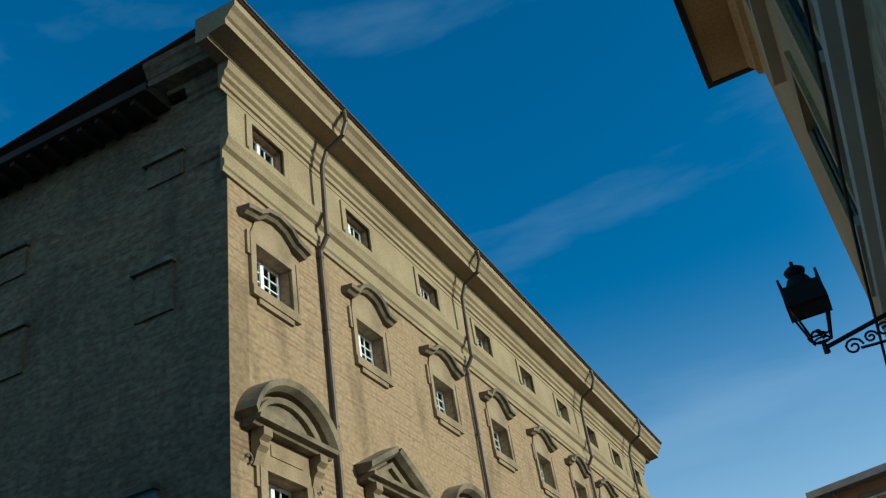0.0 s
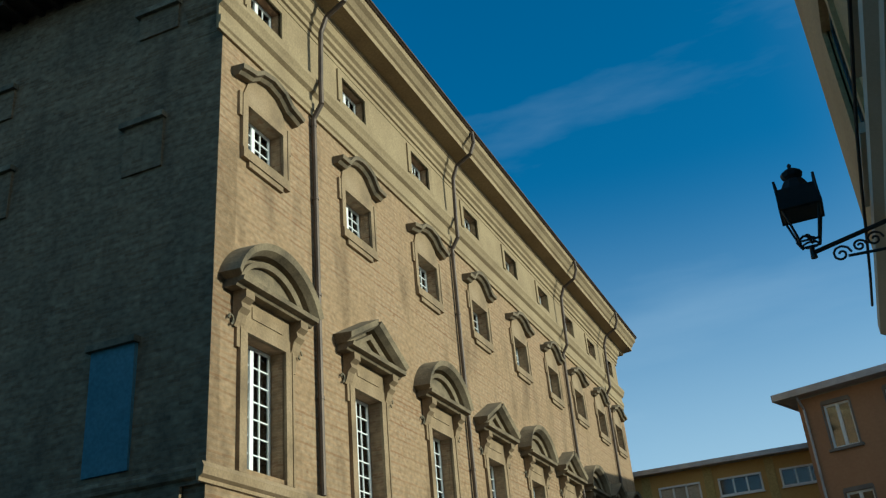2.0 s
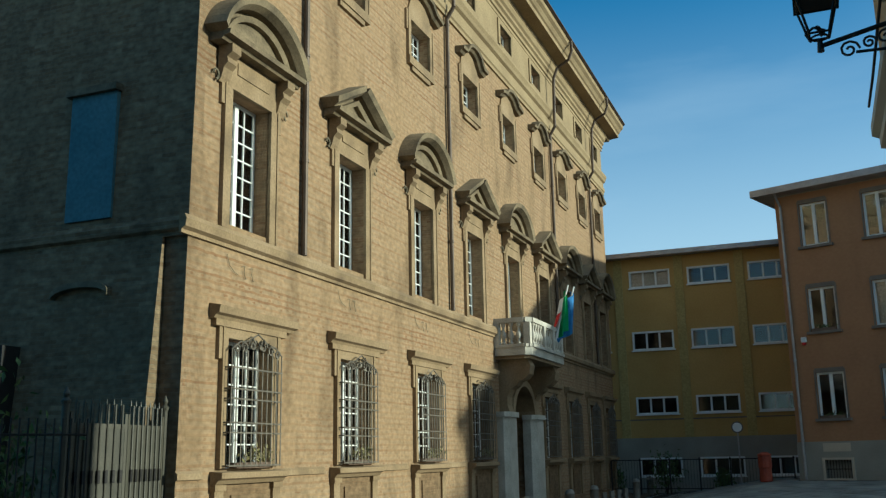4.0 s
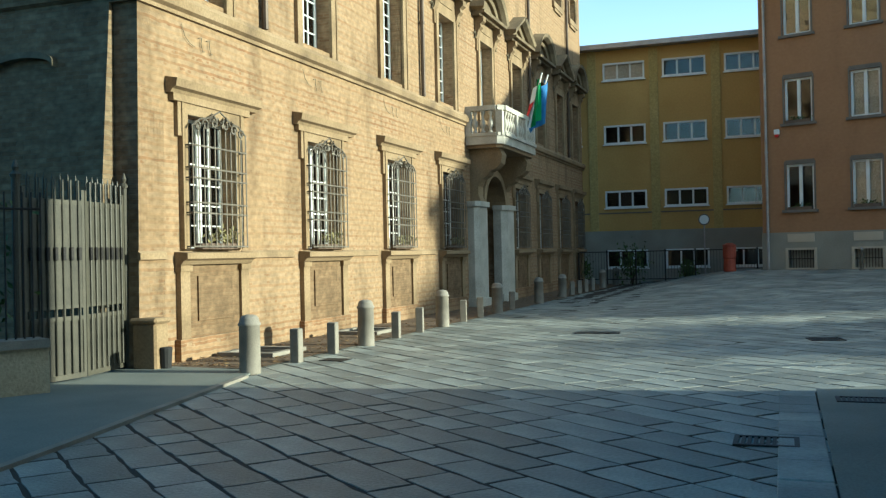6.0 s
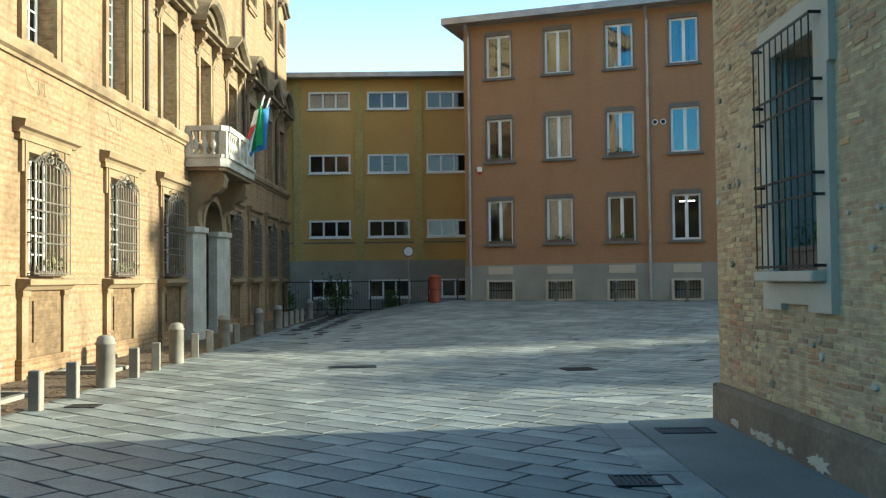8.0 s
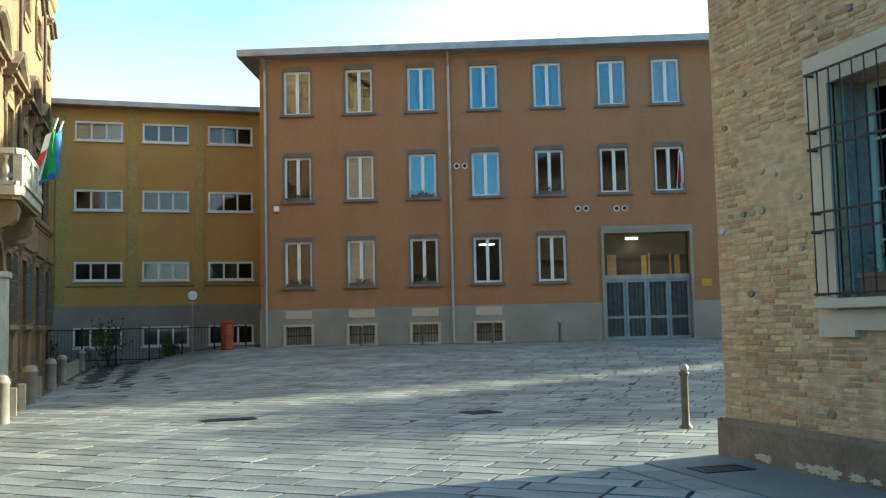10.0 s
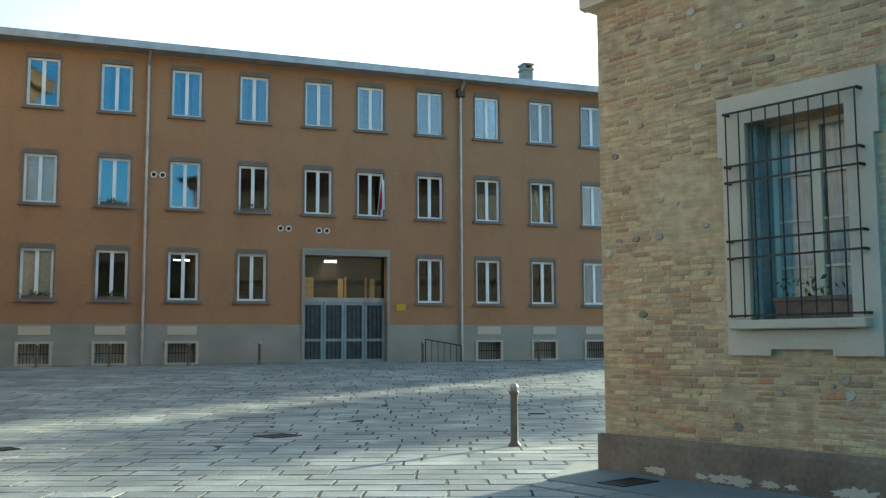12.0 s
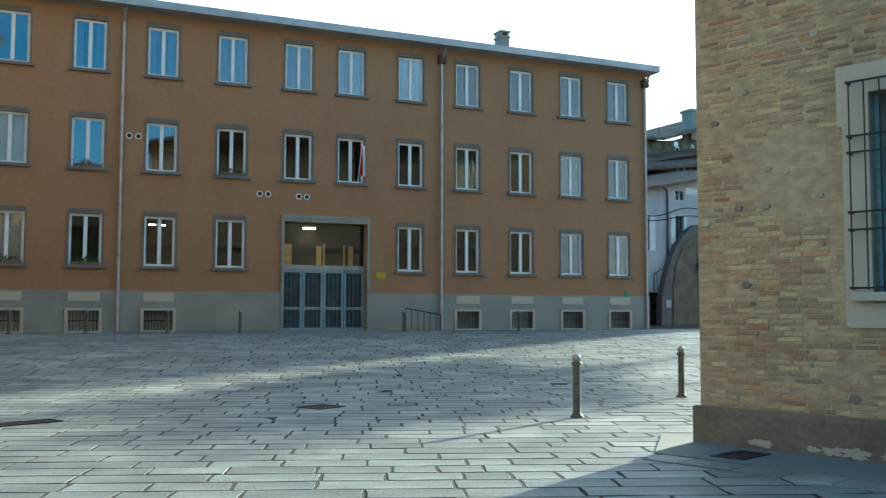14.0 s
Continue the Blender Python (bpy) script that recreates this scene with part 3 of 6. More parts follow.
# string courses and main cornice on the front, with short returns round the corner
TRIM = {"band": [(0, 5.3), (0.05, 5.3), (0.05, 5.36), (0.12, 5.40), (0.14, 5.52), (0.10, 5.6), (0, 5.62)],
        "sill_course": [(0, 1.56), (0.05, 1.57), (0.05, 1.66), (0, 1.70)],
        "attic_string": [(0, 14.1), (0.06, 14.1), (0.06, 14.21), (0.10, 14.25), (0.10, 14.42), (0.05, 14.43), (0.05, 14.68), (0.14, 14.74), (0.17, 14.84), (0.22, 14.94), (0.22, 15.03), (0.04, 15.08), (0, 15.08)],
        "upper_moulding": [(0, 16.35), (0.05, 16.35), (0.05, 16.47), (0.10, 16.49), (0.10, 16.63), (0.17, 16.68), (0.17, 16.80), (0.24, 16.86), (0.28, 17.01), (0.28, 17.06), (0, 17.06)],
        "main_cornice": [(0, 17.06), (0.30, 17.06), (0.34, 17.15), (0.78, 17.20), (0.78, 17.37), (0.84, 17.41), (0.92, 17.54), (1.02, 17.62), (1.04, 17.77), (0, 17.77)]}
for name, prof in TRIM.items():
    bm = bmesh.new()
    far = max(d for d, z in prof)
    lo = YC - (0 if name == "sill_course" else far) + (0 if prof[0][1] < 6 else LEAN * prof[0][1])
    if name == "sill_course":
        spans = [(a + 1.06, b - 1.06) for a, b in zip([YC - 1.06] + BAYS, BAYS + [YF + 1.06]) if not a < PORTAL < b]
        for a, b in spans:
            if b - a > 0.2 and not (a < PORTAL + 1.9 and b > PORTAL - 1.9):
                moulding(bm, prof, a, b)
    elif name == "band":
        moulding(bm, prof, lo, PORTAL - 2.02)
        moulding(bm, prof, PORTAL + 2.02, YF + far)
    else:
        moulding(bm, prof, lo, YF + far)
    bmesh.ops.transform(bm, matrix=FRONT, verts=bm.verts)
    mat = STONE if name in ("band", "sill_course") else STUCCO
    part(name, bm, mat, palace)
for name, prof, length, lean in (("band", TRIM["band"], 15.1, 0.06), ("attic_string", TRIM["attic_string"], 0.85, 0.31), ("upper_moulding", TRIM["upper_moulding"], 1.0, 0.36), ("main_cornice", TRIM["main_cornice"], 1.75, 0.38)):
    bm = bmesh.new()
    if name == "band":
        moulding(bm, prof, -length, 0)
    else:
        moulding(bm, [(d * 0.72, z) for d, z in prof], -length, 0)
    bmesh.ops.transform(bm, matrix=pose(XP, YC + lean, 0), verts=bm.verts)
    # returns use the end brick instead of stucco, so their shade is painted in
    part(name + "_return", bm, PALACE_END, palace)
# frieze of pale stucco between the mouldings
bm = bmesh.new()
pierced(bm, U0 + LEAN * 15.08, U1 + 0.02, 15.08, 16.35, [h for h in holes if h[2] > 15], 0.03)
bmesh.ops.transform(bm, matrix=FRONT @ pose(0, -0.034, 0), verts=bm.verts)
part("attic_frieze", bm, STUCCO, palace, "pale stuccoed frieze")
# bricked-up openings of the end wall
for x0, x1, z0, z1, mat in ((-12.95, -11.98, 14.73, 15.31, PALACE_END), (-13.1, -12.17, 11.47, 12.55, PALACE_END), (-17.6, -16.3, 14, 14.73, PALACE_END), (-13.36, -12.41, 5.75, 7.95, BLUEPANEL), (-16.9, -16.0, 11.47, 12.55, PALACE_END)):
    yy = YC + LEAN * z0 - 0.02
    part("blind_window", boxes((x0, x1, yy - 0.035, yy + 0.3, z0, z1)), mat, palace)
    # dark bar that draws the shadow line over each blind window
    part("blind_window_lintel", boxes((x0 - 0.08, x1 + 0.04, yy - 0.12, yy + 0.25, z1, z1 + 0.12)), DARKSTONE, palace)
bm = bmesh.new()
ring = [(-12.75 + 0.57 * math.sin(a), 4.42 + 0.16 * math.cos(a)) for a in [-1.57 + 3.14 * k / 10 for k in range(11)]]
for (a, b), (c, d) in zip(ring, ring[1:]):
    extrude(bm, [(a, b), (c, d), (c, d + 0.09), (a, b + 0.09)], "y", YC - 0.2, YC - 0.02)
part("blind_arch", bm, DARKSTONE, palace, "dark brick arch of a walled-up opening")
# solid black box before the wall paints the shade of the doorway
part("doorway", boxes((-14.45, -13.9, YC - 0.52, YC - 0.1, 0, 3.7)), BLACK, palace, "black box for the shade inside a doorway")

# ---- palace windows ----
rng = random.Random(4)


def casement(parent, hw, z0, z1, depth, cols, rows, material=WHITE, glass=GLASS, bar=0.022, stile=0.055):
    """A white two-leaved casement with glazing bars set back in the wall."""
    bm = boxes((-hw, -hw + stile, depth, depth + 0.06, z0, z1), (hw - stile, hw, depth, depth + 0.06, z0, z1),
               (-hw + stile, hw - stile, depth, depth + 0.06, z0, z0 + stile), (-hw + stile, hw - stile, depth, depth + 0.06, z1 - stile, z1))
    leaves = part("frame", bm, material, parent)
    part("meeting_stile", boxes((-0.055, 0.055, depth - 0.012, depth + 0.055, z0 + stile, z1 - stile)), material, parent)
    bm = bmesh.new()
    for c in range(1, cols):
        if c * 2 != cols:
            u = -hw + stile + (2 * hw - 2 * stile) * c / cols
            box(bm, u - bar / 2, u + bar / 2, depth + 0.01, depth + 0.045, z0 + stile, z1 - stile)
    for r in range(1, rows):
        z = z0 + stile + (z1 - z0 - 2 * stile) * r / rows
        box(bm, -hw + stile, -0.055, depth + 0.012, depth + 0.043, z - bar / 2, z + bar / 2)
        box(bm, 0.055, hw - stile, depth + 0.012, depth + 0.043, z - bar / 2, z + bar / 2)
    part("glazing_bars", bm, material, leaves)
    for a, b in ((-hw + stile, -0.055), (0.055, hw - stile)):
        pane = part("pane", boxes((a, b, depth + 0.026, depth + 0.03, z0 + stile, z1 - stile)), glass, leaves)
        pane.visible_shadow = False


def strip(bm, path, profile):
    """Sweeps (out, up) along a path of (u, z) points."""
    rings = []
    for k, (u, z) in enumerate(path):
        a, b = path[max(0, k - 1)], path[min(len(path) - 1, k + 1)]
        t = Vector((b[0] - a[0], b[1] - a[1])).normalized()
        n = Vector((-t.y, t.x))
        rings.append([bm.verts.new((u + n.x * h, -d, z + n.y * h)) for d, h in profile])
    for r, s in zip(rings, rings[1:]):
        for k in range(len(profile)):
            j = (k + 1) % len(profile)
            bm.faces.new((r[k], r[j], s[j], s[k]))
    bm.faces.new(rings[0])
    bm.faces.new(rings[-1][::-1])
    bmesh.ops.recalc_face_normals(bm, faces=bm.faces[:])


def surround(parent, hw, z0, z1, w, out, ears=True, material=STONE):
    bm = boxes((-hw - w, -hw, -out, 0.02, z0, z1 + w), (hw, hw + w, -out, 0.02, z0, z1 + w), (-hw, hw, -out, 0.02, z1, z1 + w))
    if ears:
        box(bm, -hw - w - 0.09, -hw - w, -out, 0.02, z1 - 0.35, z1 + w)
        box(bm, hw + w, hw + w + 0.09, -out, 0.02, z1 - 0.35, z1 + w)
    for s in (-1, 1):
        a, b = sorted((s * (hw + w), s * (hw + w - 0.05)))
        box(bm, a, b, -out - 0.02, -out, z0, z1 + w)
    part("surround", bm, material, parent)


def noble_window(y, rounded):
    w = thing("palace_window", on_front(y), "tall white casement in stone surround under a " + ("curved" if rounded else "triangular") + " pediment", "window", "palace main floor windows", "structure")
    hw, z0, z1 = 0.62, 5.72, 8.1
    surround(w, hw, 5.62, z1, 0.24, 0.06)
    casement(w, hw, z0 + 0.03, z1, 0.29, 4, 7)
    part("frieze_panel", boxes((-0.84, 0.84, -0.05, 0.02, 8.32, 8.74), (-0.5, 0.5, -0.07, -0.05, 8.4, 8.62)), STONE, w)
    for s in (-1, 1):
        bm = bmesh.new()
        extrude(bm, [(-0.02, 8.74), (-0.30, 8.74), (-0.30, 8.59), (-0.20, 8.52), (-0.22, 8.42), (-0.14, 8.34), (-0.1, 8.19), (-0.05, 8.1), (-0.02, 8.1)], "x", s * 0.9 - 0.13, s * 0.9 + 0.13)
        part("console", bm, STONE, w)
        bm = bmesh.new()
        tube(bm, [(s * (1.12 + 0.07 * math.cos(a)), -0.05, 8.19 + 0.09 * math.sin(a)) for a in [k * 0.8 for k in range(7)]], 0.022, 5)
        part("scroll", bm, DARKSTONE, w)
    prof = [(0, 0), (0.24, 0), (0.28, 0.05), (0.40, 0.07), (0.42, 0.15), (0, 0.17)]
    bm = bmesh.new()
    strip(bm, [(-1.26, 8.74), (1.26, 8.74)], prof)
    part("cornice", bm, HOODSTONE, w)
    rake = [(0, -0.02), (0.26, -0.02), (0.40, 0.05), (0.44, 0.17), (0, 0.2)]
    inner = [(0, -0.13), (0.16, -0.13), (0.2, -0.03), (0, -0.02)]
    bm = bmesh.new()
    if rounded:
        path = [(1.36 * math.sin(a), 8.88 + 0.82 * (math.cos(a) - math.cos(1.3)) / (1 - math.cos(1.3))) for a in [-1.3 + 2.6 * k / 18 for k in range(19)]]
        path = [(u * 1.26 / (1.36 * math.sin(1.3)), z) for u, z in path]
    else:
        path = [(-1.3, 8.9), (0, 9.6), (1.3, 8.9)]
    if rounded:
        strip(bm, path, rake)
        strip(bm, [(u * 0.9, 8.88 + (z - 8.88) * 0.9) for u, z in path], inner)
    else:
        strip(bm, path[:2], rake)
        strip(bm, path[1:], rake)
        strip(bm, [(-1.1, 8.92), (0, 9.5)], inner)
        strip(bm, [(0, 9.5), (1.1, 8.92)], inner)
    part("pediment", bm, HOODSTONE, w)
    bm = bmesh.new()
    extrude(bm, [(u * 0.96, z) for u, z in path], "y", -0.06, 0.0)
    part("tympanum", bm, HOODSTONE, w)
    return w


def mezzanine_window(y, broad):
    w = thing("palace_window", on_front(y), "small white casement in shouldered surround under a curved hood", "window", "palace mezzanine windows", "structure")
    hw, z0, z1 = 0.63, 11.85, 12.88
    surround(w, hw, z0 - 0.02, z1, 0.2, 0.06)
    part("sill", boxes((-0.82, 0.82, -0.1, 0.02, z0 - 0.24, z0 - 0.02), (-0.6, 0.6, -0.07, 0.02, z0 - 0.36, z0 - 0.24)), STONE, w)
    casement(w, hw, z0, z1, 0.27, 4, 4)
    if broad:
        path = [(-1.09, 13.33), (-0.95, 13.37), (-0.62, 13.43), (-0.36, 13.62), (0, 13.69), (0.36, 13.62), (0.62, 13.43), (0.95, 13.37), (1.09, 13.33)]
    else:
        path = [(-1.09, 13.35), (-0.7, 13.37), (-0.58, 13.47)] + [(0.52 * math.sin(a), 13.47 + 0.28 * math.cos(a)) for a in [-1.3 + 0.37 * k for k in range(8)]] + [(0.58, 13.47), (0.7, 13.37), (1.09, 13.35)]
    bm = bmesh.new()
    strip(bm, path, [(0, 0), (0.14, 0), (0.2, 0.06), (0.28, 0.08), (0.3, 0.17), (0, 0.2)])
    part("hood", bm, HOODSTONE, w)
    bm = bmesh.new()
    extrude(bm, [(-0.78, 13.07), (0.78, 13.07)] + [(u, z) for u, z in path[::-1] if abs(u) < 0.8], "y", -0.045, 0.0)
    part("hood_panel", bm, STONE, w)
    return w


def attic_window(y):
    w = thing("palace_window", on_front(y), "low white attic window in the pale frieze", "window", "palace attic windows", "structure")
    hw, z0, z1 = 0.6, 15.31, 16.09
    bm = boxes((-hw - 0.2, -hw, -0.08, 0.02, z0 - 0.2, z1 + 0.14), (hw, hw + 0.2, -0.08, 0.02, z0 - 0.2, z1 + 0.14), (-hw, hw, -0.08, 0.02, z1, z1 + 0.14))
    part("surround", bm, STUCCO, w)
    part("sill", boxes((-0.8, 0.8, -0.12, 0.02, z0 - 0.2, z0 - 0.02)), STUCCO, w)
    casement(w, hw, z0, z1, 0.2, 4, 2)
    return w


def ground_window(y):
    w = thing("palace_window", on_front(y), "ground-floor casement behind a bulging iron grille", "window", "palace ground floor windows", "structure")
    hw, z0, z1 = 0.68, 1.72, 3.8
    surround(w, hw, z0, z1, 0.17, 0.07)
    casement(w, hw, z0, z1, 0.22, 4, 6)
    bm = bmesh.new()
    strip(bm, [(-1.15, 4.08), (1.32, 4.08)], [(0, 0), (0.1, 0), (0.13, 0.05), (0.2, 0.08), (0.22, 0.2), (0, 0.24)])
    box(bm, -1.08, 1.08, -0.1, 0.02, 3.97, 4.08)
    part("hood", bm, STONE, w)
    bm = bmesh.new()
    strip(bm, [(-1.0, 1.48), (1.0, 1.48)], [(0, 0), (0.12, 0), (0.17, 0.06), (0.24, 0.09), (0.24, 0.18), (0, 0.2)])
    part("sill", bm, STONE, w)
    for s in (-1, 1):
        part("pilaster", boxes((s * 0.85 - 0.12, s * 0.85 + 0.12, -0.09, 0.02, 0.35, 1.52), (s * 0.85 - 0.15, s * 0.85 + 0.15, -0.12, 0.02, 1.38, 1.47)), STONE, w)
    part("apron_panel", boxes((-0.73, 0.73, -0.04, 0.02, 0.35, 1.52), (-0.48, 0.48, -0.07, -0.04, 0.6, 1.3)), PANEL, w)
    part("base", boxes((-1.02, 1.02, -0.11, 0.02, -0.1, 0.35)), PALACE, w)
    grille = bmesh.new()
    for k in range(11):
        u = -0.76 + 1.52 * k / 10
        cyl(grille, (u, -0.2, 1.74), (u, -0.2, 3.62), 0.012, None, 6)
    for s in (-1, 1):
        for v in (-0.13, -0.06):
            cyl(grille, (s * 0.76, v, 1.74), (s * 0.76, v, 3.55), 0.011, None, 6)
    for z in (1.76, 2.28, 2.44, 2.82, 2.98, 3.32):
        box(grille, -0.78, 0.78, -0.212, -0.188, z - 0.012, z + 0.012)
        for s in (-1, 1):
            a, b = sorted((s * 0.75, s * 0.775))
            box(grille, a, b, -0.19, 0.0, z - 0.012, z + 0.012)
    part("grille", grille, RUST, w, "wrought iron bars with double rails")
    orn = bmesh.new()
    for s in (-1, 1):
        for cu, cz, r in ((0.62, 3.62, 0.09), (0.4, 3.66, 0.1), (0.17, 3.72, 0.12)):
            tube(orn, [(s * (cu + r * (1 - 0.08 * k) * math.cos(0.9 * k)), -0.2, cz + r * (1 - 0.08 * k) * math.sin(0.9 * k)) for k in range(9)], 0.016, 5)
        tube(orn, [(s * 0.78, -0.2, 3.6), (s * 0.55, -0.2, 3.74), (s * 0.3, -0.2, 3.78), (0, -0.2, 3.92)], 0.014, 5)
    leaf_clump(orn, rng, (0, -0.2, 3.74), (0.22, 0.015, 0.06), 30, 0.06)
    part("grille_crest", orn, RUST, w, "scrolled leafy iron crest")
    return w


for i, y in enumerate(BAYS):
    noble_window(y + 0.05, i % 2 == 0)
    mezzanine_window(y + 0.01, i % 2 == 0)
    attic_window(y)
    if i != 4:
        ground_window(y + 0.18)
        if i < 5:
            planter = thing("window_planter", on_front(y + 0.18), "box of pale dry plants on the palace sill", "planter", "palace sill planters")
            planter.location.z = 1.72
            part("trough", boxes((-0.5, 0.5, -0.17, -0.02, 0.0, 0.09)), POT, planter)
            bm = bmesh.new()
            leaf_clump(bm, rng, (0.2, -0.12, 0.2), (0.2, 0.05, 0.07), 130, 0.045)
            part("foliage", bm, DRYLEAF, planter)

# small wrought scrolls under the band, and leaf litter on the verge
for k, y in enumerate(BAYS[:4]):
    sc = thing("wall_scroll", on_front(y - 0.1), "thin dark iron flourish fixed under the stone band", "ironwork", "iron flourishes on the palace")
    bm = bmesh.new()
    tube(bm, [(-0.45, -0.02, 5.2), (-0.38, -0.03, 5.02), (-0.25, -0.03, 4.93), (-0.12, -0.03, 4.9)], 0.006, 5)
    part("tail", bm, DARKSTONE, sc)
    for u in (0.05, 0.28):
        bm = bmesh.new()
        tube(bm, [(u - 0.06, -0.02, 5.06), (u + 0.02, -0.03, 5.08), (u, -0.03, 4.97), (u + 0.05, -0.03, 4.86), (u + 0.1, -0.03, 4.88)], 0.006, 5)
        part("curl", bm, DARKSTONE, sc)
bm = bmesh.new()
for _ in range(1700):
    x, y = rng.uniform(-10.85, -9.25), 12.8 + 22 * rng.random() ** 1.6
    a, k = rng.uniform(0, 6.28), rng.uniform(0.02, 0.045)
    c, s = math.cos(a) * k, math.sin(a) * k
    z = 0.022 + rng.uniform(0, 0.008)
    bm.faces.new([bm.verts.new(q) for q in ((x - c, y - s, z), (x + s * 0.6, y - c * 0.6, z + rng.uniform(0, 0.015)), (x + c, y + s, z + 0.004), (x - s * 0.6, y + c * 0.6, z + rng.uniform(0, 0.015)))])
tagged(part("fallen_leaves", bm, FALLEN), "scattered dry fallen leaves on the verge", "leaves", kind="stuff")
for y in (14.6, 18.6):
    fr = thing("light_well", pose(-10.2, y, 0.02), "low pale stone frame round a dark cellar light well", "light well", "palace light wells")
    part("frame", boxes((-0.5, 0.5, -0.55, -0.42, 0, 0.06), (-0.5, 0.5, 0.42, 0.55, 0, 0.06), (-0.5, -0.38, -0.42, 0.42, 0, 0.06), (0.38, 0.5, -0.42, 0.42, 0, 0.06)), GRANITE, fr)
    # solid black plate paints the dark inside the well
    part("grate", boxes((-0.38, 0.38, -0.42, 0.42, 0.0, 0.03)), BLACK, fr)

# ---- downpipes and gutter ----


def downpipe(y):
    p = thing("downpipe", on_front(y), "dark brown downpipe with a swan neck under the eaves", "downpipe", "palace downpipes")
    bm = bmesh.new()
    tube(bm, [(0, -0.09, 5.62), (0, -0.09, 14), (0, -0.3, 14.33), (0, -0.3, 14.98)], 0.06, 8)
    tube(bm, [(0, -0.3, 14.98), (0, -0.34, 16.33)], 0.06, 8)
    part("pipe", bm, COPPER, p)
    bm = bmesh.new()
    tube(bm, [(0, -0.34, 16.33), (0, -0.5, 16.73), (0, -0.98, 17.00), (0, -1.12, 17.36), (0, -1.1, 17.74)], 0.06, 8)
    part("swan_neck", bm, COPPER, p)
    for z in (7.5, 9.69, 11.94, 13.82):
        bm = bmesh.new()
        cyl(bm, (0, -0.09, z - 0.03), (0, -0.09, z + 0.03), 0.075, None, 8)
        box(bm, -0.015, 0.015, -0.08, 0.02, z - 0.015, z + 0.015)
        part("bracket", bm, COPPER, p)


for y in (15.94, 23.81, 34.8, 41.4):
    downpipe(y)
gutter = thing("gutter", Matrix(), "dark half-round gutter along the palace eaves", "gutter")
bm = bmesh.new()
extrude(bm, [(-9.86 + 0.1 * math.cos(a), 17.87 + 0.1 * math.sin(a)) for a in [math.pi + k * math.pi / 8 for k in range(9)]], "y", YC - 0.66, YF + 1.05)
part("trough", bm, COPPER, gutter)

# ---- portal and balcony ----
portal = thing("portal", on_front(PORTAL), "arched stone portal with angled piers carrying the balcony", "portal", kind="structure")
for s in (-1, 1):
    outline = [(s * 0.95, 0.1), (s * 0.95, -0.16), (s * 1.12, -0.34), (s * 1.85, -0.34), (s * 2.0, -0.2), (s * 2.0, 0.1)]
    bm = bmesh.new()
    extrude(bm, outline, "z", 0.25, 2.95)
    part("pier", bm, MARBLE, portal)
    bm = bmesh.new()
    extrude(bm, [(u + 0.07 * s * (1 if abs(u) > 1.3 else -1), v - (0.07 if v < 0 else 0)) for u, v in outline], "z", -0.1, 0.25)
    extrude(bm, [(u + 0.06 * s * (1 if abs(u) > 1.3 else -1), v - (0.06 if v < 0 else 0)) for u, v in outline], "z", 2.95, 3.1)
    part("pier_mouldings", bm, MARBLE, portal)
    bm = bmesh.new()
    extrude(bm, [(0.1, 3.1), (-0.32, 3.1), (-0.25, 3.3), (-0.25, 3.55), (-0.36, 3.75), (-0.55, 3.86), (-0.62, 3.98), (-0.8, 4.05), (-0.95, 4.2), (-1.0, 4.45), (-0.9, 4.66), (0.1, 4.66)], "x", s * 1.45 - 0.24, s * 1.45 + 0.24)
    part("corbel", bm, STONE, portal)
    bm = bmesh.new()
    for k in range(12):
        a = k * 0.62
        r = 0.2 * (1 - k / 14)
        cyl(bm, (s * 1.45 - 0.26, -0.74 + r * math.cos(a), 4.36 + r * math.sin(a)), (s * 1.45 + 0.26, -0.74 + r * math.cos(a), 4.36 + r * math.sin(a)), 0.03, None, 6)
    part("volute", bm, STONE, portal)
bm = bmesh.new()
arch = [(1.05 * math.cos(a), 3.0 + 0.95 * math.sin(a)) for a in [k * math.pi / 14 for k in range(15)]]
for (a, b), (c, d) in zip(arch, arch[1:]):
    extrude(bm, [(a, b), (c, d), (c * 1.22, 3.0 + (d - 3.0) * 1.22), (a * 1.22, 3.0 + (b - 3.0) * 1.22)], "y", -0.3, 0.55)
box(bm, -1.05, 1.05, 0.3, 0.6, 3.85, 4.1)
part("arch", bm, STONE, portal)
part("doorway_floor", boxes((-1.05, 1.05, 0.0, 4.0, -0.1, 0.02)), CEMENT, portal)
part("passage_end", boxes((-1.4, 1.4, 4.0, 4.1, -0.1, 4.3)), DIM, portal)
balcony = thing("balcony", on_front(PORTAL), "white stone balcony with turned balusters above the portal", "balcony", kind="structure")
plan = [(-2.0, 0.0), (-2.0, -0.95), (-1.85, -1.12), (1.85, -1.12), (2.0, -0.95), (2.0, 0.0)]
bm = bmesh.new()
extrude(bm, plan, "z", 4.74, 4.98)
part("slab", bm, MARBLE, balcony)
bm = bmesh.new()
extrude(bm, [(u * 0.96, v * 0.94) for u, v in plan], "z", 4.64, 4.74)
part("slab_moulding", bm, STONE, balcony)
bm = bmesh.new()
for (a, b), (c, d) in zip(plan, plan[1:]):
    t = Vector((c - a, d - b, 0))
    n = Vector((-t.y, t.x, 0)).normalized() * 0.09
    for z0, z1 in ((4.98, 5.07), (5.72, 5.86)):
        extrude(bm, [(a * 0.97 - n.x, b * 0.97 - n.y), (c * 0.97 - n.x, d * 0.97 - n.y), (c * 0.97 + n.x, d * 0.97 + n.y), (a * 0.97 + n.x, b * 0.97 + n.y)], "z", z0, z1)
part("rails", bm, MARBLE, balcony)
bm = bmesh.new()
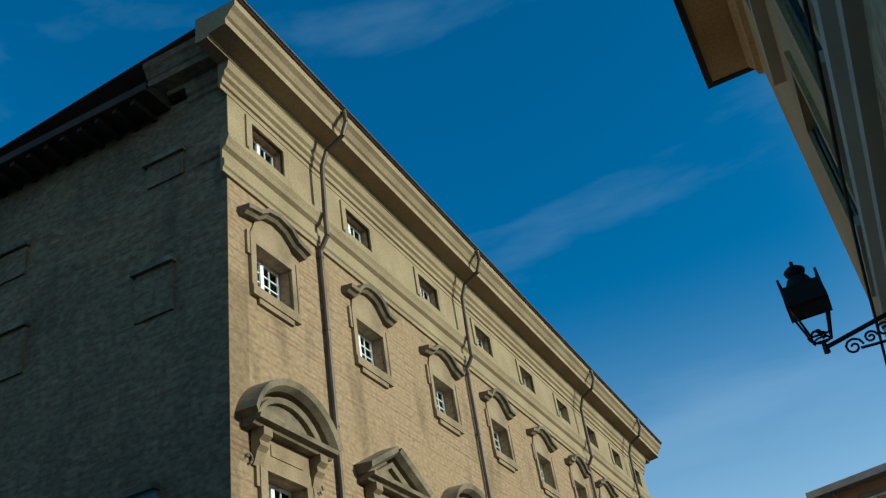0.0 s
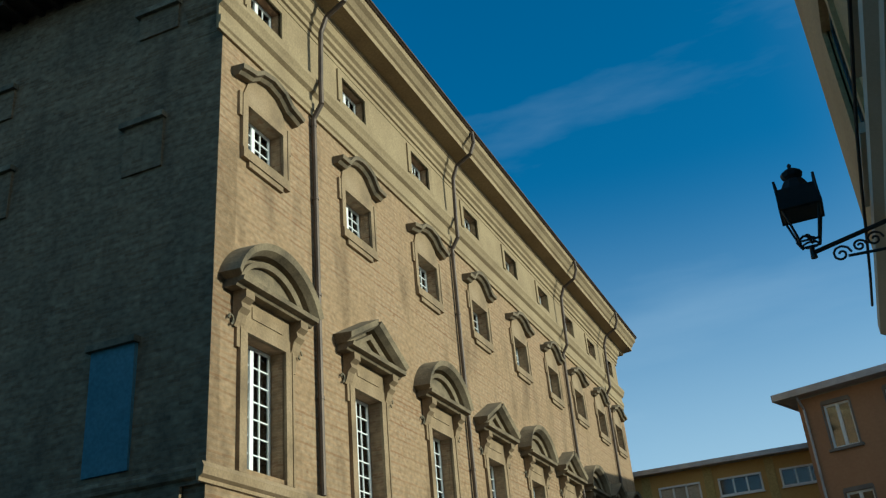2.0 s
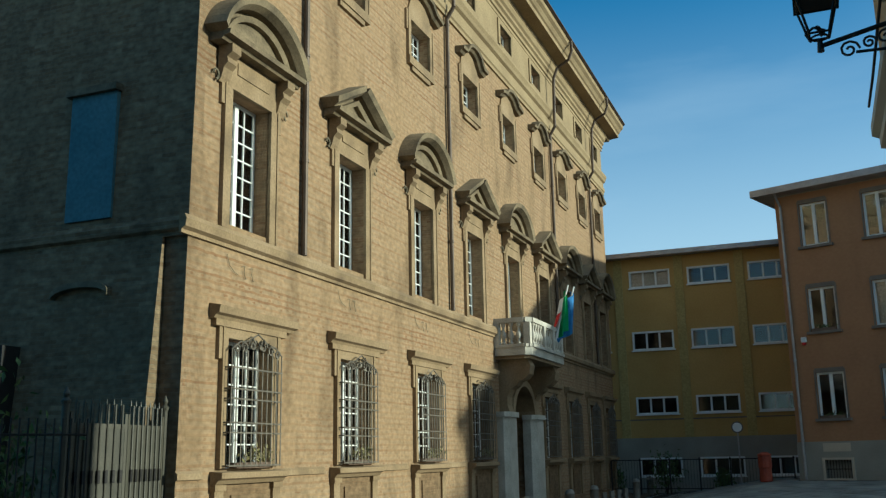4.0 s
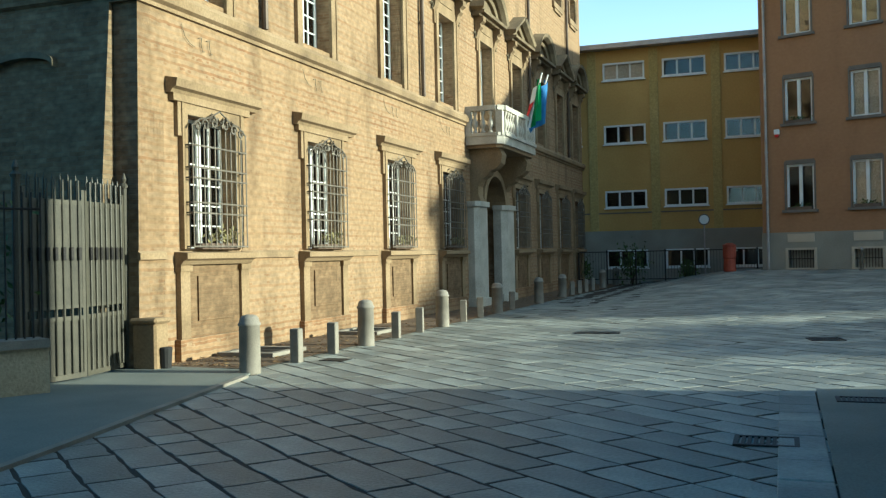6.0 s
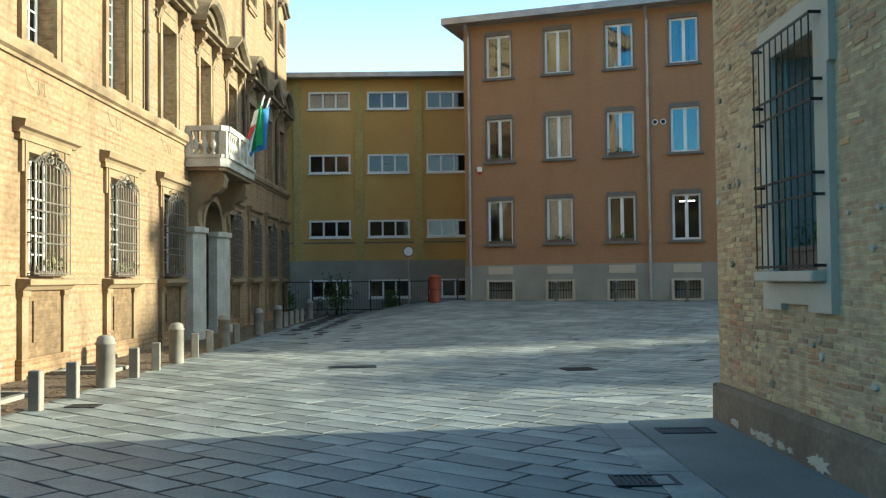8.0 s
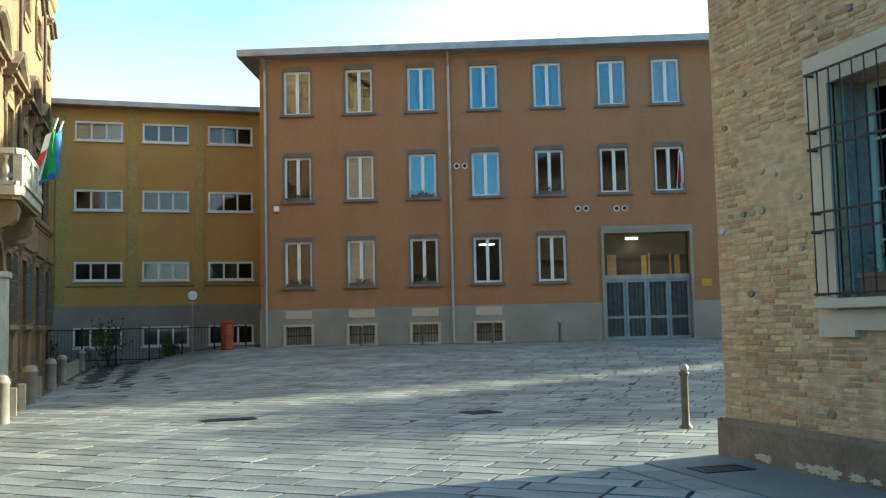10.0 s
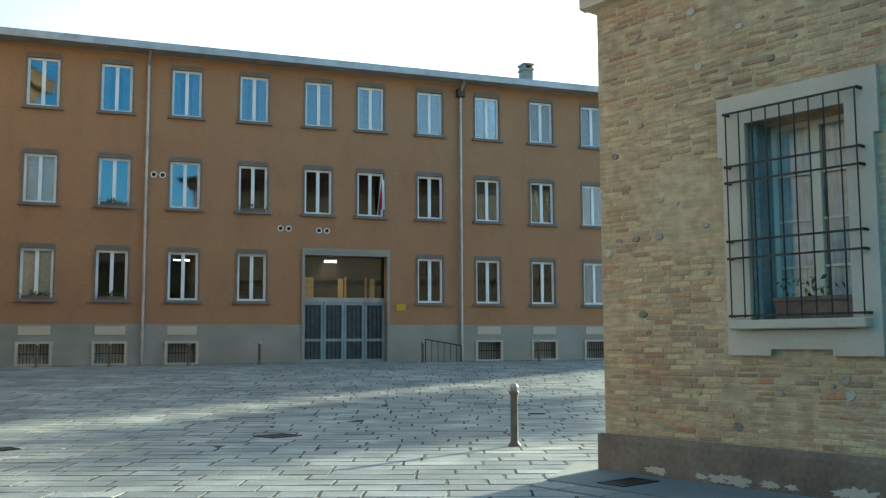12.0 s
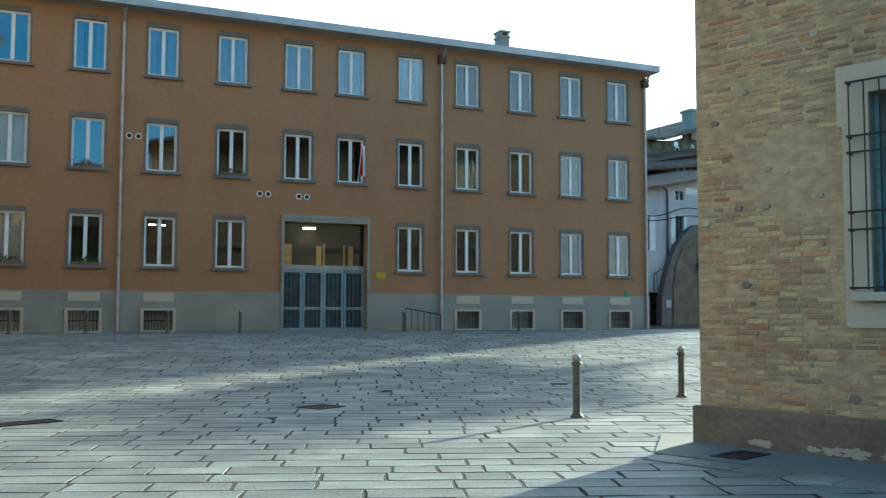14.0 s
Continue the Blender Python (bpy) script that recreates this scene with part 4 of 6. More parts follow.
lathe(bm, [(0.07, 0), (0.07, 0.05), (0.04, 0.08), (0.045, 0.14), (0.085, 0.24), (0.08, 0.32), (0.04, 0.42), (0.035, 0.5), (0.06, 0.56), (0.07, 0.6), (0.07, 0.65)], 10)
first = part("baluster", bm, MARBLE, balcony, smooth=True)
spots = [(-1.58 + 0.264 * k, -1.08) for k in range(13) if k not in (4, 8)] + [(s * 1.94, -0.27 - 0.24 * k) for s in (-1, 1) for k in range(3)]
first.location = (*spots[0], 5.07)
for u, v in spots[1:]:
    share("baluster", first.data, balcony, Matrix.Translation((u, v, 5.07)))
for u, v in [(-1.84, -1.0), (1.84, -1.0), (-0.53, -1.08), (0.53, -1.08), (-1.94, -0.06), (1.94, -0.06)]:
    part("pedestal", boxes((u - 0.1, u + 0.1, v - 0.1, v + 0.1, 4.98, 5.72)), MARBLE, balcony)
for k, (mat, word, u, lean) in enumerate(((FLAG_GREEN, "green, white and red flag drooping from a slanted pole", 0.9, 0.3), (FLAG_BLUE, "blue flag drooping from a slanted pole", 1.3, 0.55))):
    fl = thing("flag", on_front(PORTAL + u), word, "flag", "flags on the balcony")
    bm = bmesh.new()
    cyl(bm, (0, -1.05, 5.2), (0.1, -1.6 - 0.1 * k, 7.25), 0.025, None, 8)
    part("pole", bm, WHITE, fl)
    for j in range(3 if k == 0 else 1):
        bm = bmesh.new()
        w0, w1 = (((0.0, 0.55), (0.55, 0.75), (0.75, 1.0))[j] if k == 0 else (0.0, 1.0))
        cols = []
        for i in range(7):
            w = w0 + (w1 - w0) * i / 6
            cols.append([bm.verts.new((0.08 - 0.28 * lean * w + 0.06 * math.sin(9 * w + 3 * h), -1.55 - 0.1 * k + 0.5 * w * (0.4 + h) + 0.1 * math.sin(11 * w + 2 * k), 7.1 - 0.5 * w - h * (1.35 - 0.1 * w))) for h in [q / 6 for q in range(7)]])
        for a, b in zip(cols, cols[1:]):
            for h in range(6):
                bm.faces.new((a[h], b[h], b[h + 1], a[h + 1]))
        part("cloth", bm, (FLAG_GREEN, WHITE, FLAG_RED)[j] if k == 0 else FLAG_BLUE, fl, smooth=True)

# ---- school ----
SCHOOL = pose(0, RED_Y, 0, 0, 0, RED_TURN)
K = math.hypot(1, RED_SLOPE)
COLS = [x * K + 0.52 for x in (-2.07, 0.18, 2.43, 4.68, 6.95, 9.23, 11.14, 13.41, 15.70, 17.97, 20.2, 22.39)]
LEFT, RIGHT = -2.95 * K, 24.28 * K
DOOR = (9.26 * K, 12.25 * K)
ROWS_Z = [(2.96, 4.68), (6.23, 7.92), (9.56, 11.27)]


def on_school(u, z=0.0):
    return SCHOOL @ Matrix.Translation((u, 0, z))


holes = [(c - 0.52, c + 0.52, a, b) for k, (a, b) in enumerate(ROWS_Z) for i, c in enumerate(COLS) if k or i not in (5, 6)]
CELLAR = [i for i in range(12) if i not in (4, 5, 6, 7)]
holes += [(COLS[i] - 0.48, COLS[i] + 0.48, 0.78, 1.45) for i in CELLAR]
holes.append((*DOOR, 0.3, 4.7))
school = thing("school", SCHOOL, "three-storey red brick school with grey cement plinth", "school", kind="structure")
bm = bmesh.new()
pierced(bm, LEFT, RIGHT, 2.12, 11.7, holes, 0.4)
part("front_wall", bm, RED, school, "smooth red brick front")
bm = bmesh.new()
pierced(bm, LEFT - 0.03, RIGHT + 0.03, -0.3, 2.12, [(a, b, c, 2.12 if d > 2.12 else d) for a, b, c, d in holes if c < 2.1], 0.43)
pl = part("plinth", bm, CEMENT, school)
pl.location.y = -0.03
bm = bmesh.new()
pierced(bm, 0.0, 12.0, 0.0, 11.7, [(2.0, 3.0, a, b) for a, b in ROWS_Z] + [(6.0, 7.0, a, b) for a, b in ROWS_Z], 0.4)
bmesh.ops.transform(bm, matrix=pose(LEFT, 12.4, 0, 0, 0, -90), verts=bm.verts)
part("side_wall", bm, RED, school)
part("side_wall", boxes((RIGHT - 0.4, RIGHT, 0.4, 12.4, 0, 11.7)), RED, school)
part("rear_wall", boxes((LEFT, RIGHT, 12.4, 12.8, 0, 11.7)), RED, school)
# school rooms get the same painted dimness
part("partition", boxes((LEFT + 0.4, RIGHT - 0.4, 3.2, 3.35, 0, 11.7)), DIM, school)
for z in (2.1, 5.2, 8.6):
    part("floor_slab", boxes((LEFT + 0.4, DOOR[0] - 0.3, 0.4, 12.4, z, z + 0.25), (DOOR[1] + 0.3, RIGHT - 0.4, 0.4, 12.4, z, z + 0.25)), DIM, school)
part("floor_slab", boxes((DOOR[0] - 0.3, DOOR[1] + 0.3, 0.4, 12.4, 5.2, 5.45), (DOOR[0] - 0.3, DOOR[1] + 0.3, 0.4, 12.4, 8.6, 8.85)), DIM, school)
part("ceiling_slab", boxes((LEFT, RIGHT, 0, 12.8, 11.7, 11.85)), CEMENT, school)
part("eaves", boxes((LEFT - 0.65, RIGHT + 0.15, -0.7, 13.4, 11.75, 11.83), (LEFT - 0.68, RIGHT + 0.18, -0.76, -0.68, 11.72, 11.98), (LEFT - 0.7, LEFT - 0.64, -0.72, 13.4, 11.72, 11.98), (RIGHT + 0.13, RIGHT + 0.19, -0.72, 13.4, 11.72, 11.98)), PIPE, school, "pale eaves with a thin gutter edge")
bm = bmesh.new()
extrude(bm, [(-0.72, 11.9), (6.4, 13.2), (13.4, 11.9), (13.4, 11.84), (-0.72, 11.84)], "x", LEFT - 0.68, RIGHT + 0.17)
part("roof", bm, ROOFTILE, school)
chim = thing("chimney", on_school(19.75 * K, 12.4), "small grey chimney on the school roof", "chimney")
part("stack", boxes((-0.22, 0.22, 4.0, 4.6, -0.2, 1.5)), CEMENT, chim)
part("cap", boxes((-0.27, 0.27, 3.94, 4.66, 1.5, 1.57), (-0.22, -0.12, 4.02, 4.58, 1.57, 1.74), (0.12, 0.22, 4.02, 4.58, 1.57, 1.74), (-0.27, 0.27, 3.94, 4.66, 1.74, 1.82)), CEMENT, chim)


def school_window(u, z0, z1, row, col):
    w = thing("school_window", on_school(u), "white two-leaved window in a grey cement surround", "window", "school windows", "structure")
    hw = 0.52
    bm = boxes((-hw - 0.06, -hw, -0.03, 0.02, z0, z1 + 0.1), (hw, hw + 0.06, -0.03, 0.02, z0, z1 + 0.1), (-hw, hw, -0.03, 0.02, z1, z1 + 0.1), (-hw - 0.02, hw + 0.02, -0.04, 0.02, z1 + 0.1, z1 + 0.16))
    part("surround", bm, SURROUND, w)
    part("sill", boxes((-hw - 0.14, hw + 0.14, -0.12, 0.14, z0 - 0.1, z0)), SURROUND, w)
    d, s = 0.1, 0.085
    leaves = part("frame", boxes((-hw, -hw + s, d, d + 0.06, z0, z1), (hw - s, hw, d, d + 0.06, z0, z1), (-hw + s, hw - s, d, d + 0.06, z0, z0 + s), (-hw + s, hw - s, d, d + 0.06, z1 - s, z1)), WHITE, w)
    part("meeting_stile", boxes((-0.06, 0.06, d - 0.015, d + 0.055, z0 + s, z1 - s)), WHITE, w)
    for a, b in ((-hw + s, -0.06), (0.06, hw - s)):
        pane = part("pane", boxes((a, b, d + 0.03, d + 0.035, z0 + s, z1 - s)), GLASS if row == 2 or (row == 1 and col in (2, 3, 8, 9, 10)) else SCHOOL_GLASS, leaves)
        pane.visible_shadow = False
    if (row, col) in ((2, 2), (2, 3), (2, 4), (2, 6)):
        for s2 in (-1, 1):
            bm = bmesh.new()
            n = 9
            a, b = (-hw + s, -0.2) if s2 < 0 else (0.2, hw - s)
            vs = [[bm.verts.new((a + (b - a) * k / n, 0.3 + (0.03 if k % 2 else 0.0), z)) for k in range(n + 1)] for z in (z0 + 0.05, z1)]
            for k in range(n):
                bm.faces.new((vs[0][k], vs[0][k + 1], vs[1][k + 1], vs[1][k]))
            part("curtain", bm, CURTAIN, w)
    # column 10 has a blind; column 1's cream boards paint a reflected wall
    if (row, col) in ((1, 10), (1, 1), (0, 1)):
        part("roller_blind", boxes((-hw + 0.05, hw - 0.05, 0.24, 0.25, z0 + (0.02 if col % 2 else 0.5), z1)), BLIND, w)
    if (row, col) in ((1, 0), (1, 2), (1, 4), (0, 0), (0, 1), (0, 2)):
        planter = thing("window_planter", on_school(u, z0), "window box with low green plants on a school sill", "planter", "school sill planters")
        part("trough", boxes((-0.45, 0.45, -0.11, 0.03, 0.0, 0.11)), POT, planter)
        bm = bmesh.new()
        leaf_clump(bm, rng, (0, -0.05, 0.17), (0.22, 0.04, 0.05), 60, 0.05)
        part("foliage", bm, LEAF, planter)


for k, (a, b) in enumerate(ROWS_Z):
    for i, c in enumerate(COLS):
        if k or i not in (5, 6):
            school_window(c, a, b, k, i)
for i in CELLAR:
    w = thing("cellar_window", on_school(COLS[i], 0), "barred cellar window in a white cement frame", "window", "school cellar windows", "structure")
    part("surround", boxes((-0.58, -0.48, -0.07, 0.05, 0.7, 1.53), (0.48, 0.58, -0.07, 0.05, 0.7, 1.53), (-0.48, 0.48, -0.07, 0.05, 0.7, 0.78), (-0.48, 0.48, -0.07, 0.05, 1.45, 1.53)), FRAMESTONE, w)
    bm = bmesh.new()
    for k in range(9):
        u = -0.42 + 0.84 * k / 8
        cyl(bm, (u, 0.02, 0.78), (u, 0.02, 1.45), 0.012, None, 6)
    box(bm, -0.48, 0.48, 0.01, 0.03, 1.1, 1.13)
    part("bars", bm, IRON, w)
    part("backing", boxes((-0.5, 0.5, 0.3, 0.33, 0.7, 1.5)), BLIND if i in (1, 2, 9) else CEMENT, w)
    part("lintel_slab", boxes((-0.5, 0.5, -0.05, 0.0, 1.75, 2.06)), FRAMESTONE, w)

# entrance
ent = thing("school_entrance", on_school((DOOR[0] + DOOR[1]) / 2), "wide grey metal entrance with glazed lobby above four barred leaves", "entrance", kind="structure")
hw = (DOOR[1] - DOOR[0]) / 2
part("surround", boxes((-hw - 0.1, -hw, -0.06, 0.06, 0.5, 4.82), (hw, hw + 0.1, -0.06, 0.06, 0.5, 4.82), (-hw, hw, -0.06, 0.06, 4.7, 4.82), (-hw - 0.1, hw + 0.1, -0.08, 0.0, 4.82, 4.95)), CEMENT, ent)
part("transom", boxes((-hw, hw, 0.3, 0.42, 2.98, 3.14)), PIPE, ent)
room = thing("ceiling_light", on_school(COLS[3] - 0.02, 4.42), "pair of lit tubes inside a school room", "light")
for s in (-0.16, 0.16):
    part("tube", boxes((s - 0.12, s + 0.12, 0.6, 0.65, 0.0, 0.04)), TUBE, room)
for k in range(4):
    a = -hw + 2 * hw * k / 4
    b = a + 2 * hw / 4
    leaf = part("door_leaf", boxes((a + 0.01, a + 0.09, 0.32, 0.38, 0.72, 2.98), (b - 0.09, b - 0.01, 0.32, 0.38, 0.72, 2.98), (a + 0.09, b - 0.09, 0.32, 0.38, 0.72, 0.84), (a + 0.09, b - 0.09, 0.32, 0.38, 1.5, 1.6), (a + 0.09, b - 0.09, 0.32, 0.38, 2.86, 2.98)), BLUESTEEL, ent)
    bm = bmesh.new()
    for j in range(4):
        u = a + 0.16 + (b - a - 0.32) * j / 3
        cyl(bm, (u, 0.33, 0.84), (u, 0.33, 2.86), 0.012, None, 6)
    part("bars", bm, IRON, leaf)
    pane = part("pane", boxes((a + 0.09, b - 0.09, 0.36, 0.365, 0.84, 2.86)), DOORGLASS, leaf)
    pane.visible_shadow = False
up = part("upper_pane", boxes((-hw, hw, 0.36, 0.365, 3.14, 4.7)), SCHOOL_GLASS, ent)
up.visible_shadow = False
# lobby walls and screen are nearly black, to paint the lobby's shade
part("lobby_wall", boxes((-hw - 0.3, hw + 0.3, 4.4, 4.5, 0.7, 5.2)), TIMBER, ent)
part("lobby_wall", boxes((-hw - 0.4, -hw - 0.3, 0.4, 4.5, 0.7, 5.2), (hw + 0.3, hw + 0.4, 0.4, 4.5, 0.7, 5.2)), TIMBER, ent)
# bright strips on the dark screen paint light from inner doorways
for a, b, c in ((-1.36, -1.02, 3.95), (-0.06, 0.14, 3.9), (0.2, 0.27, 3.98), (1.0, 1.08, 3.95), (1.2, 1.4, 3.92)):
    part("lit_doorway", boxes((a, b, 1.07, 1.1, 0.74, c)), LIT_OCHRE, ent, "ochre patch with lobby light put into its colour")
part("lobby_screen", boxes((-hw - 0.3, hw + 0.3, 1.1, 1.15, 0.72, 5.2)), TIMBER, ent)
part("step", boxes((-hw - 0.4, hw + 0.4, -0.5, 0.4, 0.3, 0.74)), CEMENT, ent)
part("lobby_floor", boxes((-hw - 0.3, hw + 0.3, 0.4, 4.4, 0.5, 0.72)), CEMENT, ent)
lamp = thing("ceiling_light", on_school((DOOR[0] + DOOR[1]) / 2 - 0.4, 4.5), "lit fluorescent tube fitting in the lobby", "light")
part("body", boxes((-0.3, 0.2, 0.66, 0.78, 0.06, 0.12)), WHITE, lamp)
part("tube", boxes((-0.28, 0.18, 0.68, 0.76, 0.0, 0.06)), TUBE, lamp)
ll = new("lobby_light", bpy.data.lights.new("lobby_light", "AREA"))
ll.data.energy, ll.data.size, ll.data.color = 2.5, 0.4, (1.0, 0.9, 0.7)
ll.matrix_world = on_school((DOOR[0] + DOOR[1]) / 2 - 0.4, 4.46) @ Matrix.Translation((0, 0.72, 0))
for u in (-2.73 * K, 3.91 * K, 15.08 * K, RIGHT - 0.15):
    p = thing("downpipe", on_school(u), "pale grey metal downpipe on the school front", "downpipe", "school downpipes")
    bm = bmesh.new()
    tube(bm, [(0, -0.1, 0.72), (0, -0.1, 11.3), (0, -0.55, 11.7)], 0.055, 8)
    part("pipe", bm, PIPE, p)
    for z in (2.2, 5.2, 8.2, 10.8):
        bm = bmesh.new()
        cyl(bm, (0, -0.1, z - 0.03), (0, -0.1, z + 0.03), 0.07, None, 8)
        box(bm, -0.012, 0.012, -0.1, 0.01, z - 0.012, z + 0.012)
        part("bracket", bm, PIPE, p)
    if u > 15:
        part("hopper", boxes((-0.16, 0.16, -0.26, 0.0, 11.15, 11.5), bevel=0.03), COPPER, p)
for u, z in ((4.15 * K, 8.0 - 0.6), (8.4 * K, 5.65), (9.75 * K, 5.62)):
    v = thing("wall_vent", on_school(u, z), "pair of round vents with white collars", "vent", "school wall vents")
    for s in (0, 0.3):
        bm = bmesh.new()
        cyl(bm, (s, -0.03, 0), (s, 0.01, 0), 0.11, None, 14)
        part("collar", bm, WHITE, v)
        bm = bmesh.new()
        # black disc paints the dark vent hole
        cyl(bm, (s, -0.036, 0), (s, 0.0, 0), 0.075, None, 14)
        part("grille", bm, BLACK, v)
sign = thing("wall_sign", on_school(12.75 * K, 2.65), "small yellow plate beside the school door", "sign")
part("plate", boxes((-0.16, 0.2, -0.03, 0.0, 0, 0.26)), YELLOWSIGN, sign)
sign = thing("wall_sign", on_school(23.2 * K, 2.2), "small green cross plate on the school plinth", "sign")
part("plate", boxes((-0.12, 0.12, -0.06, 0.0, -0.04, 0.04), (-0.04, 0.04, -0.06, 0.0, -0.12, -0.04), (-0.04, 0.04, -0.06, 0.0, 0.04, 0.12)), GREENSIGN, sign)
alarm = thing("alarm_siren", on_school(-2.35 * K, 5.85), "small white and red alarm siren on the wall", "alarm")
part("case", boxes((-0.1, 0.1, -0.1, 0.0, 0, 0.2), bevel=0.02), WHITE, alarm)
part("beacon", boxes((-0.07, 0.07, -0.1, -0.02, -0.1, 0.0), bevel=0.02), FLAG_RED, alarm)
rail = thing("handrail", on_school(14.2 * K, 0.72), "thin steel handrail beside the school steps", "handrail")
bm = bmesh.new()
tube(bm, [(-0.7, -0.5, 0), (-0.7, -0.5, 0.85), (0.75, -0.5, 0.6), (0.75, -0.5, 0)], 0.02, 6)
for k in range(5):
    cyl(bm, (-0.45 + 0.25 * k, -0.5, 0), (-0.45 + 0.25 * k, -0.5, 0.8 - 0.04 * k), 0.012, None, 6)
part("bars", bm, IRON, rail)
fl = thing("flag", on_school(COLS[6] + 0.3, 6.4), "red and white flag hanging by a school window", "flag")
for j, mat in enumerate((FLAG_RED, WHITE)):
    bm = bmesh.new()
    cols = [[bm.verts.new((0.1 * j + 0.1 * i / 4, -0.16 - 0.04 * math.sin(3 * i + 2 * h), 1.25 - h * 1.15)) for h in (0, 0.3, 0.6, 1.0)] for i in range(5)]
    for a, b in zip(cols, cols[1:]):
        for h in range(3):
            bm.faces.new((a[h], b[h], b[h + 1], a[h + 1]))
    part("cloth", bm, mat, fl, smooth=True)
bm = bmesh.new()
cyl(bm, (-0.05, -0.02, -0.3), (0.05, -0.25, 1.3), 0.015, None, 6)
part("pole", bm, WHITE, fl)

# ---- yellow annexe ----
YY = 45.8
annexe = thing("annexe", pose(0, YY, 0), "three-storey yellow rendered annexe with strip windows", "building", kind="structure")
AX = [-14.88, -12.1, -9.1, -6.35, -3.6]
AZ = [(3.57, 4.38), (6.57, 7.46), (9.57, 10.4)]
holes = [(x - 0.97, x + 0.97, a, b) for x in AX for a, b in AZ] + [(x - 0.97, x + 0.97, 0.75, 1.6) for x in AX]
bm = bmesh.new()
pierced(bm, -20, -1.5, 2.5, 11.0, holes, 0.35)
part("front_wall", bm, YELLOW, annexe)
bm = bmesh.new()
pierced(bm, -20, -1.5, -0.2, 2.5, holes, 0.38)
part("plinth", bm, CEMENT, annexe).location.y = -0.03
for x in (-13.5, -10.6, -7.72, -4.95):
    part("pilaster", boxes((x - 0.2, x + 0.2, -0.06, 0.0, 2.5, 11.0)), PALE_YELLOW, annexe)
part("string_line", boxes((-20, -1.5, -0.03, 0.0, 3.3, 3.36)), SURROUND, annexe)
part("rear_wall", boxes((-20, -1.5, 8.0, 8.3, -0.2, 11.0)), YELLOW, annexe)
part("side_wall", boxes((-20.3, -20, 0, 8.3, -0.2, 11.0)), YELLOW, annexe)
# annexe rooms too are darkened by colour
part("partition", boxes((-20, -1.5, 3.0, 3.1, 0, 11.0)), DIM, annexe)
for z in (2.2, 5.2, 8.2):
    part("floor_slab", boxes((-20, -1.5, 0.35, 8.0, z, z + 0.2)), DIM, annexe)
part("eaves", boxes((-20.5, -1.5, -0.65, 8.8, 11.0, 11.1), (-20.5, -1.5, -0.69, -0.62, 10.98, 11.2)), PIPE, annexe)
bm = bmesh.new()
extrude(bm, [(-0.66, 11.12), (4.0, 12.0), (8.8, 11.12)], "x", -20.5, -1.5)
part("roof", bm, ROOFTILE, annexe)
for x in AX:
    for a, b in AZ + [(0.75, 1.6)]:
        w = thing("annexe_window", pose(x, YY, 0), "wide low white window of three panes", "window", "annexe windows", "structure")
        part("frame", boxes((-0.97, -0.89, -0.03, 0.1, a, b), (0.89, 0.97, -0.03, 0.1, a, b), (-0.89, 0.89, -0.03, 0.1, a, a + 0.08), (-0.89, 0.89, -0.03, 0.1, b - 0.08, b)), WHITE, w)
        part("mullion", boxes((-0.34, -0.26, 0.0, 0.09, a + 0.08, b - 0.08), (0.26, 0.34, 0.0, 0.09, a + 0.08, b - 0.08)), WHITE, w)
        for p, q in ((-0.89, -0.34), (-0.26, 0.26), (0.34, 0.89)):
            pane = part("pane", boxes((p, q, 0.05, 0.055, a + 0.08, b - 0.08)), SCHOOL_GLASS, w)
            pane.visible_shadow = False
        part("sill", boxes((-1.02, 1.02, -0.1, 0.0, a - 0.05, a)), WHITE, w)
        if a > 9 and x < -8 and x > -10:
            part("roller_blind", boxes((-0.9, 0.9, 0.16, 0.17, a, b)), BLIND, w)

# ---- fence, bushes, sign, barrel before the annexe ----
fence = thing("fence", pose(0, YY - 3.2, 0.1), "low dark metal fence in front of the annexe", "fence")
for k in range(8):
    part("post", boxes((-12.0 + 1.25 * k - 0.03, -12.0 + 1.25 * k + 0.03, -0.03, 0.03, 0, 1.5)), IRON, fence)
bm = boxes((-12, -3.2, -0.015, 0.015, 1.4, 1.44), (-12, -3.2, -0.015, 0.015, 0.2, 0.24))
for k in range(70):
    box(bm, -12 + 0.125 * k, -11.988 + 0.125 * k, -0.006, 0.006, 0.24, 1.4)
part("mesh_panel", bm, IRON, fence)
for x, y, s in ((-8.6, YY - 2.0, 1.0), (-11.0, YY - 1.6, 0.7), (-6.2, YY - 1.5, 0.6)):
    bush = thing("bush", pose(x, y, 0), "dark scraggly evergreen bush by the annexe", "bush", "bushes by the annexe")
    bm = bmesh.new()
    for k in range(5):
        cyl(bm, (0, 0, 0), (rng.uniform(-0.3, 0.3) * s, rng.uniform(-0.3, 0.3) * s, 1.1 * s), 0.03, 0.01, 5)
    part("stems", bm, TIMBER, bush)
    bm = bmesh.new()
    leaf_clump(bm, rng, (0, 0, 1.0 * s), (0.32 * s, 0.3 * s, 0.38 * s), 420, 0.09)
    part("crown", bm, LEAF, bush)
sg = thing("road_sign", pose(-5.35, 42.6, rise(-5.35, 42.6)), "round white road sign with a red rim on a grey pole", "road sign")
bm = bmesh.new()
cyl(bm, (0, 0, 0), (0, 0, 2.55), 0.03, None, 8)
part("pole", bm, PIPE, sg)
bm = bmesh.new()
cyl(bm, (0, -0.05, 2.3), (0, -0.03, 2.3), 0.24, None, 24)
part("rim", bm, SURROUND, sg)
bm = bmesh.new()
cyl(bm, (0, -0.056, 2.3), (0, -0.045, 2.3), 0.19, None, 24)
part("face", bm, WHITE, sg)
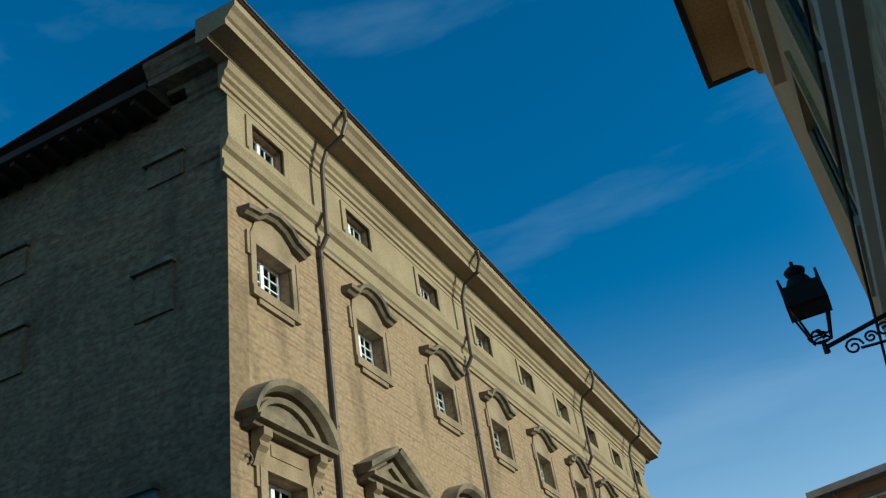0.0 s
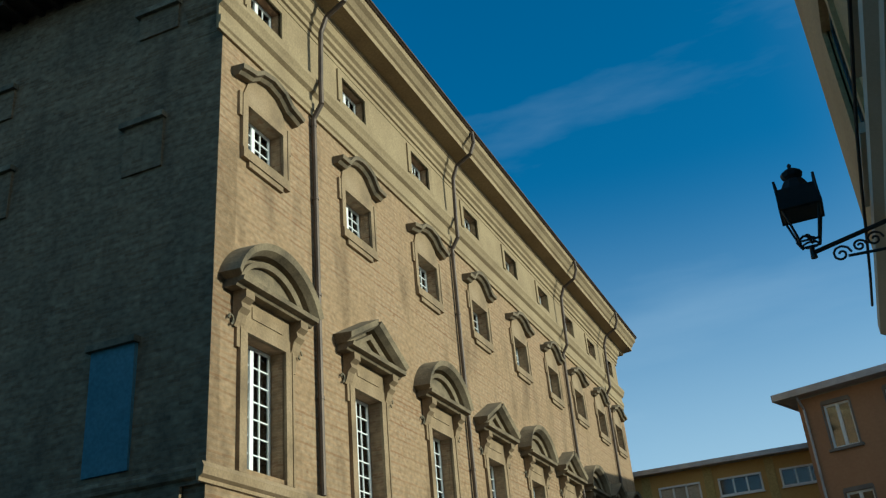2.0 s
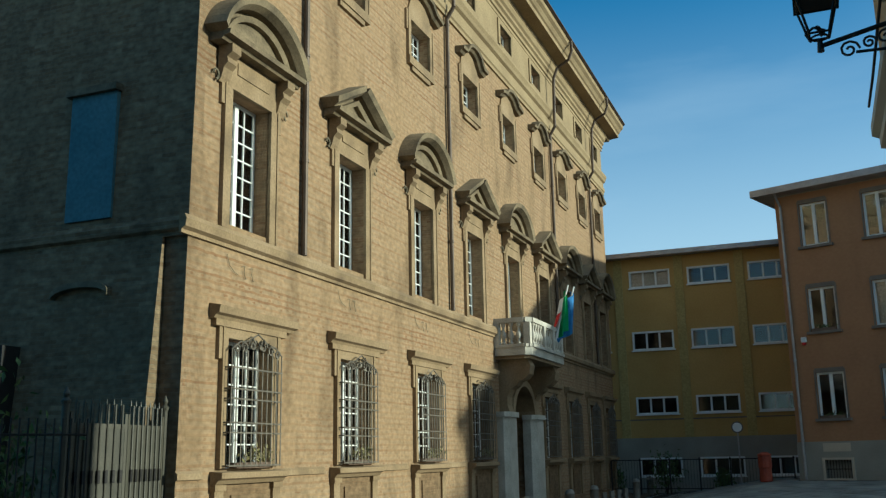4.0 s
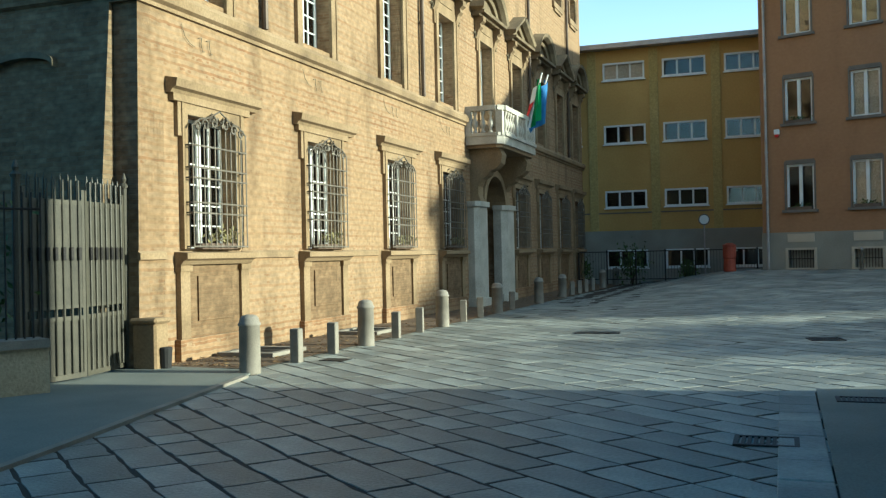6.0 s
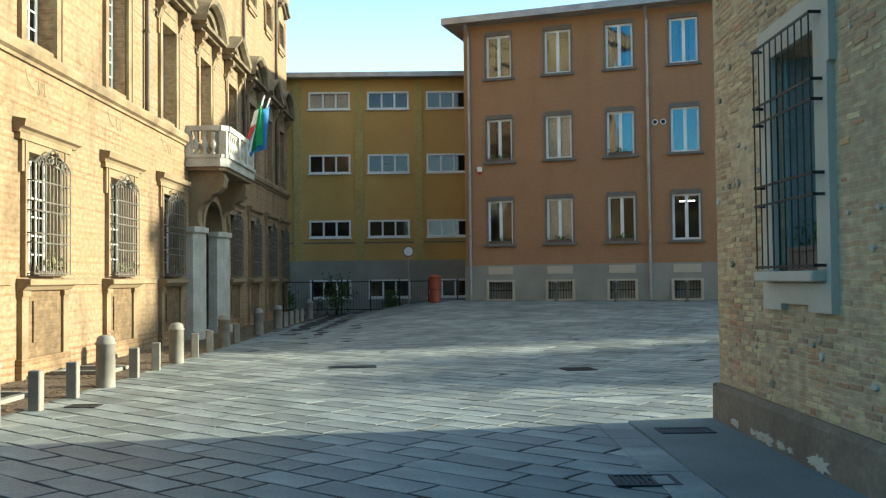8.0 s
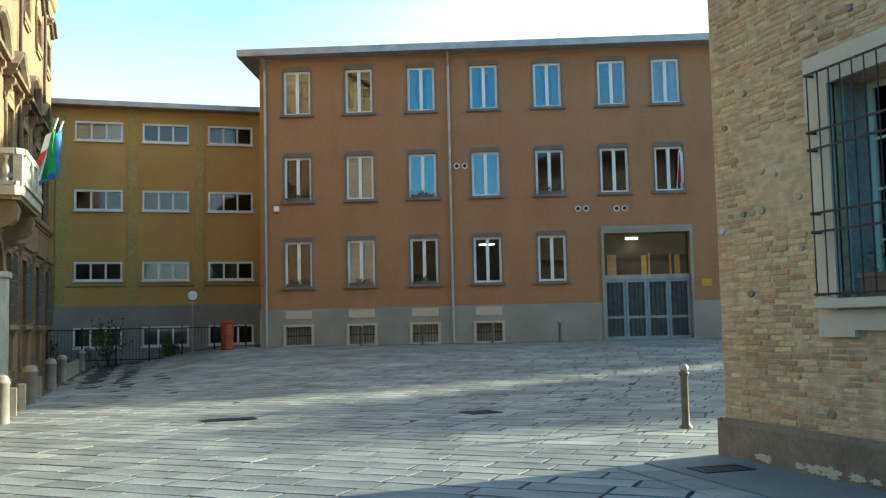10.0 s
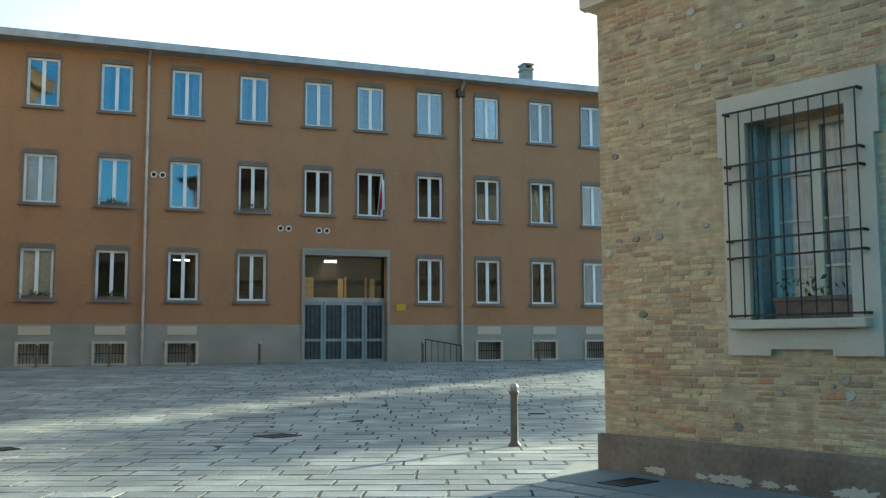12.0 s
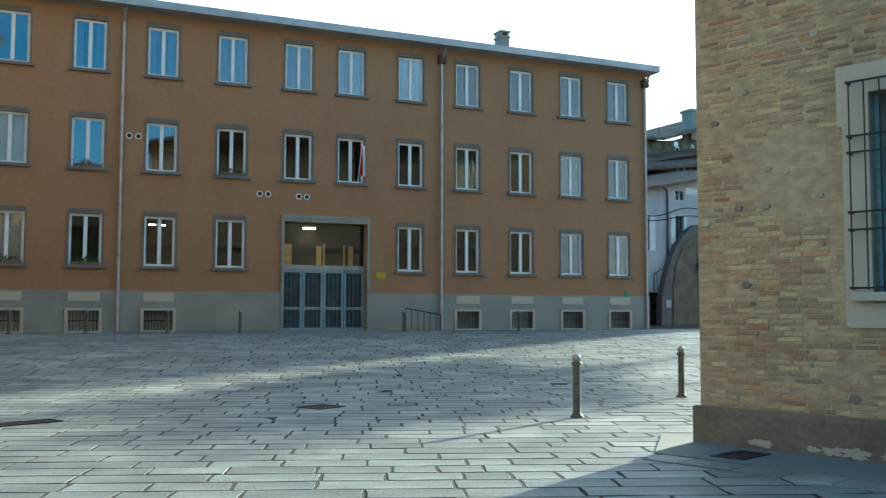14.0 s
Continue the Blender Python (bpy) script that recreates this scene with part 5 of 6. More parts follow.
brl = thing("waste_bin", pose(-4.2, 39.6, rise(-4.2, 39.6)), "orange-red plastic bin standing on the square", "bin")
bm = bmesh.new()
lathe(bm, [(0.2, 0), (0.24, 0.05), (0.22, 0.5), (0.25, 0.55), (0.25, 0.95), (0.2, 1.0)], 14)
part("body", bm, TERRACOTTA, brl, smooth=False)
bm = bmesh.new()
lathe(bm, [(0.26, 0.98), (0.26, 1.04), (0.1, 1.12)], 14)
part("lid", bm, TERRACOTTA, brl)

# ---- old brick house ----
NX, NY = -0.9, 12.2
house = thing("brick_house", Matrix(), "old sandy brick house with plaster plinth and ochre upper floors", "house", kind="structure")
NW = pose(NX, 0, 0, 0, 0, -90)               # local u = -y, depth = +x
WIN = (-10.29, -9.27, 1.63, 3.57)            # barred window: u0, u1, z0, z1
ups = [(-9.65, -8.5, 6.1, 8.0), (-7.2, -6.1, 6.1, 8.0), (-9.65, -8.5, 9.0, 10.4), (-7.2, -6.1, 9.0, 10.4), (-4.4, -3.3, 6.1, 8.0), (-1.4, -0.3, 6.1, 8.0)]
near_holes = [WIN, (-6.1, -5.08, 1.63, 3.57), (-1.9, -0.88, 1.63, 3.57)]
bm = bmesh.new()
pierced(bm, -NY, 22, -0.2, 5.4, near_holes, 0.5)
part("front_wall", bm, NEARWALL, house, "rough sandy brickwork").matrix_basis = NW
bm = bmesh.new()
pierced(bm, -NY, 22, 5.4, 11.45, ups, 0.5)
part("upper_wall", bm, OCHRE, house, "ochre plaster").matrix_basis = NW
part("north_wall", boxes((NX + 0.5, 22, NY - 0.5, NY, -0.2, 11.45)), NEARMORTAR, house)
part("east_wall", boxes((22, 22.4, -22, NY, -0.2, 11.45)), OCHRE, house)
part("south_wall", boxes((NX, 22, -22.4, -22, -0.2, 11.45)), OCHRE, house)
bm = bmesh.new()
extrude(bm, [(0, -0.05), (-0.07, -0.05), (-0.065, 0.36), (-0.03, 0.42), (0, 0.42)], "x", -NY - 0.06, 22)
part("plinth", bm, PLASTER, house, "stained peeling plaster plinth").matrix_basis = NW
for k in range(9):                           # old white paint left on the plinth
    bm = bmesh.new()
    c, n = -11.6 + 0.3 * k + rng.uniform(-0.12, 0.12), 26
    r0 = rng.uniform(0.04, 0.13)
    rough = [r0 * rng.uniform(0.5, 1.2) for i in range(n)]
    extrude(bm, [(c + rough[i] * 1.6 * math.cos(6.283 * i / n), 0.085 + rough[i] * 0.6 * math.sin(6.283 * i / n)) for i in range(n)], "y", -0.0725 - 0.001 * k, -0.06)
    part("peeling_paint", bm, FRAMESTONE, house).matrix_basis = NW
part("plinth_return", boxes((NX - 0.06, 22, NY + 0.002, NY + 0.065, -0.05, 0.41)), PLASTER, house)
bm = bmesh.new()
moulding(bm, [(0, 5.28), (0.1, 5.3), (0.1, 5.42), (0.18, 5.46), (0.18, 5.58), (0, 5.62)], -NY - 0.18, 22)
part("string_course", bm, FRAMESTONE, house).matrix_basis = NW
part("string_return", boxes((NX, 22, NY, NY + 0.18, 5.3, 5.6)), FRAMESTONE, house)
bm = bmesh.new()
moulding(bm, [(0, 11.05), (0.08, 11.08), (0.1, 11.2), (0.16, 11.26), (0.16, 11.44), (0, 11.45)], -NY - 0.16, 22)
part("cornice", bm, OCHRE, house).matrix_basis = NW
part("cornice_return", boxes((NX, 22, NY, NY + 0.16, 11.1, 11.44)), OCHRE, house)
part("eaves", boxes((NX - 0.75, 23, -23, NY + 0.4, 11.45, 11.53)), OCHRE, house)
part("eaves_edge", boxes((NX - 0.82, NX - 0.72, -23, NY + 0.48, 11.43, 11.66), (NX - 0.72, 23, NY + 0.38, NY + 0.48, 11.43, 11.66)), TIMBER, house)
bm = bmesh.new()
extrude(bm, [(NX - 0.8, 11.54), (10.5, 13.6), (23, 11.54)], "y", -23, NY + 0.46)
part("roof", bm, ROOFTILE, house)
part("floor_slab", boxes((NX + 0.5, 22, -22, NY - 0.5, 5.0, 5.25)), DIM, house)
part("partition", boxes((3.0, 3.1, -22, NY - 0.5, 0, 11.0)), DIM, house)


def barred_window(u):
    w = thing("barred_window", NW @ Matrix.Translation((u, 0, 0)), "deep window with beige surround behind an iron grille", "window", "brick house windows", "structure")
    hw, z0, z1 = 0.51, 1.63, 3.57
    part("surround", boxes((-hw - 0.26, -hw, -0.06, 0.02, z0 - 0.1, z1 + 0.29), (hw, hw + 0.26, -0.06, 0.02, z0 - 0.1, z1 + 0.29), (-hw, hw, -0.06, 0.02, z1, z1 + 0.29), (-hw - 0.31, -hw - 0.26, -0.06, 0.02, z1 - 0.31, z1 + 0.29), (hw + 0.26, hw + 0.31, -0.06, 0.02, z1 - 0.31, z1 + 0.29)), FRAMESTONE, w)
    part("sill", boxes((-hw - 0.17, hw + 0.17, -0.18, 0.3, z0 - 0.09, z0), bevel=0.012), FRAMESTONE, w)
    part("apron", boxes((-hw - 0.26, -hw + 0.2, -0.064, 0.02, z0 - 0.34, z0 - 0.1), (hw - 0.2, hw + 0.26, -0.064, 0.02, z0 - 0.34, z0 - 0.1), (-hw + 0.2, hw - 0.2, -0.064, 0.02, z0 - 0.28, z0 - 0.1)), FRAMESTONE, w)
    part("shutter", boxes((-hw + 0.005, -hw + 0.05, 0.08, 0.34, z0, z1)), REVEAL, w)
    part("shutter", boxes((hw - 0.05, hw - 0.005, 0.08, 0.34, z0, z1)), REVEAL, w)
    casement(w, hw - 0.05, z0, z1, 0.34, 2, 4, CREAM, SCHOOL_GLASS)
    for a, b in ((-hw + 0.08, -0.08), (0.08, hw - 0.08)):
        bm = bmesh.new()
        vs = [[bm.verts.new((a + (b - a) * k / 14, 0.405 + 0.012 * math.sin(2.1 * k), z)) for k in range(15)] for z in (z0, z1)]
        for k in range(14):
            bm.faces.new((vs[0][k], vs[0][k + 1], vs[1][k + 1], vs[1][k]))
        part("curtain", bm, SHEER, w, "sheer white curtain")
    bm = bmesh.new()
    for k in range(10):
        x = -0.66 + 1.32 * k / 9
        cyl(bm, (x, -0.15, z0 + 0.02), (x, -0.15, z1 + 0.1), 0.007, None, 6)
    for z in (z0 + 0.04, z0 + 0.6, z0 + 0.77, z0 + 1.35, z0 + 1.51, z1 + 0.1):
        box(bm, -0.69, 0.69, -0.157, -0.143, z - 0.01, z + 0.01)
        for s in (-1, 1):
            a, b = sorted((s * 0.67, s * 0.69))
            box(bm, a, b, -0.16, 0.0, z - 0.012, z + 0.012)
    part("grille", bm, IRON, w, "flat wrought iron grille")
    return w


for a, b, c, d in near_holes:
    barred_window((a + b) / 2)
pl = thing("window_planter", NW @ Matrix.Translation((-9.68, 0.08, 1.63)), "brown trough of sparse herbs behind the grille", "planter")
part("trough", boxes((-0.38, 0.38, -0.08, 0.1, 0.0, 0.2), (-0.4, 0.4, -0.1, 0.12, 0.17, 0.21)), POT, pl)
bm = bmesh.new()
leaf_clump(bm, rng, (-0.05, 0.0, 0.28), (0.15, 0.03, 0.07), 50, 0.035)
part("foliage", bm, LEAF, pl)
for a, b, c, d in ups:
    w = thing("shuttered_window", NW @ Matrix.Translation(((a + b) / 2, 0, 0)), "upper window with closed blue-green louvred shutters", "window", "brick house shuttered windows", "structure")
    hw = (b - a) / 2
    part("surround", boxes((-hw - 0.14, -hw, -0.05, 0.02, c, d + 0.14), (hw, hw + 0.14, -0.05, 0.02, c, d + 0.14), (-hw, hw, -0.05, 0.02, d, d + 0.14)), OCHRE, w)
    part("sill", boxes((-hw - 0.2, hw + 0.2, -0.14, 0.2, c - 0.1, c)), FRAMESTONE, w)
    for s in (-1, 1):
        x0, x1 = sorted((s * 0.01, s * hw))
        sh = part("shutter", boxes((x0, x0 + 0.06, 0.04, 0.09, c, d), (x1 - 0.06, x1, 0.04, 0.09, c, d), (x0, x1, 0.04, 0.09, c, c + 0.07), (x0, x1, 0.04, 0.09, d - 0.07, d)), SHUTTER, w)
        bm = bmesh.new()
        k = c + 0.1
        while k < d - 0.1:
            extrude(bm, [(0.045, k), (0.085, k + 0.035), (0.085, k + 0.045), (0.045, k + 0.01)], "x", x0 + 0.06, x1 - 0.06)
            k += 0.06
        part("louvres", bm, SHUTTER, sh)
cable = thing("wall_cable", Matrix(), "thin black cable along the brick house", "cable")
bm = bmesh.new()
rings = [[bm.verts.new((NX - 0.2 + 0.015 * math.cos(a), -6 + k, 5.75 + 0.06 * math.sin(k) + 0.015 * math.sin(a))) for a in [i * math.pi / 3 for i in range(6)]] for k in range(19)]
for p, q in zip(rings, rings[1:]):
    for i in range(6):
        bm.faces.new((p[i], p[(i + 1) % 6], q[(i + 1) % 6], q[i]))
part("cable", bm, BLACK, cable)

# ---- bracket lantern ----
LY, LZ, LX = 8.76, 5.21, -1.63
lan = thing("street_lamp", pose(LX, LY, LZ), "black wrought iron lantern on a scrolled wall bracket", "street lamp")
bm = bmesh.new()
cyl(bm, (-0.02, 0, 0), (NX - LX, 0, 0.16), 0.022, None, 8)
cyl(bm, (0.25, 0, -0.1), (NX - LX, 0, -0.12), 0.014, None, 6)
part("arm", bm, IRON, lan)
for cx, cz, r in ((0.2, -0.07, 0.085), (0.36, -0.03, 0.06), (0.49, -0.0, 0.075)):
    bm = bmesh.new()
    tube(bm, [(cx + r * (1 - k / 16) * math.cos(0.7 * k), 0, cz + r * (1 - k / 16) * math.sin(0.7 * k)) for k in range(14)], 0.011, 5)
    part("scroll", bm, IRON, lan)
bm = bmesh.new()
cyl(bm, (-0.02, 0, -0.05), (-0.02, 0, 0.06), 0.03, 0.02, 8)
tube(bm, [(-0.02 + 0.07 * math.cos(a), 0.07 * math.sin(a), 0.08) for a in [k * 0.7 for k in range(10)]], 0.01, 5)
tube(bm, [(-0.09, 0, 0.05), (-0.13, 0, 0.13), (-0.06, 0, 0.18), (0.03, 0, 0.14)], 0.012, 5)
tube(bm, [(0.0, -0.09, 0.05), (-0.04, -0.12, 0.13), (-0.02, 0.0, 0.18), (0.03, 0.1, 0.14)], 0.012, 5)
part("cradle", bm, IRON, lan)
for sx in (-1, 1):
    for sy in (-1, 1):
        bm = bmesh.new()
        cyl(bm, (-0.02 + sx * 0.08, sy * 0.08, 0.1), (-0.02 + sx * 0.17, sy * 0.17, 0.46), 0.012, None, 6)
        cyl(bm, (-0.02 + sx * 0.17, sy * 0.17, 0.44), (-0.02 + sx * 0.17, sy * 0.17, 0.69), 0.014, None, 6)
        part("cage_bar", bm, IRON, lan)
for z, h in ((0.1, 0.08), (0.4, 0.158)):
    bm = bmesh.new()
    for a, b in (((-h, -h), (h, -h)), ((h, -h), (h, h)), ((h, h), (-h, h)), ((-h, h), (-h, -h))):
        cyl(bm, (a[0] - 0.02, a[1], z), (b[0] - 0.02, b[1], z), 0.011, None, 6)
    part("cage_ring", bm, IRON, lan)
bm = bmesh.new()
bmesh.ops.create_cone(bm, cap_ends=True, segments=4, radius1=0.265, radius2=0.25, depth=0.2, matrix=Matrix.Translation((-0.02, 0, 0.5)) @ Matrix.Rotation(math.pi / 4, 4, "Z"))
part("hood", bm, BLACK, lan)
bm = bmesh.new()
lathe(bm, [(0.17, 0), (0.12, 0.08), (0.1, 0.12), (0.06, 0.14), (0.09, 0.17), (0.1, 0.21), (0.05, 0.25), (0.015, 0.27), (0.02, 0.3), (0.002, 0.32)], 10, Matrix.Translation((-0.02, 0, 0.6)))
for sx in (-1, 1):
    for sy in (-1, 1):
        cyl(bm, (-0.02 + sx * 0.16, sy * 0.16, 0.58), (-0.02 + sx * 0.16, sy * 0.16, 0.68), 0.014, 0.003, 5)
part("crown", bm, BLACK, lan)

# ---- bollards by the palace ----
bm = bmesh.new()
lathe(bm, [(0.15, -0.05), (0.145, 0.02), (0.14, 0.64), (0.155, 0.65), (0.155, 0.68), (0.14, 0.69), (0.13, 0.74), (0.1, 0.78), (0.05, 0.795)], 20)
tall = tagged(part("stone_bollard", bm, GRANITE, smooth=True), "tall round granite bollard with a domed top", "bollard", "bollards along the palace")
bm = boxes((-0.075, 0.075, -0.075, 0.075, -0.05, 0.5), bevel=0.012)
short = tagged(part("stone_post", bm, GRANITE), "short square granite post between the bollards", "bollard", "bollards along the palace")
for k, (x, y) in enumerate(((-9.06, 12.34), (-9.11, 16.24), (-9.18, 20.37), (-9.24, 24.74), (-9.32, 29.5), (-9.36, 33.0), (-9.4, 40.9), (-9.4, 44.2))):
    if k:
        copy_thing(tall, pose(x, y, rise(x, y), 0, 0, 40 * k))
    else:
        tall.location = (x, y, rise(x, y))
for k, (x, y) in enumerate(((-9.08, 13.68), (-9.1, 14.93), (-9.12, 17.63), (-9.15, 18.94), (-9.2, 21.85), (-9.22, 23.2), (-9.28, 26.3), (-9.37, 34.6), (-9.38, 35.9), (-9.39, 37.2), (-9.4, 38.6))):
    if k:
        copy_thing(short, pose(x, y, rise(x, y), 0, 0, 4 * k))
    else:
        short.location = (x, y, rise(x, y))

# ---- steel posts on the square ----


def steel_post(x, y, h=0.86):
    p = thing("steel_bollard", pose(x, y, rise(x, y)), "dark cast metal bollard with a ball top", "bollard", "metal bollards on the square")
    bm = bmesh.new()
    lathe(bm, [(0.09, -0.02), (0.09, 0.02), (0.06, 0.05), (0.052, 0.09), (0.05, h - 0.16), (0.07, h - 0.14), (0.07, h - 0.11), (0.045, h - 0.1)], 14)
    part("shaft", bm, RUST, p, smooth=True)
    bm = bmesh.new()
    bmesh.ops.create_uvsphere(bm, u_segments=14, v_segments=8, radius=0.062, matrix=Matrix.Translation((0, 0, h - 0.055)))
    part("ball", bm, PIPE, p, smooth=True)


steel_post(0.13, 14.73)
steel_post(3.95, 15.5)
for u, off in ((0.9, 1.6), (3.1, 1.6), (5.6, 1.6), (8.0, 1.4), (18.6, 1.6), (14.0, 1.3)):
    q = on_school(u * 1.0, 0) @ Vector((0, -off, 0))
    steel_post(q.x, q.y, 0.8)

for u, off in ((5.9, 6.8), (8.3, 5.8), (9.6, 7.2), (11.4, 7.5), (13.3, 6.8), (16.1, 6.6)):
    q = on_school(u) @ Vector((0, -off, 0))
    mark = thing("pale_paving_stone", pose(q.x, q.y, rise(q.x, q.y), 0, 0, RED_TURN), "small worn white stone set flush in the paving", "paving stone", "white stones before the school")
    part("stone", boxes((-0.2, 0.2, -0.07, 0.07, -0.03, 0.008), bevel=0.004), FRAMESTONE, mark)

# ---- gate, garden wall, stone block ----
gate = thing("metal_gate", Matrix(), "grey-green sheet and bar gate, half open beside the palace", "gate")


def gate_leaf(p, q):
    d = Vector((q[0] - p[0], q[1] - p[1], 0))
    m = Matrix.Translation((*p, 0)) @ Matrix.Rotation(math.atan2(d.y, d.x), 4, "Z")
    w = d.length
    leaf = part("leaf", boxes((0, 0.05, -0.02, 0.02, 0.05, 2.5), (w - 0.05, w, -0.02, 0.02, 0.05, 2.5), (0.05, w - 0.05, -0.02, 0.02, 0.05, 0.12), (0.05, w - 0.05, -0.02, 0.02, 0.8, 0.86), (0.05, w - 0.05, -0.02, 0.02, 0.96, 1.0), (0.05, w - 0.05, -0.02, 0.02, 2.3, 2.36)), GATEPAINT, gate)
    leaf.matrix_basis = m
    part("lower_sheet", boxes((0.05, w - 0.05, 0.0, 0.006, 0.12, 0.8)), GATESHEET, leaf)
    part("upper_sheet", boxes((0.05, w - 0.05, 0.012, 0.016, 1.0, 2.3)), GATESHEET, leaf)
    n = 7
    for k in range(n):
        u = 0.11 + (w - 0.22) * k / (n - 1)
        bm = bmesh.new()
        cyl(bm, (u, -0.02, 0.12), (u, -0.02, 2.62), 0.014, None, 6)
        cyl(bm, (u, 0.03, 0.12), (u, 0.03, 2.62), 0.014, None, 6)
        cyl(bm, (u, -0.012, 2.62), (u, -0.012, 2.7), 0.016, 0.002, 6)
        part("bar", bm, GATEPAINT, leaf)
        part("collar", boxes((u - 0.026, u + 0.026, -0.042, -0.003, 1.58, 1.75), (u - 0.026, u + 0.026, 0.018, 0.054, 1.58, 1.75), bevel=0.006), IRON, leaf)


gate_leaf((-11.12, 12.36), (-10.92, 11.33))
gate_leaf((-10.9, 11.3), (-10.98, 10.3))
for x, y in ((-11.13, 12.42), (-11.0, 10.24)):
    bm = bmesh.new()
    cyl(bm, (x, y, 0), (x, y, 2.6), 0.05, None, 10)
    lathe(bm, [(0.06, 2.6), (0.07, 2.64), (0.03, 2.68), (0.045, 2.73), (0.012, 2.82)], 10, Matrix.Translation((x, y, 0)))
    part("post", bm, GATEPAINT, gate)
side = thing("gate_railing", Matrix(), "narrow spiked railing between gate post and palace wall", "railing")
bm = bmesh.new()
for k in range(3):
    cyl(bm, (-11.22 - 0.1 * k, 12.47 + 0.04 * k, 0.0), (-11.22 - 0.1 * k, 12.47 + 0.04 * k, 2.4), 0.012, None, 6)
for z in (0.9, 1.05, 2.2):
    cyl(bm, (-11.12, 12.42, z), (-11.5, 12.58, z), 0.014, None, 6)
part("bars", bm, GATEPAINT, side)
gw = thing("garden_wall", Matrix(), "low brick garden wall with a stone coping", "wall", kind="structure")
line = [(-10.42, 10.12), (-11.15, 8.9), (-12.6, 6.0), (-14.5, 2.0)]
for (a, b), (c, d) in zip(line, line[1:]):
    t = Vector((c - a, d - b, 0))
    n = Vector((t.y, -t.x, 0)).normalized() * 0.38
    bm = bmesh.new()
    extrude(bm, [(a, b), (c, d), (c + n.x, d + n.y), (a + n.x, b + n.y)], "z", -0.1, 0.56)
    part("masonry", bm, NEARMORTAR, gw)
    e = n * 0.12
    bm = bmesh.new()
    extrude(bm, [(a - e.x, b - e.y), (c - e.x, d - e.y), (c + n.x + e.x, d + n.y + e.y), (a + n.x + e.x, b + n.y + e.y)], "z", 0.56, 0.66)
    part("coping", bm, GRANITE, gw)
gf = thing("garden_fence", Matrix(), "dark iron fence on the garden wall", "fence")
for (a, b), (c, d) in zip(line[:3], line[1:3]):
    for k in range(14):
        x, y = a + (c - a) * k / 14 - 0.19, b + (d - b) * k / 14 + 0.1
        bm = bmesh.new()
        cyl(bm, (x, y, 0.6), (x, y, 2.4), 0.012, None, 6)
        part("bar", bm, IRON, gf)
    bm = bmesh.new()
    cyl(bm, (a - 0.19, b + 0.1, 2.2), (c - 0.19, d + 0.1, 2.2), 0.015, None, 6)
    part("rail", bm, IRON, gf)
hedge = thing("hedge", pose(-12.6, 9.0, 0), "dark evergreen hedge behind the garden fence", "hedge")
bm = bmesh.new()
for k in range(6):
    cyl(bm, (0.9 - 0.3 * k, 0.9 - 0.5 * k, 0), (0.8 - 0.3 * k, 0.8 - 0.5 * k, 2.0), 0.04, 0.015, 5)
part("stems", bm, TIMBER, hedge)
bm = bmesh.new()
for k in range(9):
    leaf_clump(bm, rng, (0.9 - 0.22 * k, 1.1 - 0.4 * k, 1.5), (0.28, 0.28, 0.55), 420, 0.07)
part("foliage", bm, LEAF, hedge)
blk = thing("stone_block", pose(-10.78, 12.5, 0), "worn stone block at the palace corner", "stone block")
part("block", boxes((-0.2, 0.2, -0.16, 0.16, -0.05, 0.66), bevel=0.03), STONE, blk)
part("top", boxes((-0.23, 0.23, -0.19, 0.19, 0.66, 0.74), bevel=0.03), STONE, blk)
# added black body in place of an unidentified dark shape
can = thing("black_bin", pose(-10.55, 12.52, 0), "small black body for a dark shape at the palace corner", "pot")
bm = bmesh.new()
lathe(bm, [(0.08, 0), (0.1, 0.3), (0.09, 0.32)], 12)
part("body", bm, BLACK, can)

# ---- drain covers ----
for x, y, a, w, h in ((-5.6, 19.1, 5, 0.85, 0.35), (-2.4, 9.15, 0, 0.5, 0.4), (-1.6, 18.2, 10, 0.55, 0.5), (-1.5, 11.4, 0, 0.55, 0.35), (-8.6, 14.0, 0, 0.4, 0.3)):
    g = thing("drain_cover", pose(x, y, rise(x, y) + (0.024 if x > -1.9 and y < 12 else 0.006), 0, 0, a), "dark cast iron drain cover set in the paving", "drain cover", "drain covers")
    part("rim", boxes((-w / 2, w / 2, -h / 2, -h / 2 + 0.04, -0.04, 0.008), (-w / 2, w / 2, h / 2 - 0.04, h / 2, -0.04, 0.008), (-w / 2, -w / 2 + 0.04, -h / 2 + 0.04, h / 2 - 0.04, -0.04, 0.008), (w / 2 - 0.04, w / 2, -h / 2 + 0.04, h / 2 - 0.04, -0.04, 0.008)), IRON, g)
    bm = bmesh.new()
    n = int(w / 0.06)
    for k in range(n):
        u = -w / 2 + 0.06 + (w - 0.12) * k / n
        box(bm, u, u + 0.03, -h / 2 + 0.04, h / 2 - 0.04, -0.03, 0.004)
    part("slats", bm, IRON, g)

# ---- old houses beyond the school ----
oh = thing("white_house", pose(27.2, 38.5, 0.6, 0, 0, RED_TURN), "whitewashed old house with a stained curved porch wall", "house", kind="structure")
OPEN = [(6.3, 6.92, 4.25, 6.15), (8.68, 9.25, 4.6, 6.2), (8.7, 9.3, 7.1, 7.6), (11.2, 12.0, 4.6, 6.2)]


def eave(u):
    return 7.7 + 0.19 * (u - 6.87)


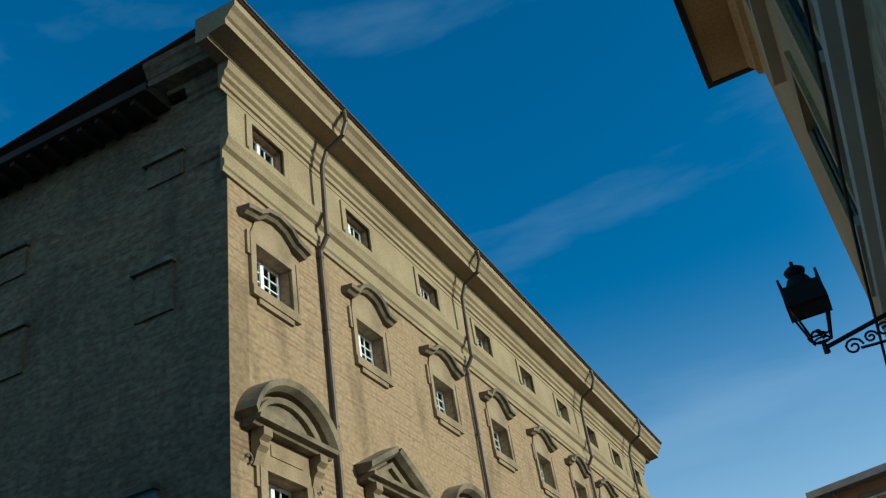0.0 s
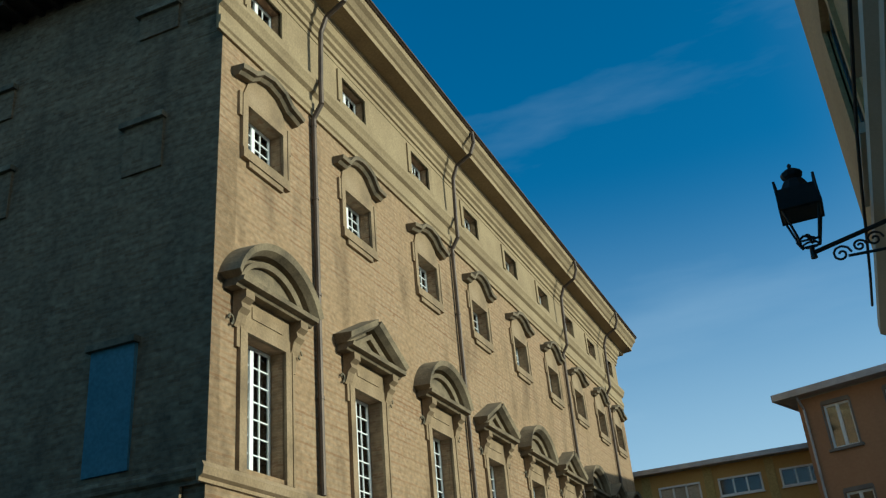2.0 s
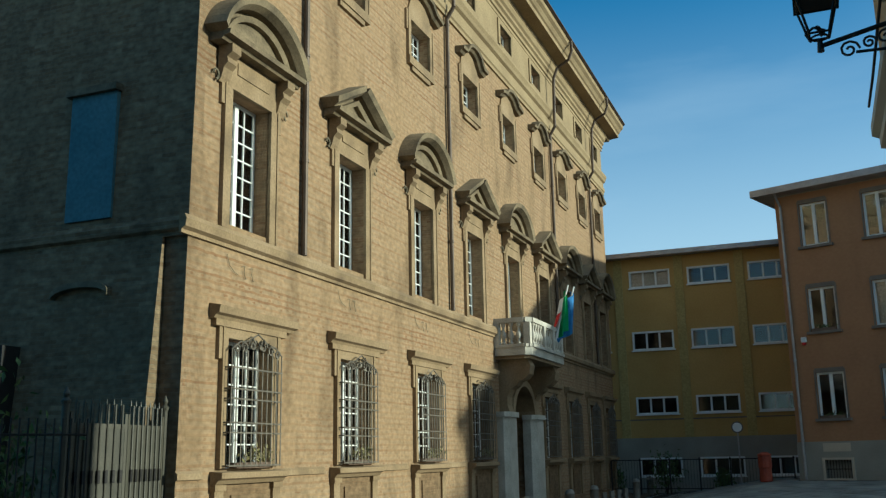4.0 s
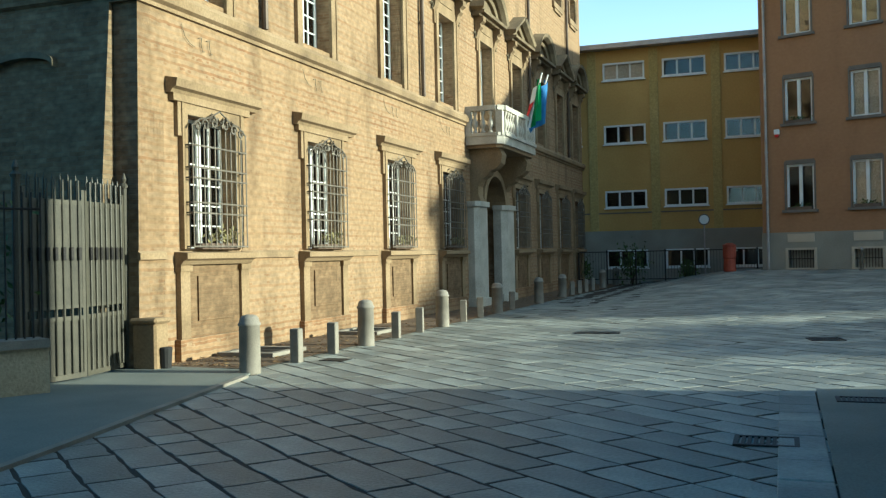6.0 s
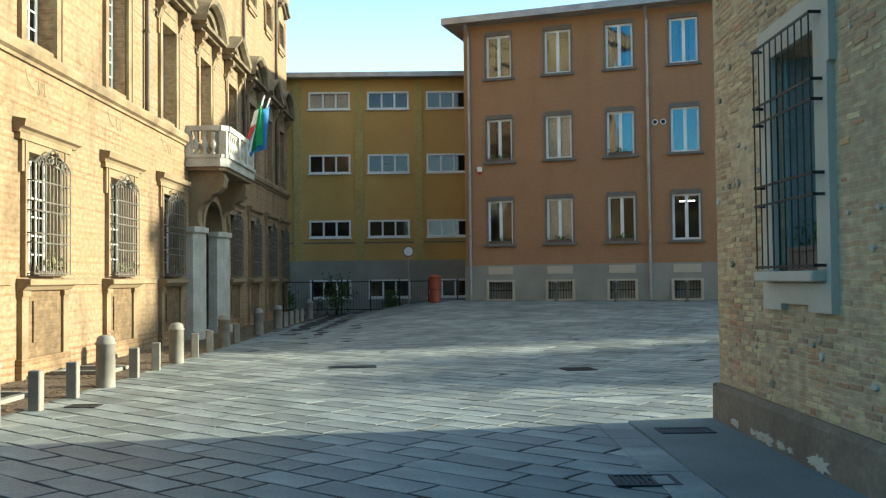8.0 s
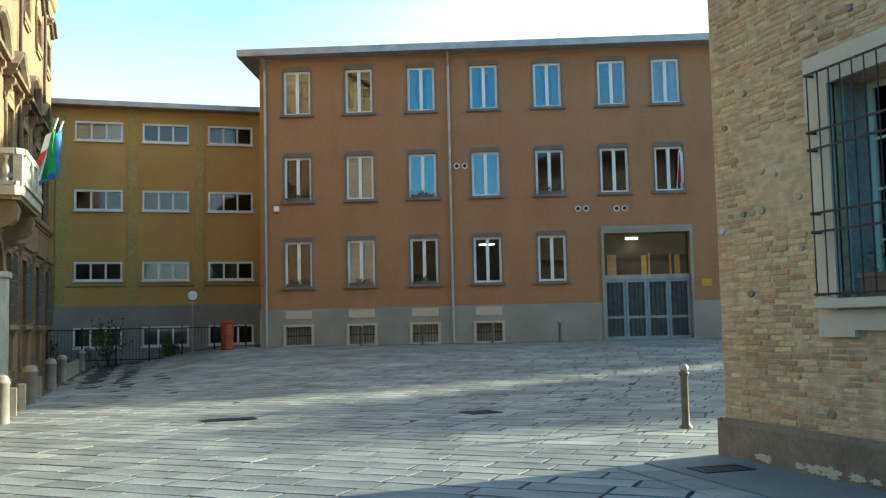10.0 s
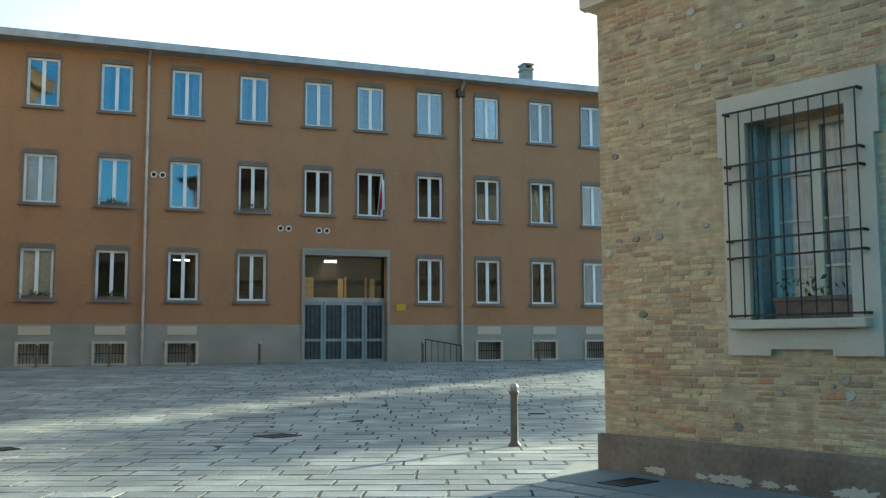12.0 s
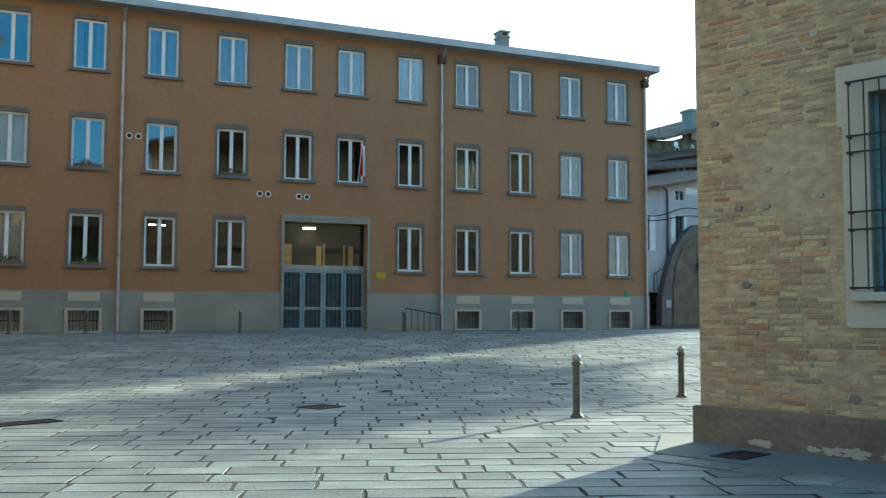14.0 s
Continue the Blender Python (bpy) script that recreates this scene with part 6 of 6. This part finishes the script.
bm = bmesh.new()
pierced(bm, 0, 14, 1.95, 8.0, OPEN, 0.4)
for v in bm.verts:
    if v.co.z > 7.9:
        v.co.z = max(7.65, eave(v.co.x))
part("front_wall", bm, WHITEHOUSE, oh)
part("passage_wall", boxes((0, 14, 1.6, 1.9, -0.6, 1.95)), DARKSTONE, oh, "dark recess at street level")
part("side_wall", boxes((0, 0.4, 0.4, 9, -0.6, 7.0), (13.6, 14, 0.4, 9, -0.6, 8.0)), WHITEHOUSE, oh)
part("rear_wall", boxes((0, 14, 9, 9.4, -0.6, 8.0)), WHITEHOUSE, oh)
bm = bmesh.new()
low = [bm.verts.new((u, -0.55, eave(u) - d)) for d in (0, 0.16) for u in (4.0, 14.4)]
high = [bm.verts.new((u, 9.0, eave(u) + 1.15 - d)) for d in (0, 0.16) for u in (4.0, 14.4)]
for f in ((low[0], low[1], high[1], high[0]), (low[2], high[2], high[3], low[3]), (low[0], low[2], low[3], low[1]), (high[0], high[1], high[3], high[2]), (low[0], high[0], high[2], low[2]), (low[1], low[3], high[3], high[1])):
    bm.faces.new(f)
part("roof", bm, ROOFTILE, oh)
for a, b, c, d in OPEN:
    wdw = part("window", boxes((a, a + 0.06, 0.1, 0.16, c, d), (b - 0.06, b, 0.1, 0.16, c, d), (a + 0.06, b - 0.06, 0.1, 0.16, d - 0.06, d), ((a + b) / 2 - 0.03, (a + b) / 2 + 0.03, 0.1, 0.16, c, d - 0.06)), SHUTTER, oh)
    part("pane", boxes((a, b, 0.17, 0.175, c, d)), SCHOOL_GLASS, wdw)
    # black board paints the unlit room behind the pane
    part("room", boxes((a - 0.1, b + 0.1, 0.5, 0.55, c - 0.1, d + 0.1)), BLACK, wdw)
for a, b, c, d in ((6.93, 7.3, 4.23, 6.15), (9.25, 9.46, 4.6, 6.22), (8.36, 8.68, 4.6, 6.22)):
    part("shutter", boxes((a, b, -0.06, -0.01, c, d)), WHITE, oh)
part("patch", boxes((9.45, 10.3, -0.012, 0.0, 7.45, 7.8)), WHITE, oh)
bm = bmesh.new()
tube(bm, [(8.1, -0.1, 3.6), (8.12, -0.1, 7.35), (7.9, -0.3, 7.6), (7.5, -0.5, 7.7)], 0.055, 6)
part("downpipe", bm, COPPER, oh)
for z0, sag in ((6.35, 0.2), (6.0, 0.1)):
    bm = bmesh.new()
    tube(bm, [(6 + 0.5 * k, -0.25, z0 + 0.12 * (k - 4) * 0.3 - sag * math.sin(k * 0.7)) for k in range(12)], 0.028, 5)
    part("cable", bm, BLACK, oh)
arch = [(7.3, -0.6), (7.35, 1.6), (7.7, 2.9), (8.06, 3.87), (8.45, 4.55), (8.88, 5.06), (9.3, 5.45), (9.69, 5.68), (10.2, 5.76), (14.5, 5.76)]
inner = [(8.05, -0.6), (8.1, 2.2), (8.3, 3.4), (8.7, 4.3), (9.1, 4.75), (9.6, 5.05), (10.0, 5.12), (10.2, 5.14), (14.5, 5.14)]
bm = bmesh.new()
extrude(bm, arch + [(14.5, -0.6)], "y", -0.5, -0.02)
part("porch", bm, SURROUND, oh, "grey stained curved porch wall")
bm = bmesh.new()
extrude(bm, inner + [(14.5, -0.6)], "y", -0.56, -0.5)
part("porch_face", bm, PLASTER, oh, "brown streaked plaster under the curve")
part("porch_strip", boxes((9.8, 10.35, -0.6, -0.56, -0.6, 5.1)), WHITEHOUSE, oh)
part("porch_door", boxes((10.4, 11.4, -0.6, -0.56, -0.6, 2.3)), SHUTTER, oh)
part("porch_notice", boxes((7.62, 7.95, -0.54, -0.5, 1.1, 1.5)), WHITEHOUSE, oh)
bm = bmesh.new()
tube(bm, [(7.0, -0.3, 2.0), (7.0, -0.3, 2.9), (7.5, -0.3, 3.2)], 0.03, 5)
tube(bm, [(7.2, -0.3, 2.0), (7.2, -0.3, 3.0)], 0.02, 5)
part("rail", bm, IRON, oh)
mir = thing("traffic_mirror", oh.matrix_world @ Matrix.Translation((9.92, -0.72, 3.38)), "round dark traffic mirror on the porch wall", "mirror")
bm = bmesh.new()
cyl(bm, (0, -0.04, 0), (0, 0.02, 0), 0.3, 0.3, 18)
part("back", bm, SHUTTER, mir)
bm = bmesh.new()
cyl(bm, (0, 0.0, 0), (0, 0.16, 0), 0.04, None, 6)
part("bracket", bm, IRON, mir)
th = thing("tall_house", pose(30.234, 46.973, 0.6, 0, 0, RED_TURN), "dark taller house with stepped roofs and a chimney", "house", kind="structure")
DORM = [(15.6, 16.0, 10.3, 10.75), (16.15, 16.57, 10.3, 10.75), (15.8, 16.2, 11.75, 12.05), (17.1, 17.4, 11.9, 12.3)]
bm = bmesh.new()
pierced(bm, 8, 24, -0.6, 13.3, DORM, 0.4)
for v in bm.verts:
    if v.co.z > 13.2:
        v.co.z = 12.25 + 0.3 * max(-1.5, min(v.co.x - 14.9, 4.0))
part("front_wall", bm, DARKSTONE, th)
part("side_wall", boxes((8, 8.4, 0.4, 8, -0.6, 11.5), (23.6, 24, 0.4, 8, -0.6, 13.0)), DARKSTONE, th)
part("rear_wall", boxes((8, 24, 8, 8.4, -0.6, 12)), DARKSTONE, th)
for name, u0, u1, za, zb, y0, y1, up_ in (("lower_roof", 8.0, 24.0, 9.6, 11.6, -2.2, 0.0, 0.7), ("middle_roof", 8.0, 24.0, 9.9, 13.0, -0.7, 0.0, 0.35), ("upper_roof", 14.4, 24.0, 12.45, 15.3, -0.8, 5.0, 0.9), ("west_roof", 8.0, 14.5, 12.2, 12.5, -0.5, 5.0, 0.7)):
    bm = bmesh.new()
    vs = [bm.verts.new(q) for d in (0, 0.18) for q in ((u0, y0, za - d), (u1, y0, zb - d), (u1, y1, zb + up_ - d), (u0, y1, za + up_ - d))]
    for f in ((0, 1, 2, 3), (7, 6, 5, 4), (0, 4, 5, 1), (1, 5, 6, 2), (2, 6, 7, 3), (3, 7, 4, 0)):
        bm.faces.new([vs[k] for k in f])
    part(name, bm, ROOFTILE, th)
for a, b, c, d in DORM:
    part("window", boxes((a, a + 0.08, 0.05, 0.12, c, d), (b - 0.08, b, 0.05, 0.12, c, d), (a + 0.08, b - 0.08, 0.05, 0.12, d - 0.08, d)), WHITE, th)
    # black board in place of an unlit room
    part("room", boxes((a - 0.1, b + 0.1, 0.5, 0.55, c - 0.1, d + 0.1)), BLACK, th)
part("chimney", boxes((17.0, 18.6, -0.2, 0.8, 12.6, 14.55), (16.9, 18.7, -0.3, 0.9, 14.55, 14.72)), CEMENT, th)
bm = bmesh.new()
cyl(bm, (15.2, 1.0, 12.4), (15.2, 1.0, 14.4), 0.025, None, 5)
part("aerial", bm, IRON, th)
bm = bmesh.new()
bmesh.ops.create_uvsphere(bm, u_segments=12, v_segments=6, radius=0.2, matrix=Matrix.Translation((15.15, -0.9, 12.0)) @ Matrix.Diagonal((1, 0.3, 1, 1)))
part("dish", bm, WHITE, th)

# ---- paving slabs ----
rng = random.Random(11)
along, across = Vector((0.766, -0.643, 0)), Vector((0.643, 0.766, 0))


def paved(x, y):
    if y > RED_Y + RED_SLOPE * x - 1.0 and x > -3.4:
        return False
    if x < -9.17 or y > 44.5 or y < -12:
        return False
    edge = -8.92 + (11.9 - y) * 0.205 if y < 11.9 else -9.0
    if 5.2 < y < 12.3 and x < edge + 0.14:
        return False
    if y < 5.4 and x < -7.5:
        return False
    if x > -2.36 and y < 12.0:
        return False
    if x > -2.4 and y < 12.0 + 0.55 * (x + 2.3) and y < 12.95:
        return False
    if x > -1.1 and y < 12.5:
        return False
    return x < 30


SIZES = [0.42, 0.56, 0.68, 0.8, 0.95, 1.15]
WIDE = 0.38


def slab_mesh(length):
    """A slab with a worn, uneven outline."""
    a, b = length / 2 - 0.015, WIDE / 2 - 0.015
    pts = [(-a + 2 * a * k / 4, -b) for k in range(4)] + [(a, -b + b * k) for k in range(2)] + [(a - 2 * a * k / 4, b) for k in range(4)] + [(-a, b - b * k) for k in range(2)]
    pts = [(x + rng.uniform(-0.013, 0.008) * (1 if x > 0 else -1), y + rng.uniform(-0.014, 0.008) * (1 if y > 0 else -1)) for x, y in pts]
    n = len(pts)
    v = [(x, y, -0.03) for x, y in pts] + [(x, y, -0.0015) for x, y in pts] + [(x * (1 - 0.003 / a), y * (1 - 0.003 / b), 0) for x, y in pts]
    f = [tuple(range(2 * n, 3 * n))] + [(r * n + k, r * n + (k + 1) % n, (r + 1) * n + (k + 1) % n, (r + 1) * n + k) for r in range(2) for k in range(n)]
    return v, f


piazza = thing("piazza", Matrix(), "square paved with worn grey stone slabs in diagonal courses", "pavement", kind="structure")
meshes = {}
for s in SIZES:
    for k in range(4):
        v, f = slab_mesh(s)
        me = bpy.data.meshes.new("slab")
        me.from_pydata(v, [], f)
        me.materials.append(SLAB)
        meshes[s, k] = me
turn = math.atan2(along.y, along.x)
verts, faces, count = [], [], 0
row = -60
while row < 125:
    s = -60 + rng.random()
    while s < 60:
        size = rng.choice(SIZES)
        c = along * (s + size / 2) + across * (row * WIDE) + Vector((-3, 10, 0))
        s += size
        ends = [c + along * (size / 2) * i + across * (WIDE / 2) * j for i in (-1, 1) for j in (-1, 1)]
        if not any(paved(p.x, p.y) for p in ends):
            continue
        e = 0.4
        gx, gy = (rise(c.x + e, c.y) - rise(c.x - e, c.y)) / (2 * e), (rise(c.x, c.y + e) - rise(c.x, c.y - e)) / (2 * e)
        q = Vector((0, 0, 1)).rotation_difference(Vector((-gx + rng.gauss(0, 0.003), -gy + rng.gauss(0, 0.003), 1))).to_matrix().to_4x4()
        m = Matrix.Translation((c.x, c.y, rise(c.x, c.y) + rng.gauss(0, 0.0012))) @ q @ Matrix.Rotation(turn + rng.gauss(0, 0.014), 4, "Z")
        if -8.4 < c.x < -2.4 and 4.0 < c.y < 14.0 and count < 300:
            share("slab", meshes[size, count % 4], piazza, m)
            count += 1
        else:
            v, f = slab_mesh(size)
            o = len(verts)
            verts += [tuple(m @ Vector(p)) for p in v]
            faces += [tuple(o + k for k in q) for q in f]
    row += 1
me = bpy.data.meshes.new("far_slabs")
me.from_pydata(verts, [], faces)
me.materials.append(SLAB)
fs = new("far_slabs", me)
fs.parent = piazza
fs["kind"] = "stuff"

# ---- houses that close the street behind ----
for x0, x1, h in ((-34.0, -19.0, 10.5), (-18.9, -8.0, 8.8)):
    row_house = thing("street_house", pose(x0, -16, 0), "plain ochre street house closing the street", "house", "houses closing the street", "structure")
    w_ = x1 - x0
    bm = bmesh.new()
    pierced(bm, 0, w_, -0.2, h, [(1.5 + 3 * k, 2.5 + 3 * k, z, z + 1.6) for k in range(int(w_ / 3)) for z in (1.2, 4.6) if z + 2 < h], 0.4)
    bmesh.ops.transform(bm, matrix=pose(w_, 0, 0, 0, 0, 180), verts=bm.verts)
    part("front_wall", bm, OCHRE, row_house)
    part("rear_wall", boxes((0, w_, -8.4, -8, -0.2, h)), DIM, row_house)
    part("side_wall", boxes((0, 0.4, -8, -0.4, -0.2, h), (w_ - 0.4, w_, -8, -0.4, -0.2, h)), OCHRE, row_house)
    bm = bmesh.new()
    extrude(bm, [(-8.8, h), (-4.2, h + 1.8), (0.5, h)], "x", -0.3, w_ + 0.3)
    part("roof", bm, ROOFTILE, row_house)

# ---- unseen house and tree added to cast shade on the square ----
far_house = thing("distant_house", pose(62, 33.9, 0), "plain unseen gabled house added to shade the square", "house", kind="structure")
part("wall", boxes((0, 8, 0, 10.1, -0.2, 19.6)), OCHRE, far_house)
bm = bmesh.new()
extrude(bm, [(-0.3, 19.6), (5.05, 21.4), (10.4, 19.6)], "x", -0.4, 8.4)
part("roof", bm, ROOFTILE, far_house)
# crown height and width are set for an isolated patch of shade
pine_rng = random.Random(31)
pine = thing("pine_tree", pose(45, 25.6, 0), "unseen flat-crowned pine added to cast shade on the square", "tree")
bm = bmesh.new()
cyl(bm, (0, 0, -0.1), (0.15, 0.1, 6.0), 0.24, 0.18, 10)
cyl(bm, (0.15, 0.1, 6.0), (0, 0, 10.6), 0.18, 0.1, 10)
part("trunk", bm, TIMBER, pine)
tips = []
for k in range(16):
    a, r = k * 2.4, 0.9 + 2.1 * ((k * 7) % 16) / 16
    tips.append((0.75 * r * math.cos(a), r * math.sin(a), 11.6 + pine_rng.uniform(-0.6, 0.9) - 0.12 * r))
    bm = bmesh.new()
    cyl(bm, (0, 0, 9.2 + 0.08 * k), tips[-1], 0.07, 0.02, 6)
    part("limb", bm, TIMBER, pine)
bm = bmesh.new()
for tip in tips:
    leaf_clump(bm, pine_rng, (tip[0], tip[1], tip[2] + 0.15), (0.55, 0.6, 0.36), 620, 0.2)
part("crown", bm, LEAF, pine)

# ---- bricks of the old house ----
rng = random.Random(23)


def brick_data(length, high, deep):
    a, b, c = length / 2, high / 2, 0.006
    v = [(-a, 0.03, -b), (a, 0.03, -b), (a, 0.03, b), (-a, 0.03, b), (-a, -deep + c, -b), (a, -deep + c, -b), (a, -deep + c, b), (-a, -deep + c, b), (-a + c, -deep, -b + c), (a - c, -deep, -b + c), (a - c, -deep, b - c), (-a + c, -deep, b - c)]
    f = [(8, 9, 10, 11)] + [(k, (k + 1) % 4, 4 + (k + 1) % 4, 4 + k) for k in range(4)] + [(4 + k, 4 + (k + 1) % 4, 8 + (k + 1) % 4, 8 + k) for k in range(4)]
    return v, f


kinds = []
for k in range(8):
    v, f = brick_data((0.22, 0.26, 0.18, 0.11)[k % 4], 0.046, (0.006, 0.010, 0.004, 0.012)[k % 4])
    me = bpy.data.meshes.new("brick")
    me.from_pydata(v, [], f)
    me.materials.append(NEARBRICK if k < 4 else ORANGEBRICK)
    kinds.append(me)
brickwork = house.children[0]
for k in range(90):                          # rubble stones among the bricks
    c, zz = rng.uniform(-12.1, -6.0), rng.uniform(0.5, 5.2)
    if any(a - 0.45 < c < b + 0.45 and p - 0.5 < zz < q + 0.45 for a, b, p, q in near_holes):
        continue
    bm = bmesh.new()
    r, n = rng.uniform(0.025, 0.055), 8
    ring = [(c + r * rng.uniform(0.8, 1.25) * math.cos(6.283 * i / n) * 1.2, zz + r * rng.uniform(0.75, 1.1) * math.sin(6.283 * i / n)) for i in range(n)]
    lo_, hi_ = [bm.verts.new((u, 0.02, z)) for u, z in ring], [bm.verts.new((c + (u - c) * 0.8, -rng.uniform(0.012, 0.026), zz + (z - zz) * 0.8)) for u, z in ring]
    bm.faces.new(hi_)
    for i in range(n):
        bm.faces.new((lo_[i], lo_[(i + 1) % n], hi_[(i + 1) % n], hi_[i]))
    part("stone", bm, (RUBBLE, FRAMESTONE, DARKRUBBLE)[k % 3], brickwork)
verts, faces, vo, fo, count = [], [], [], [], 0
z = 0.46
while z < 5.25:
    u = -NY + 0.02 + rng.uniform(0, 0.2)
    while u < -5.2:
        k = rng.choice((0, 0, 1, 2, 3))
        length = (0.22, 0.26, 0.18, 0.11)[k]
        c = u + length / 2
        u += length + 0.012 + rng.uniform(0, 0.03)
        bare = noise.noise(Vector((c * 0.9, 3.0, z * 0.9))) + 0.35 * noise.noise(Vector((c * 4, 9.0, z * 5)))
        if bare < -0.17 or rng.random() < 0.14:
            continue
        if any(a - 0.3 < c + length / 2 and c - length / 2 < b + 0.3 and p - 0.37 < z < q + 0.31 for a, b, p, q in near_holes):
            continue
        if c - length / 2 < -NY or c + length / 2 > -5.2:
            continue
        orange = noise.noise(Vector((c * 0.6, 1.0, z * 1.3))) + rng.gauss(0, 0.27) > (0.2 if z < 1.5 else 0.32)
        m = Matrix.Translation((c, 0.0, z + rng.gauss(0, 0.004) + 0.02 * noise.noise(Vector((c * 0.8, 5.0, z))))) @ Matrix.Rotation(rng.gauss(0, 0.022), 4, "Y")
        if -11.9 < c < -10.4 and 0.4 < z < 2.9 and count < 300:
            ob = share("brick", kinds[k + (4 if orange else 0)], brickwork, m)
            count += 1
        else:
            v, f = brick_data(length, rng.uniform(0.032, 0.05), rng.uniform(0.001, 0.010))
            tv, tf = (vo, fo) if orange else (verts, faces)
            o = len(tv)
            tv += [tuple(m @ Vector(p)) for p in v]
            tf += [tuple(o + i for i in q) for q in f]
    z += 0.058
for nm, a, b, mat in (("upper_bricks", verts, faces, NEARBRICK), ("orange_bricks", vo, fo, ORANGEBRICK)):
    me = bpy.data.meshes.new(nm)
    me.from_pydata(a, [], b)
    me.materials.append(mat)
    ob = new(nm, me)
    ob.parent = brickwork
    ob["kind"] = "stuff"
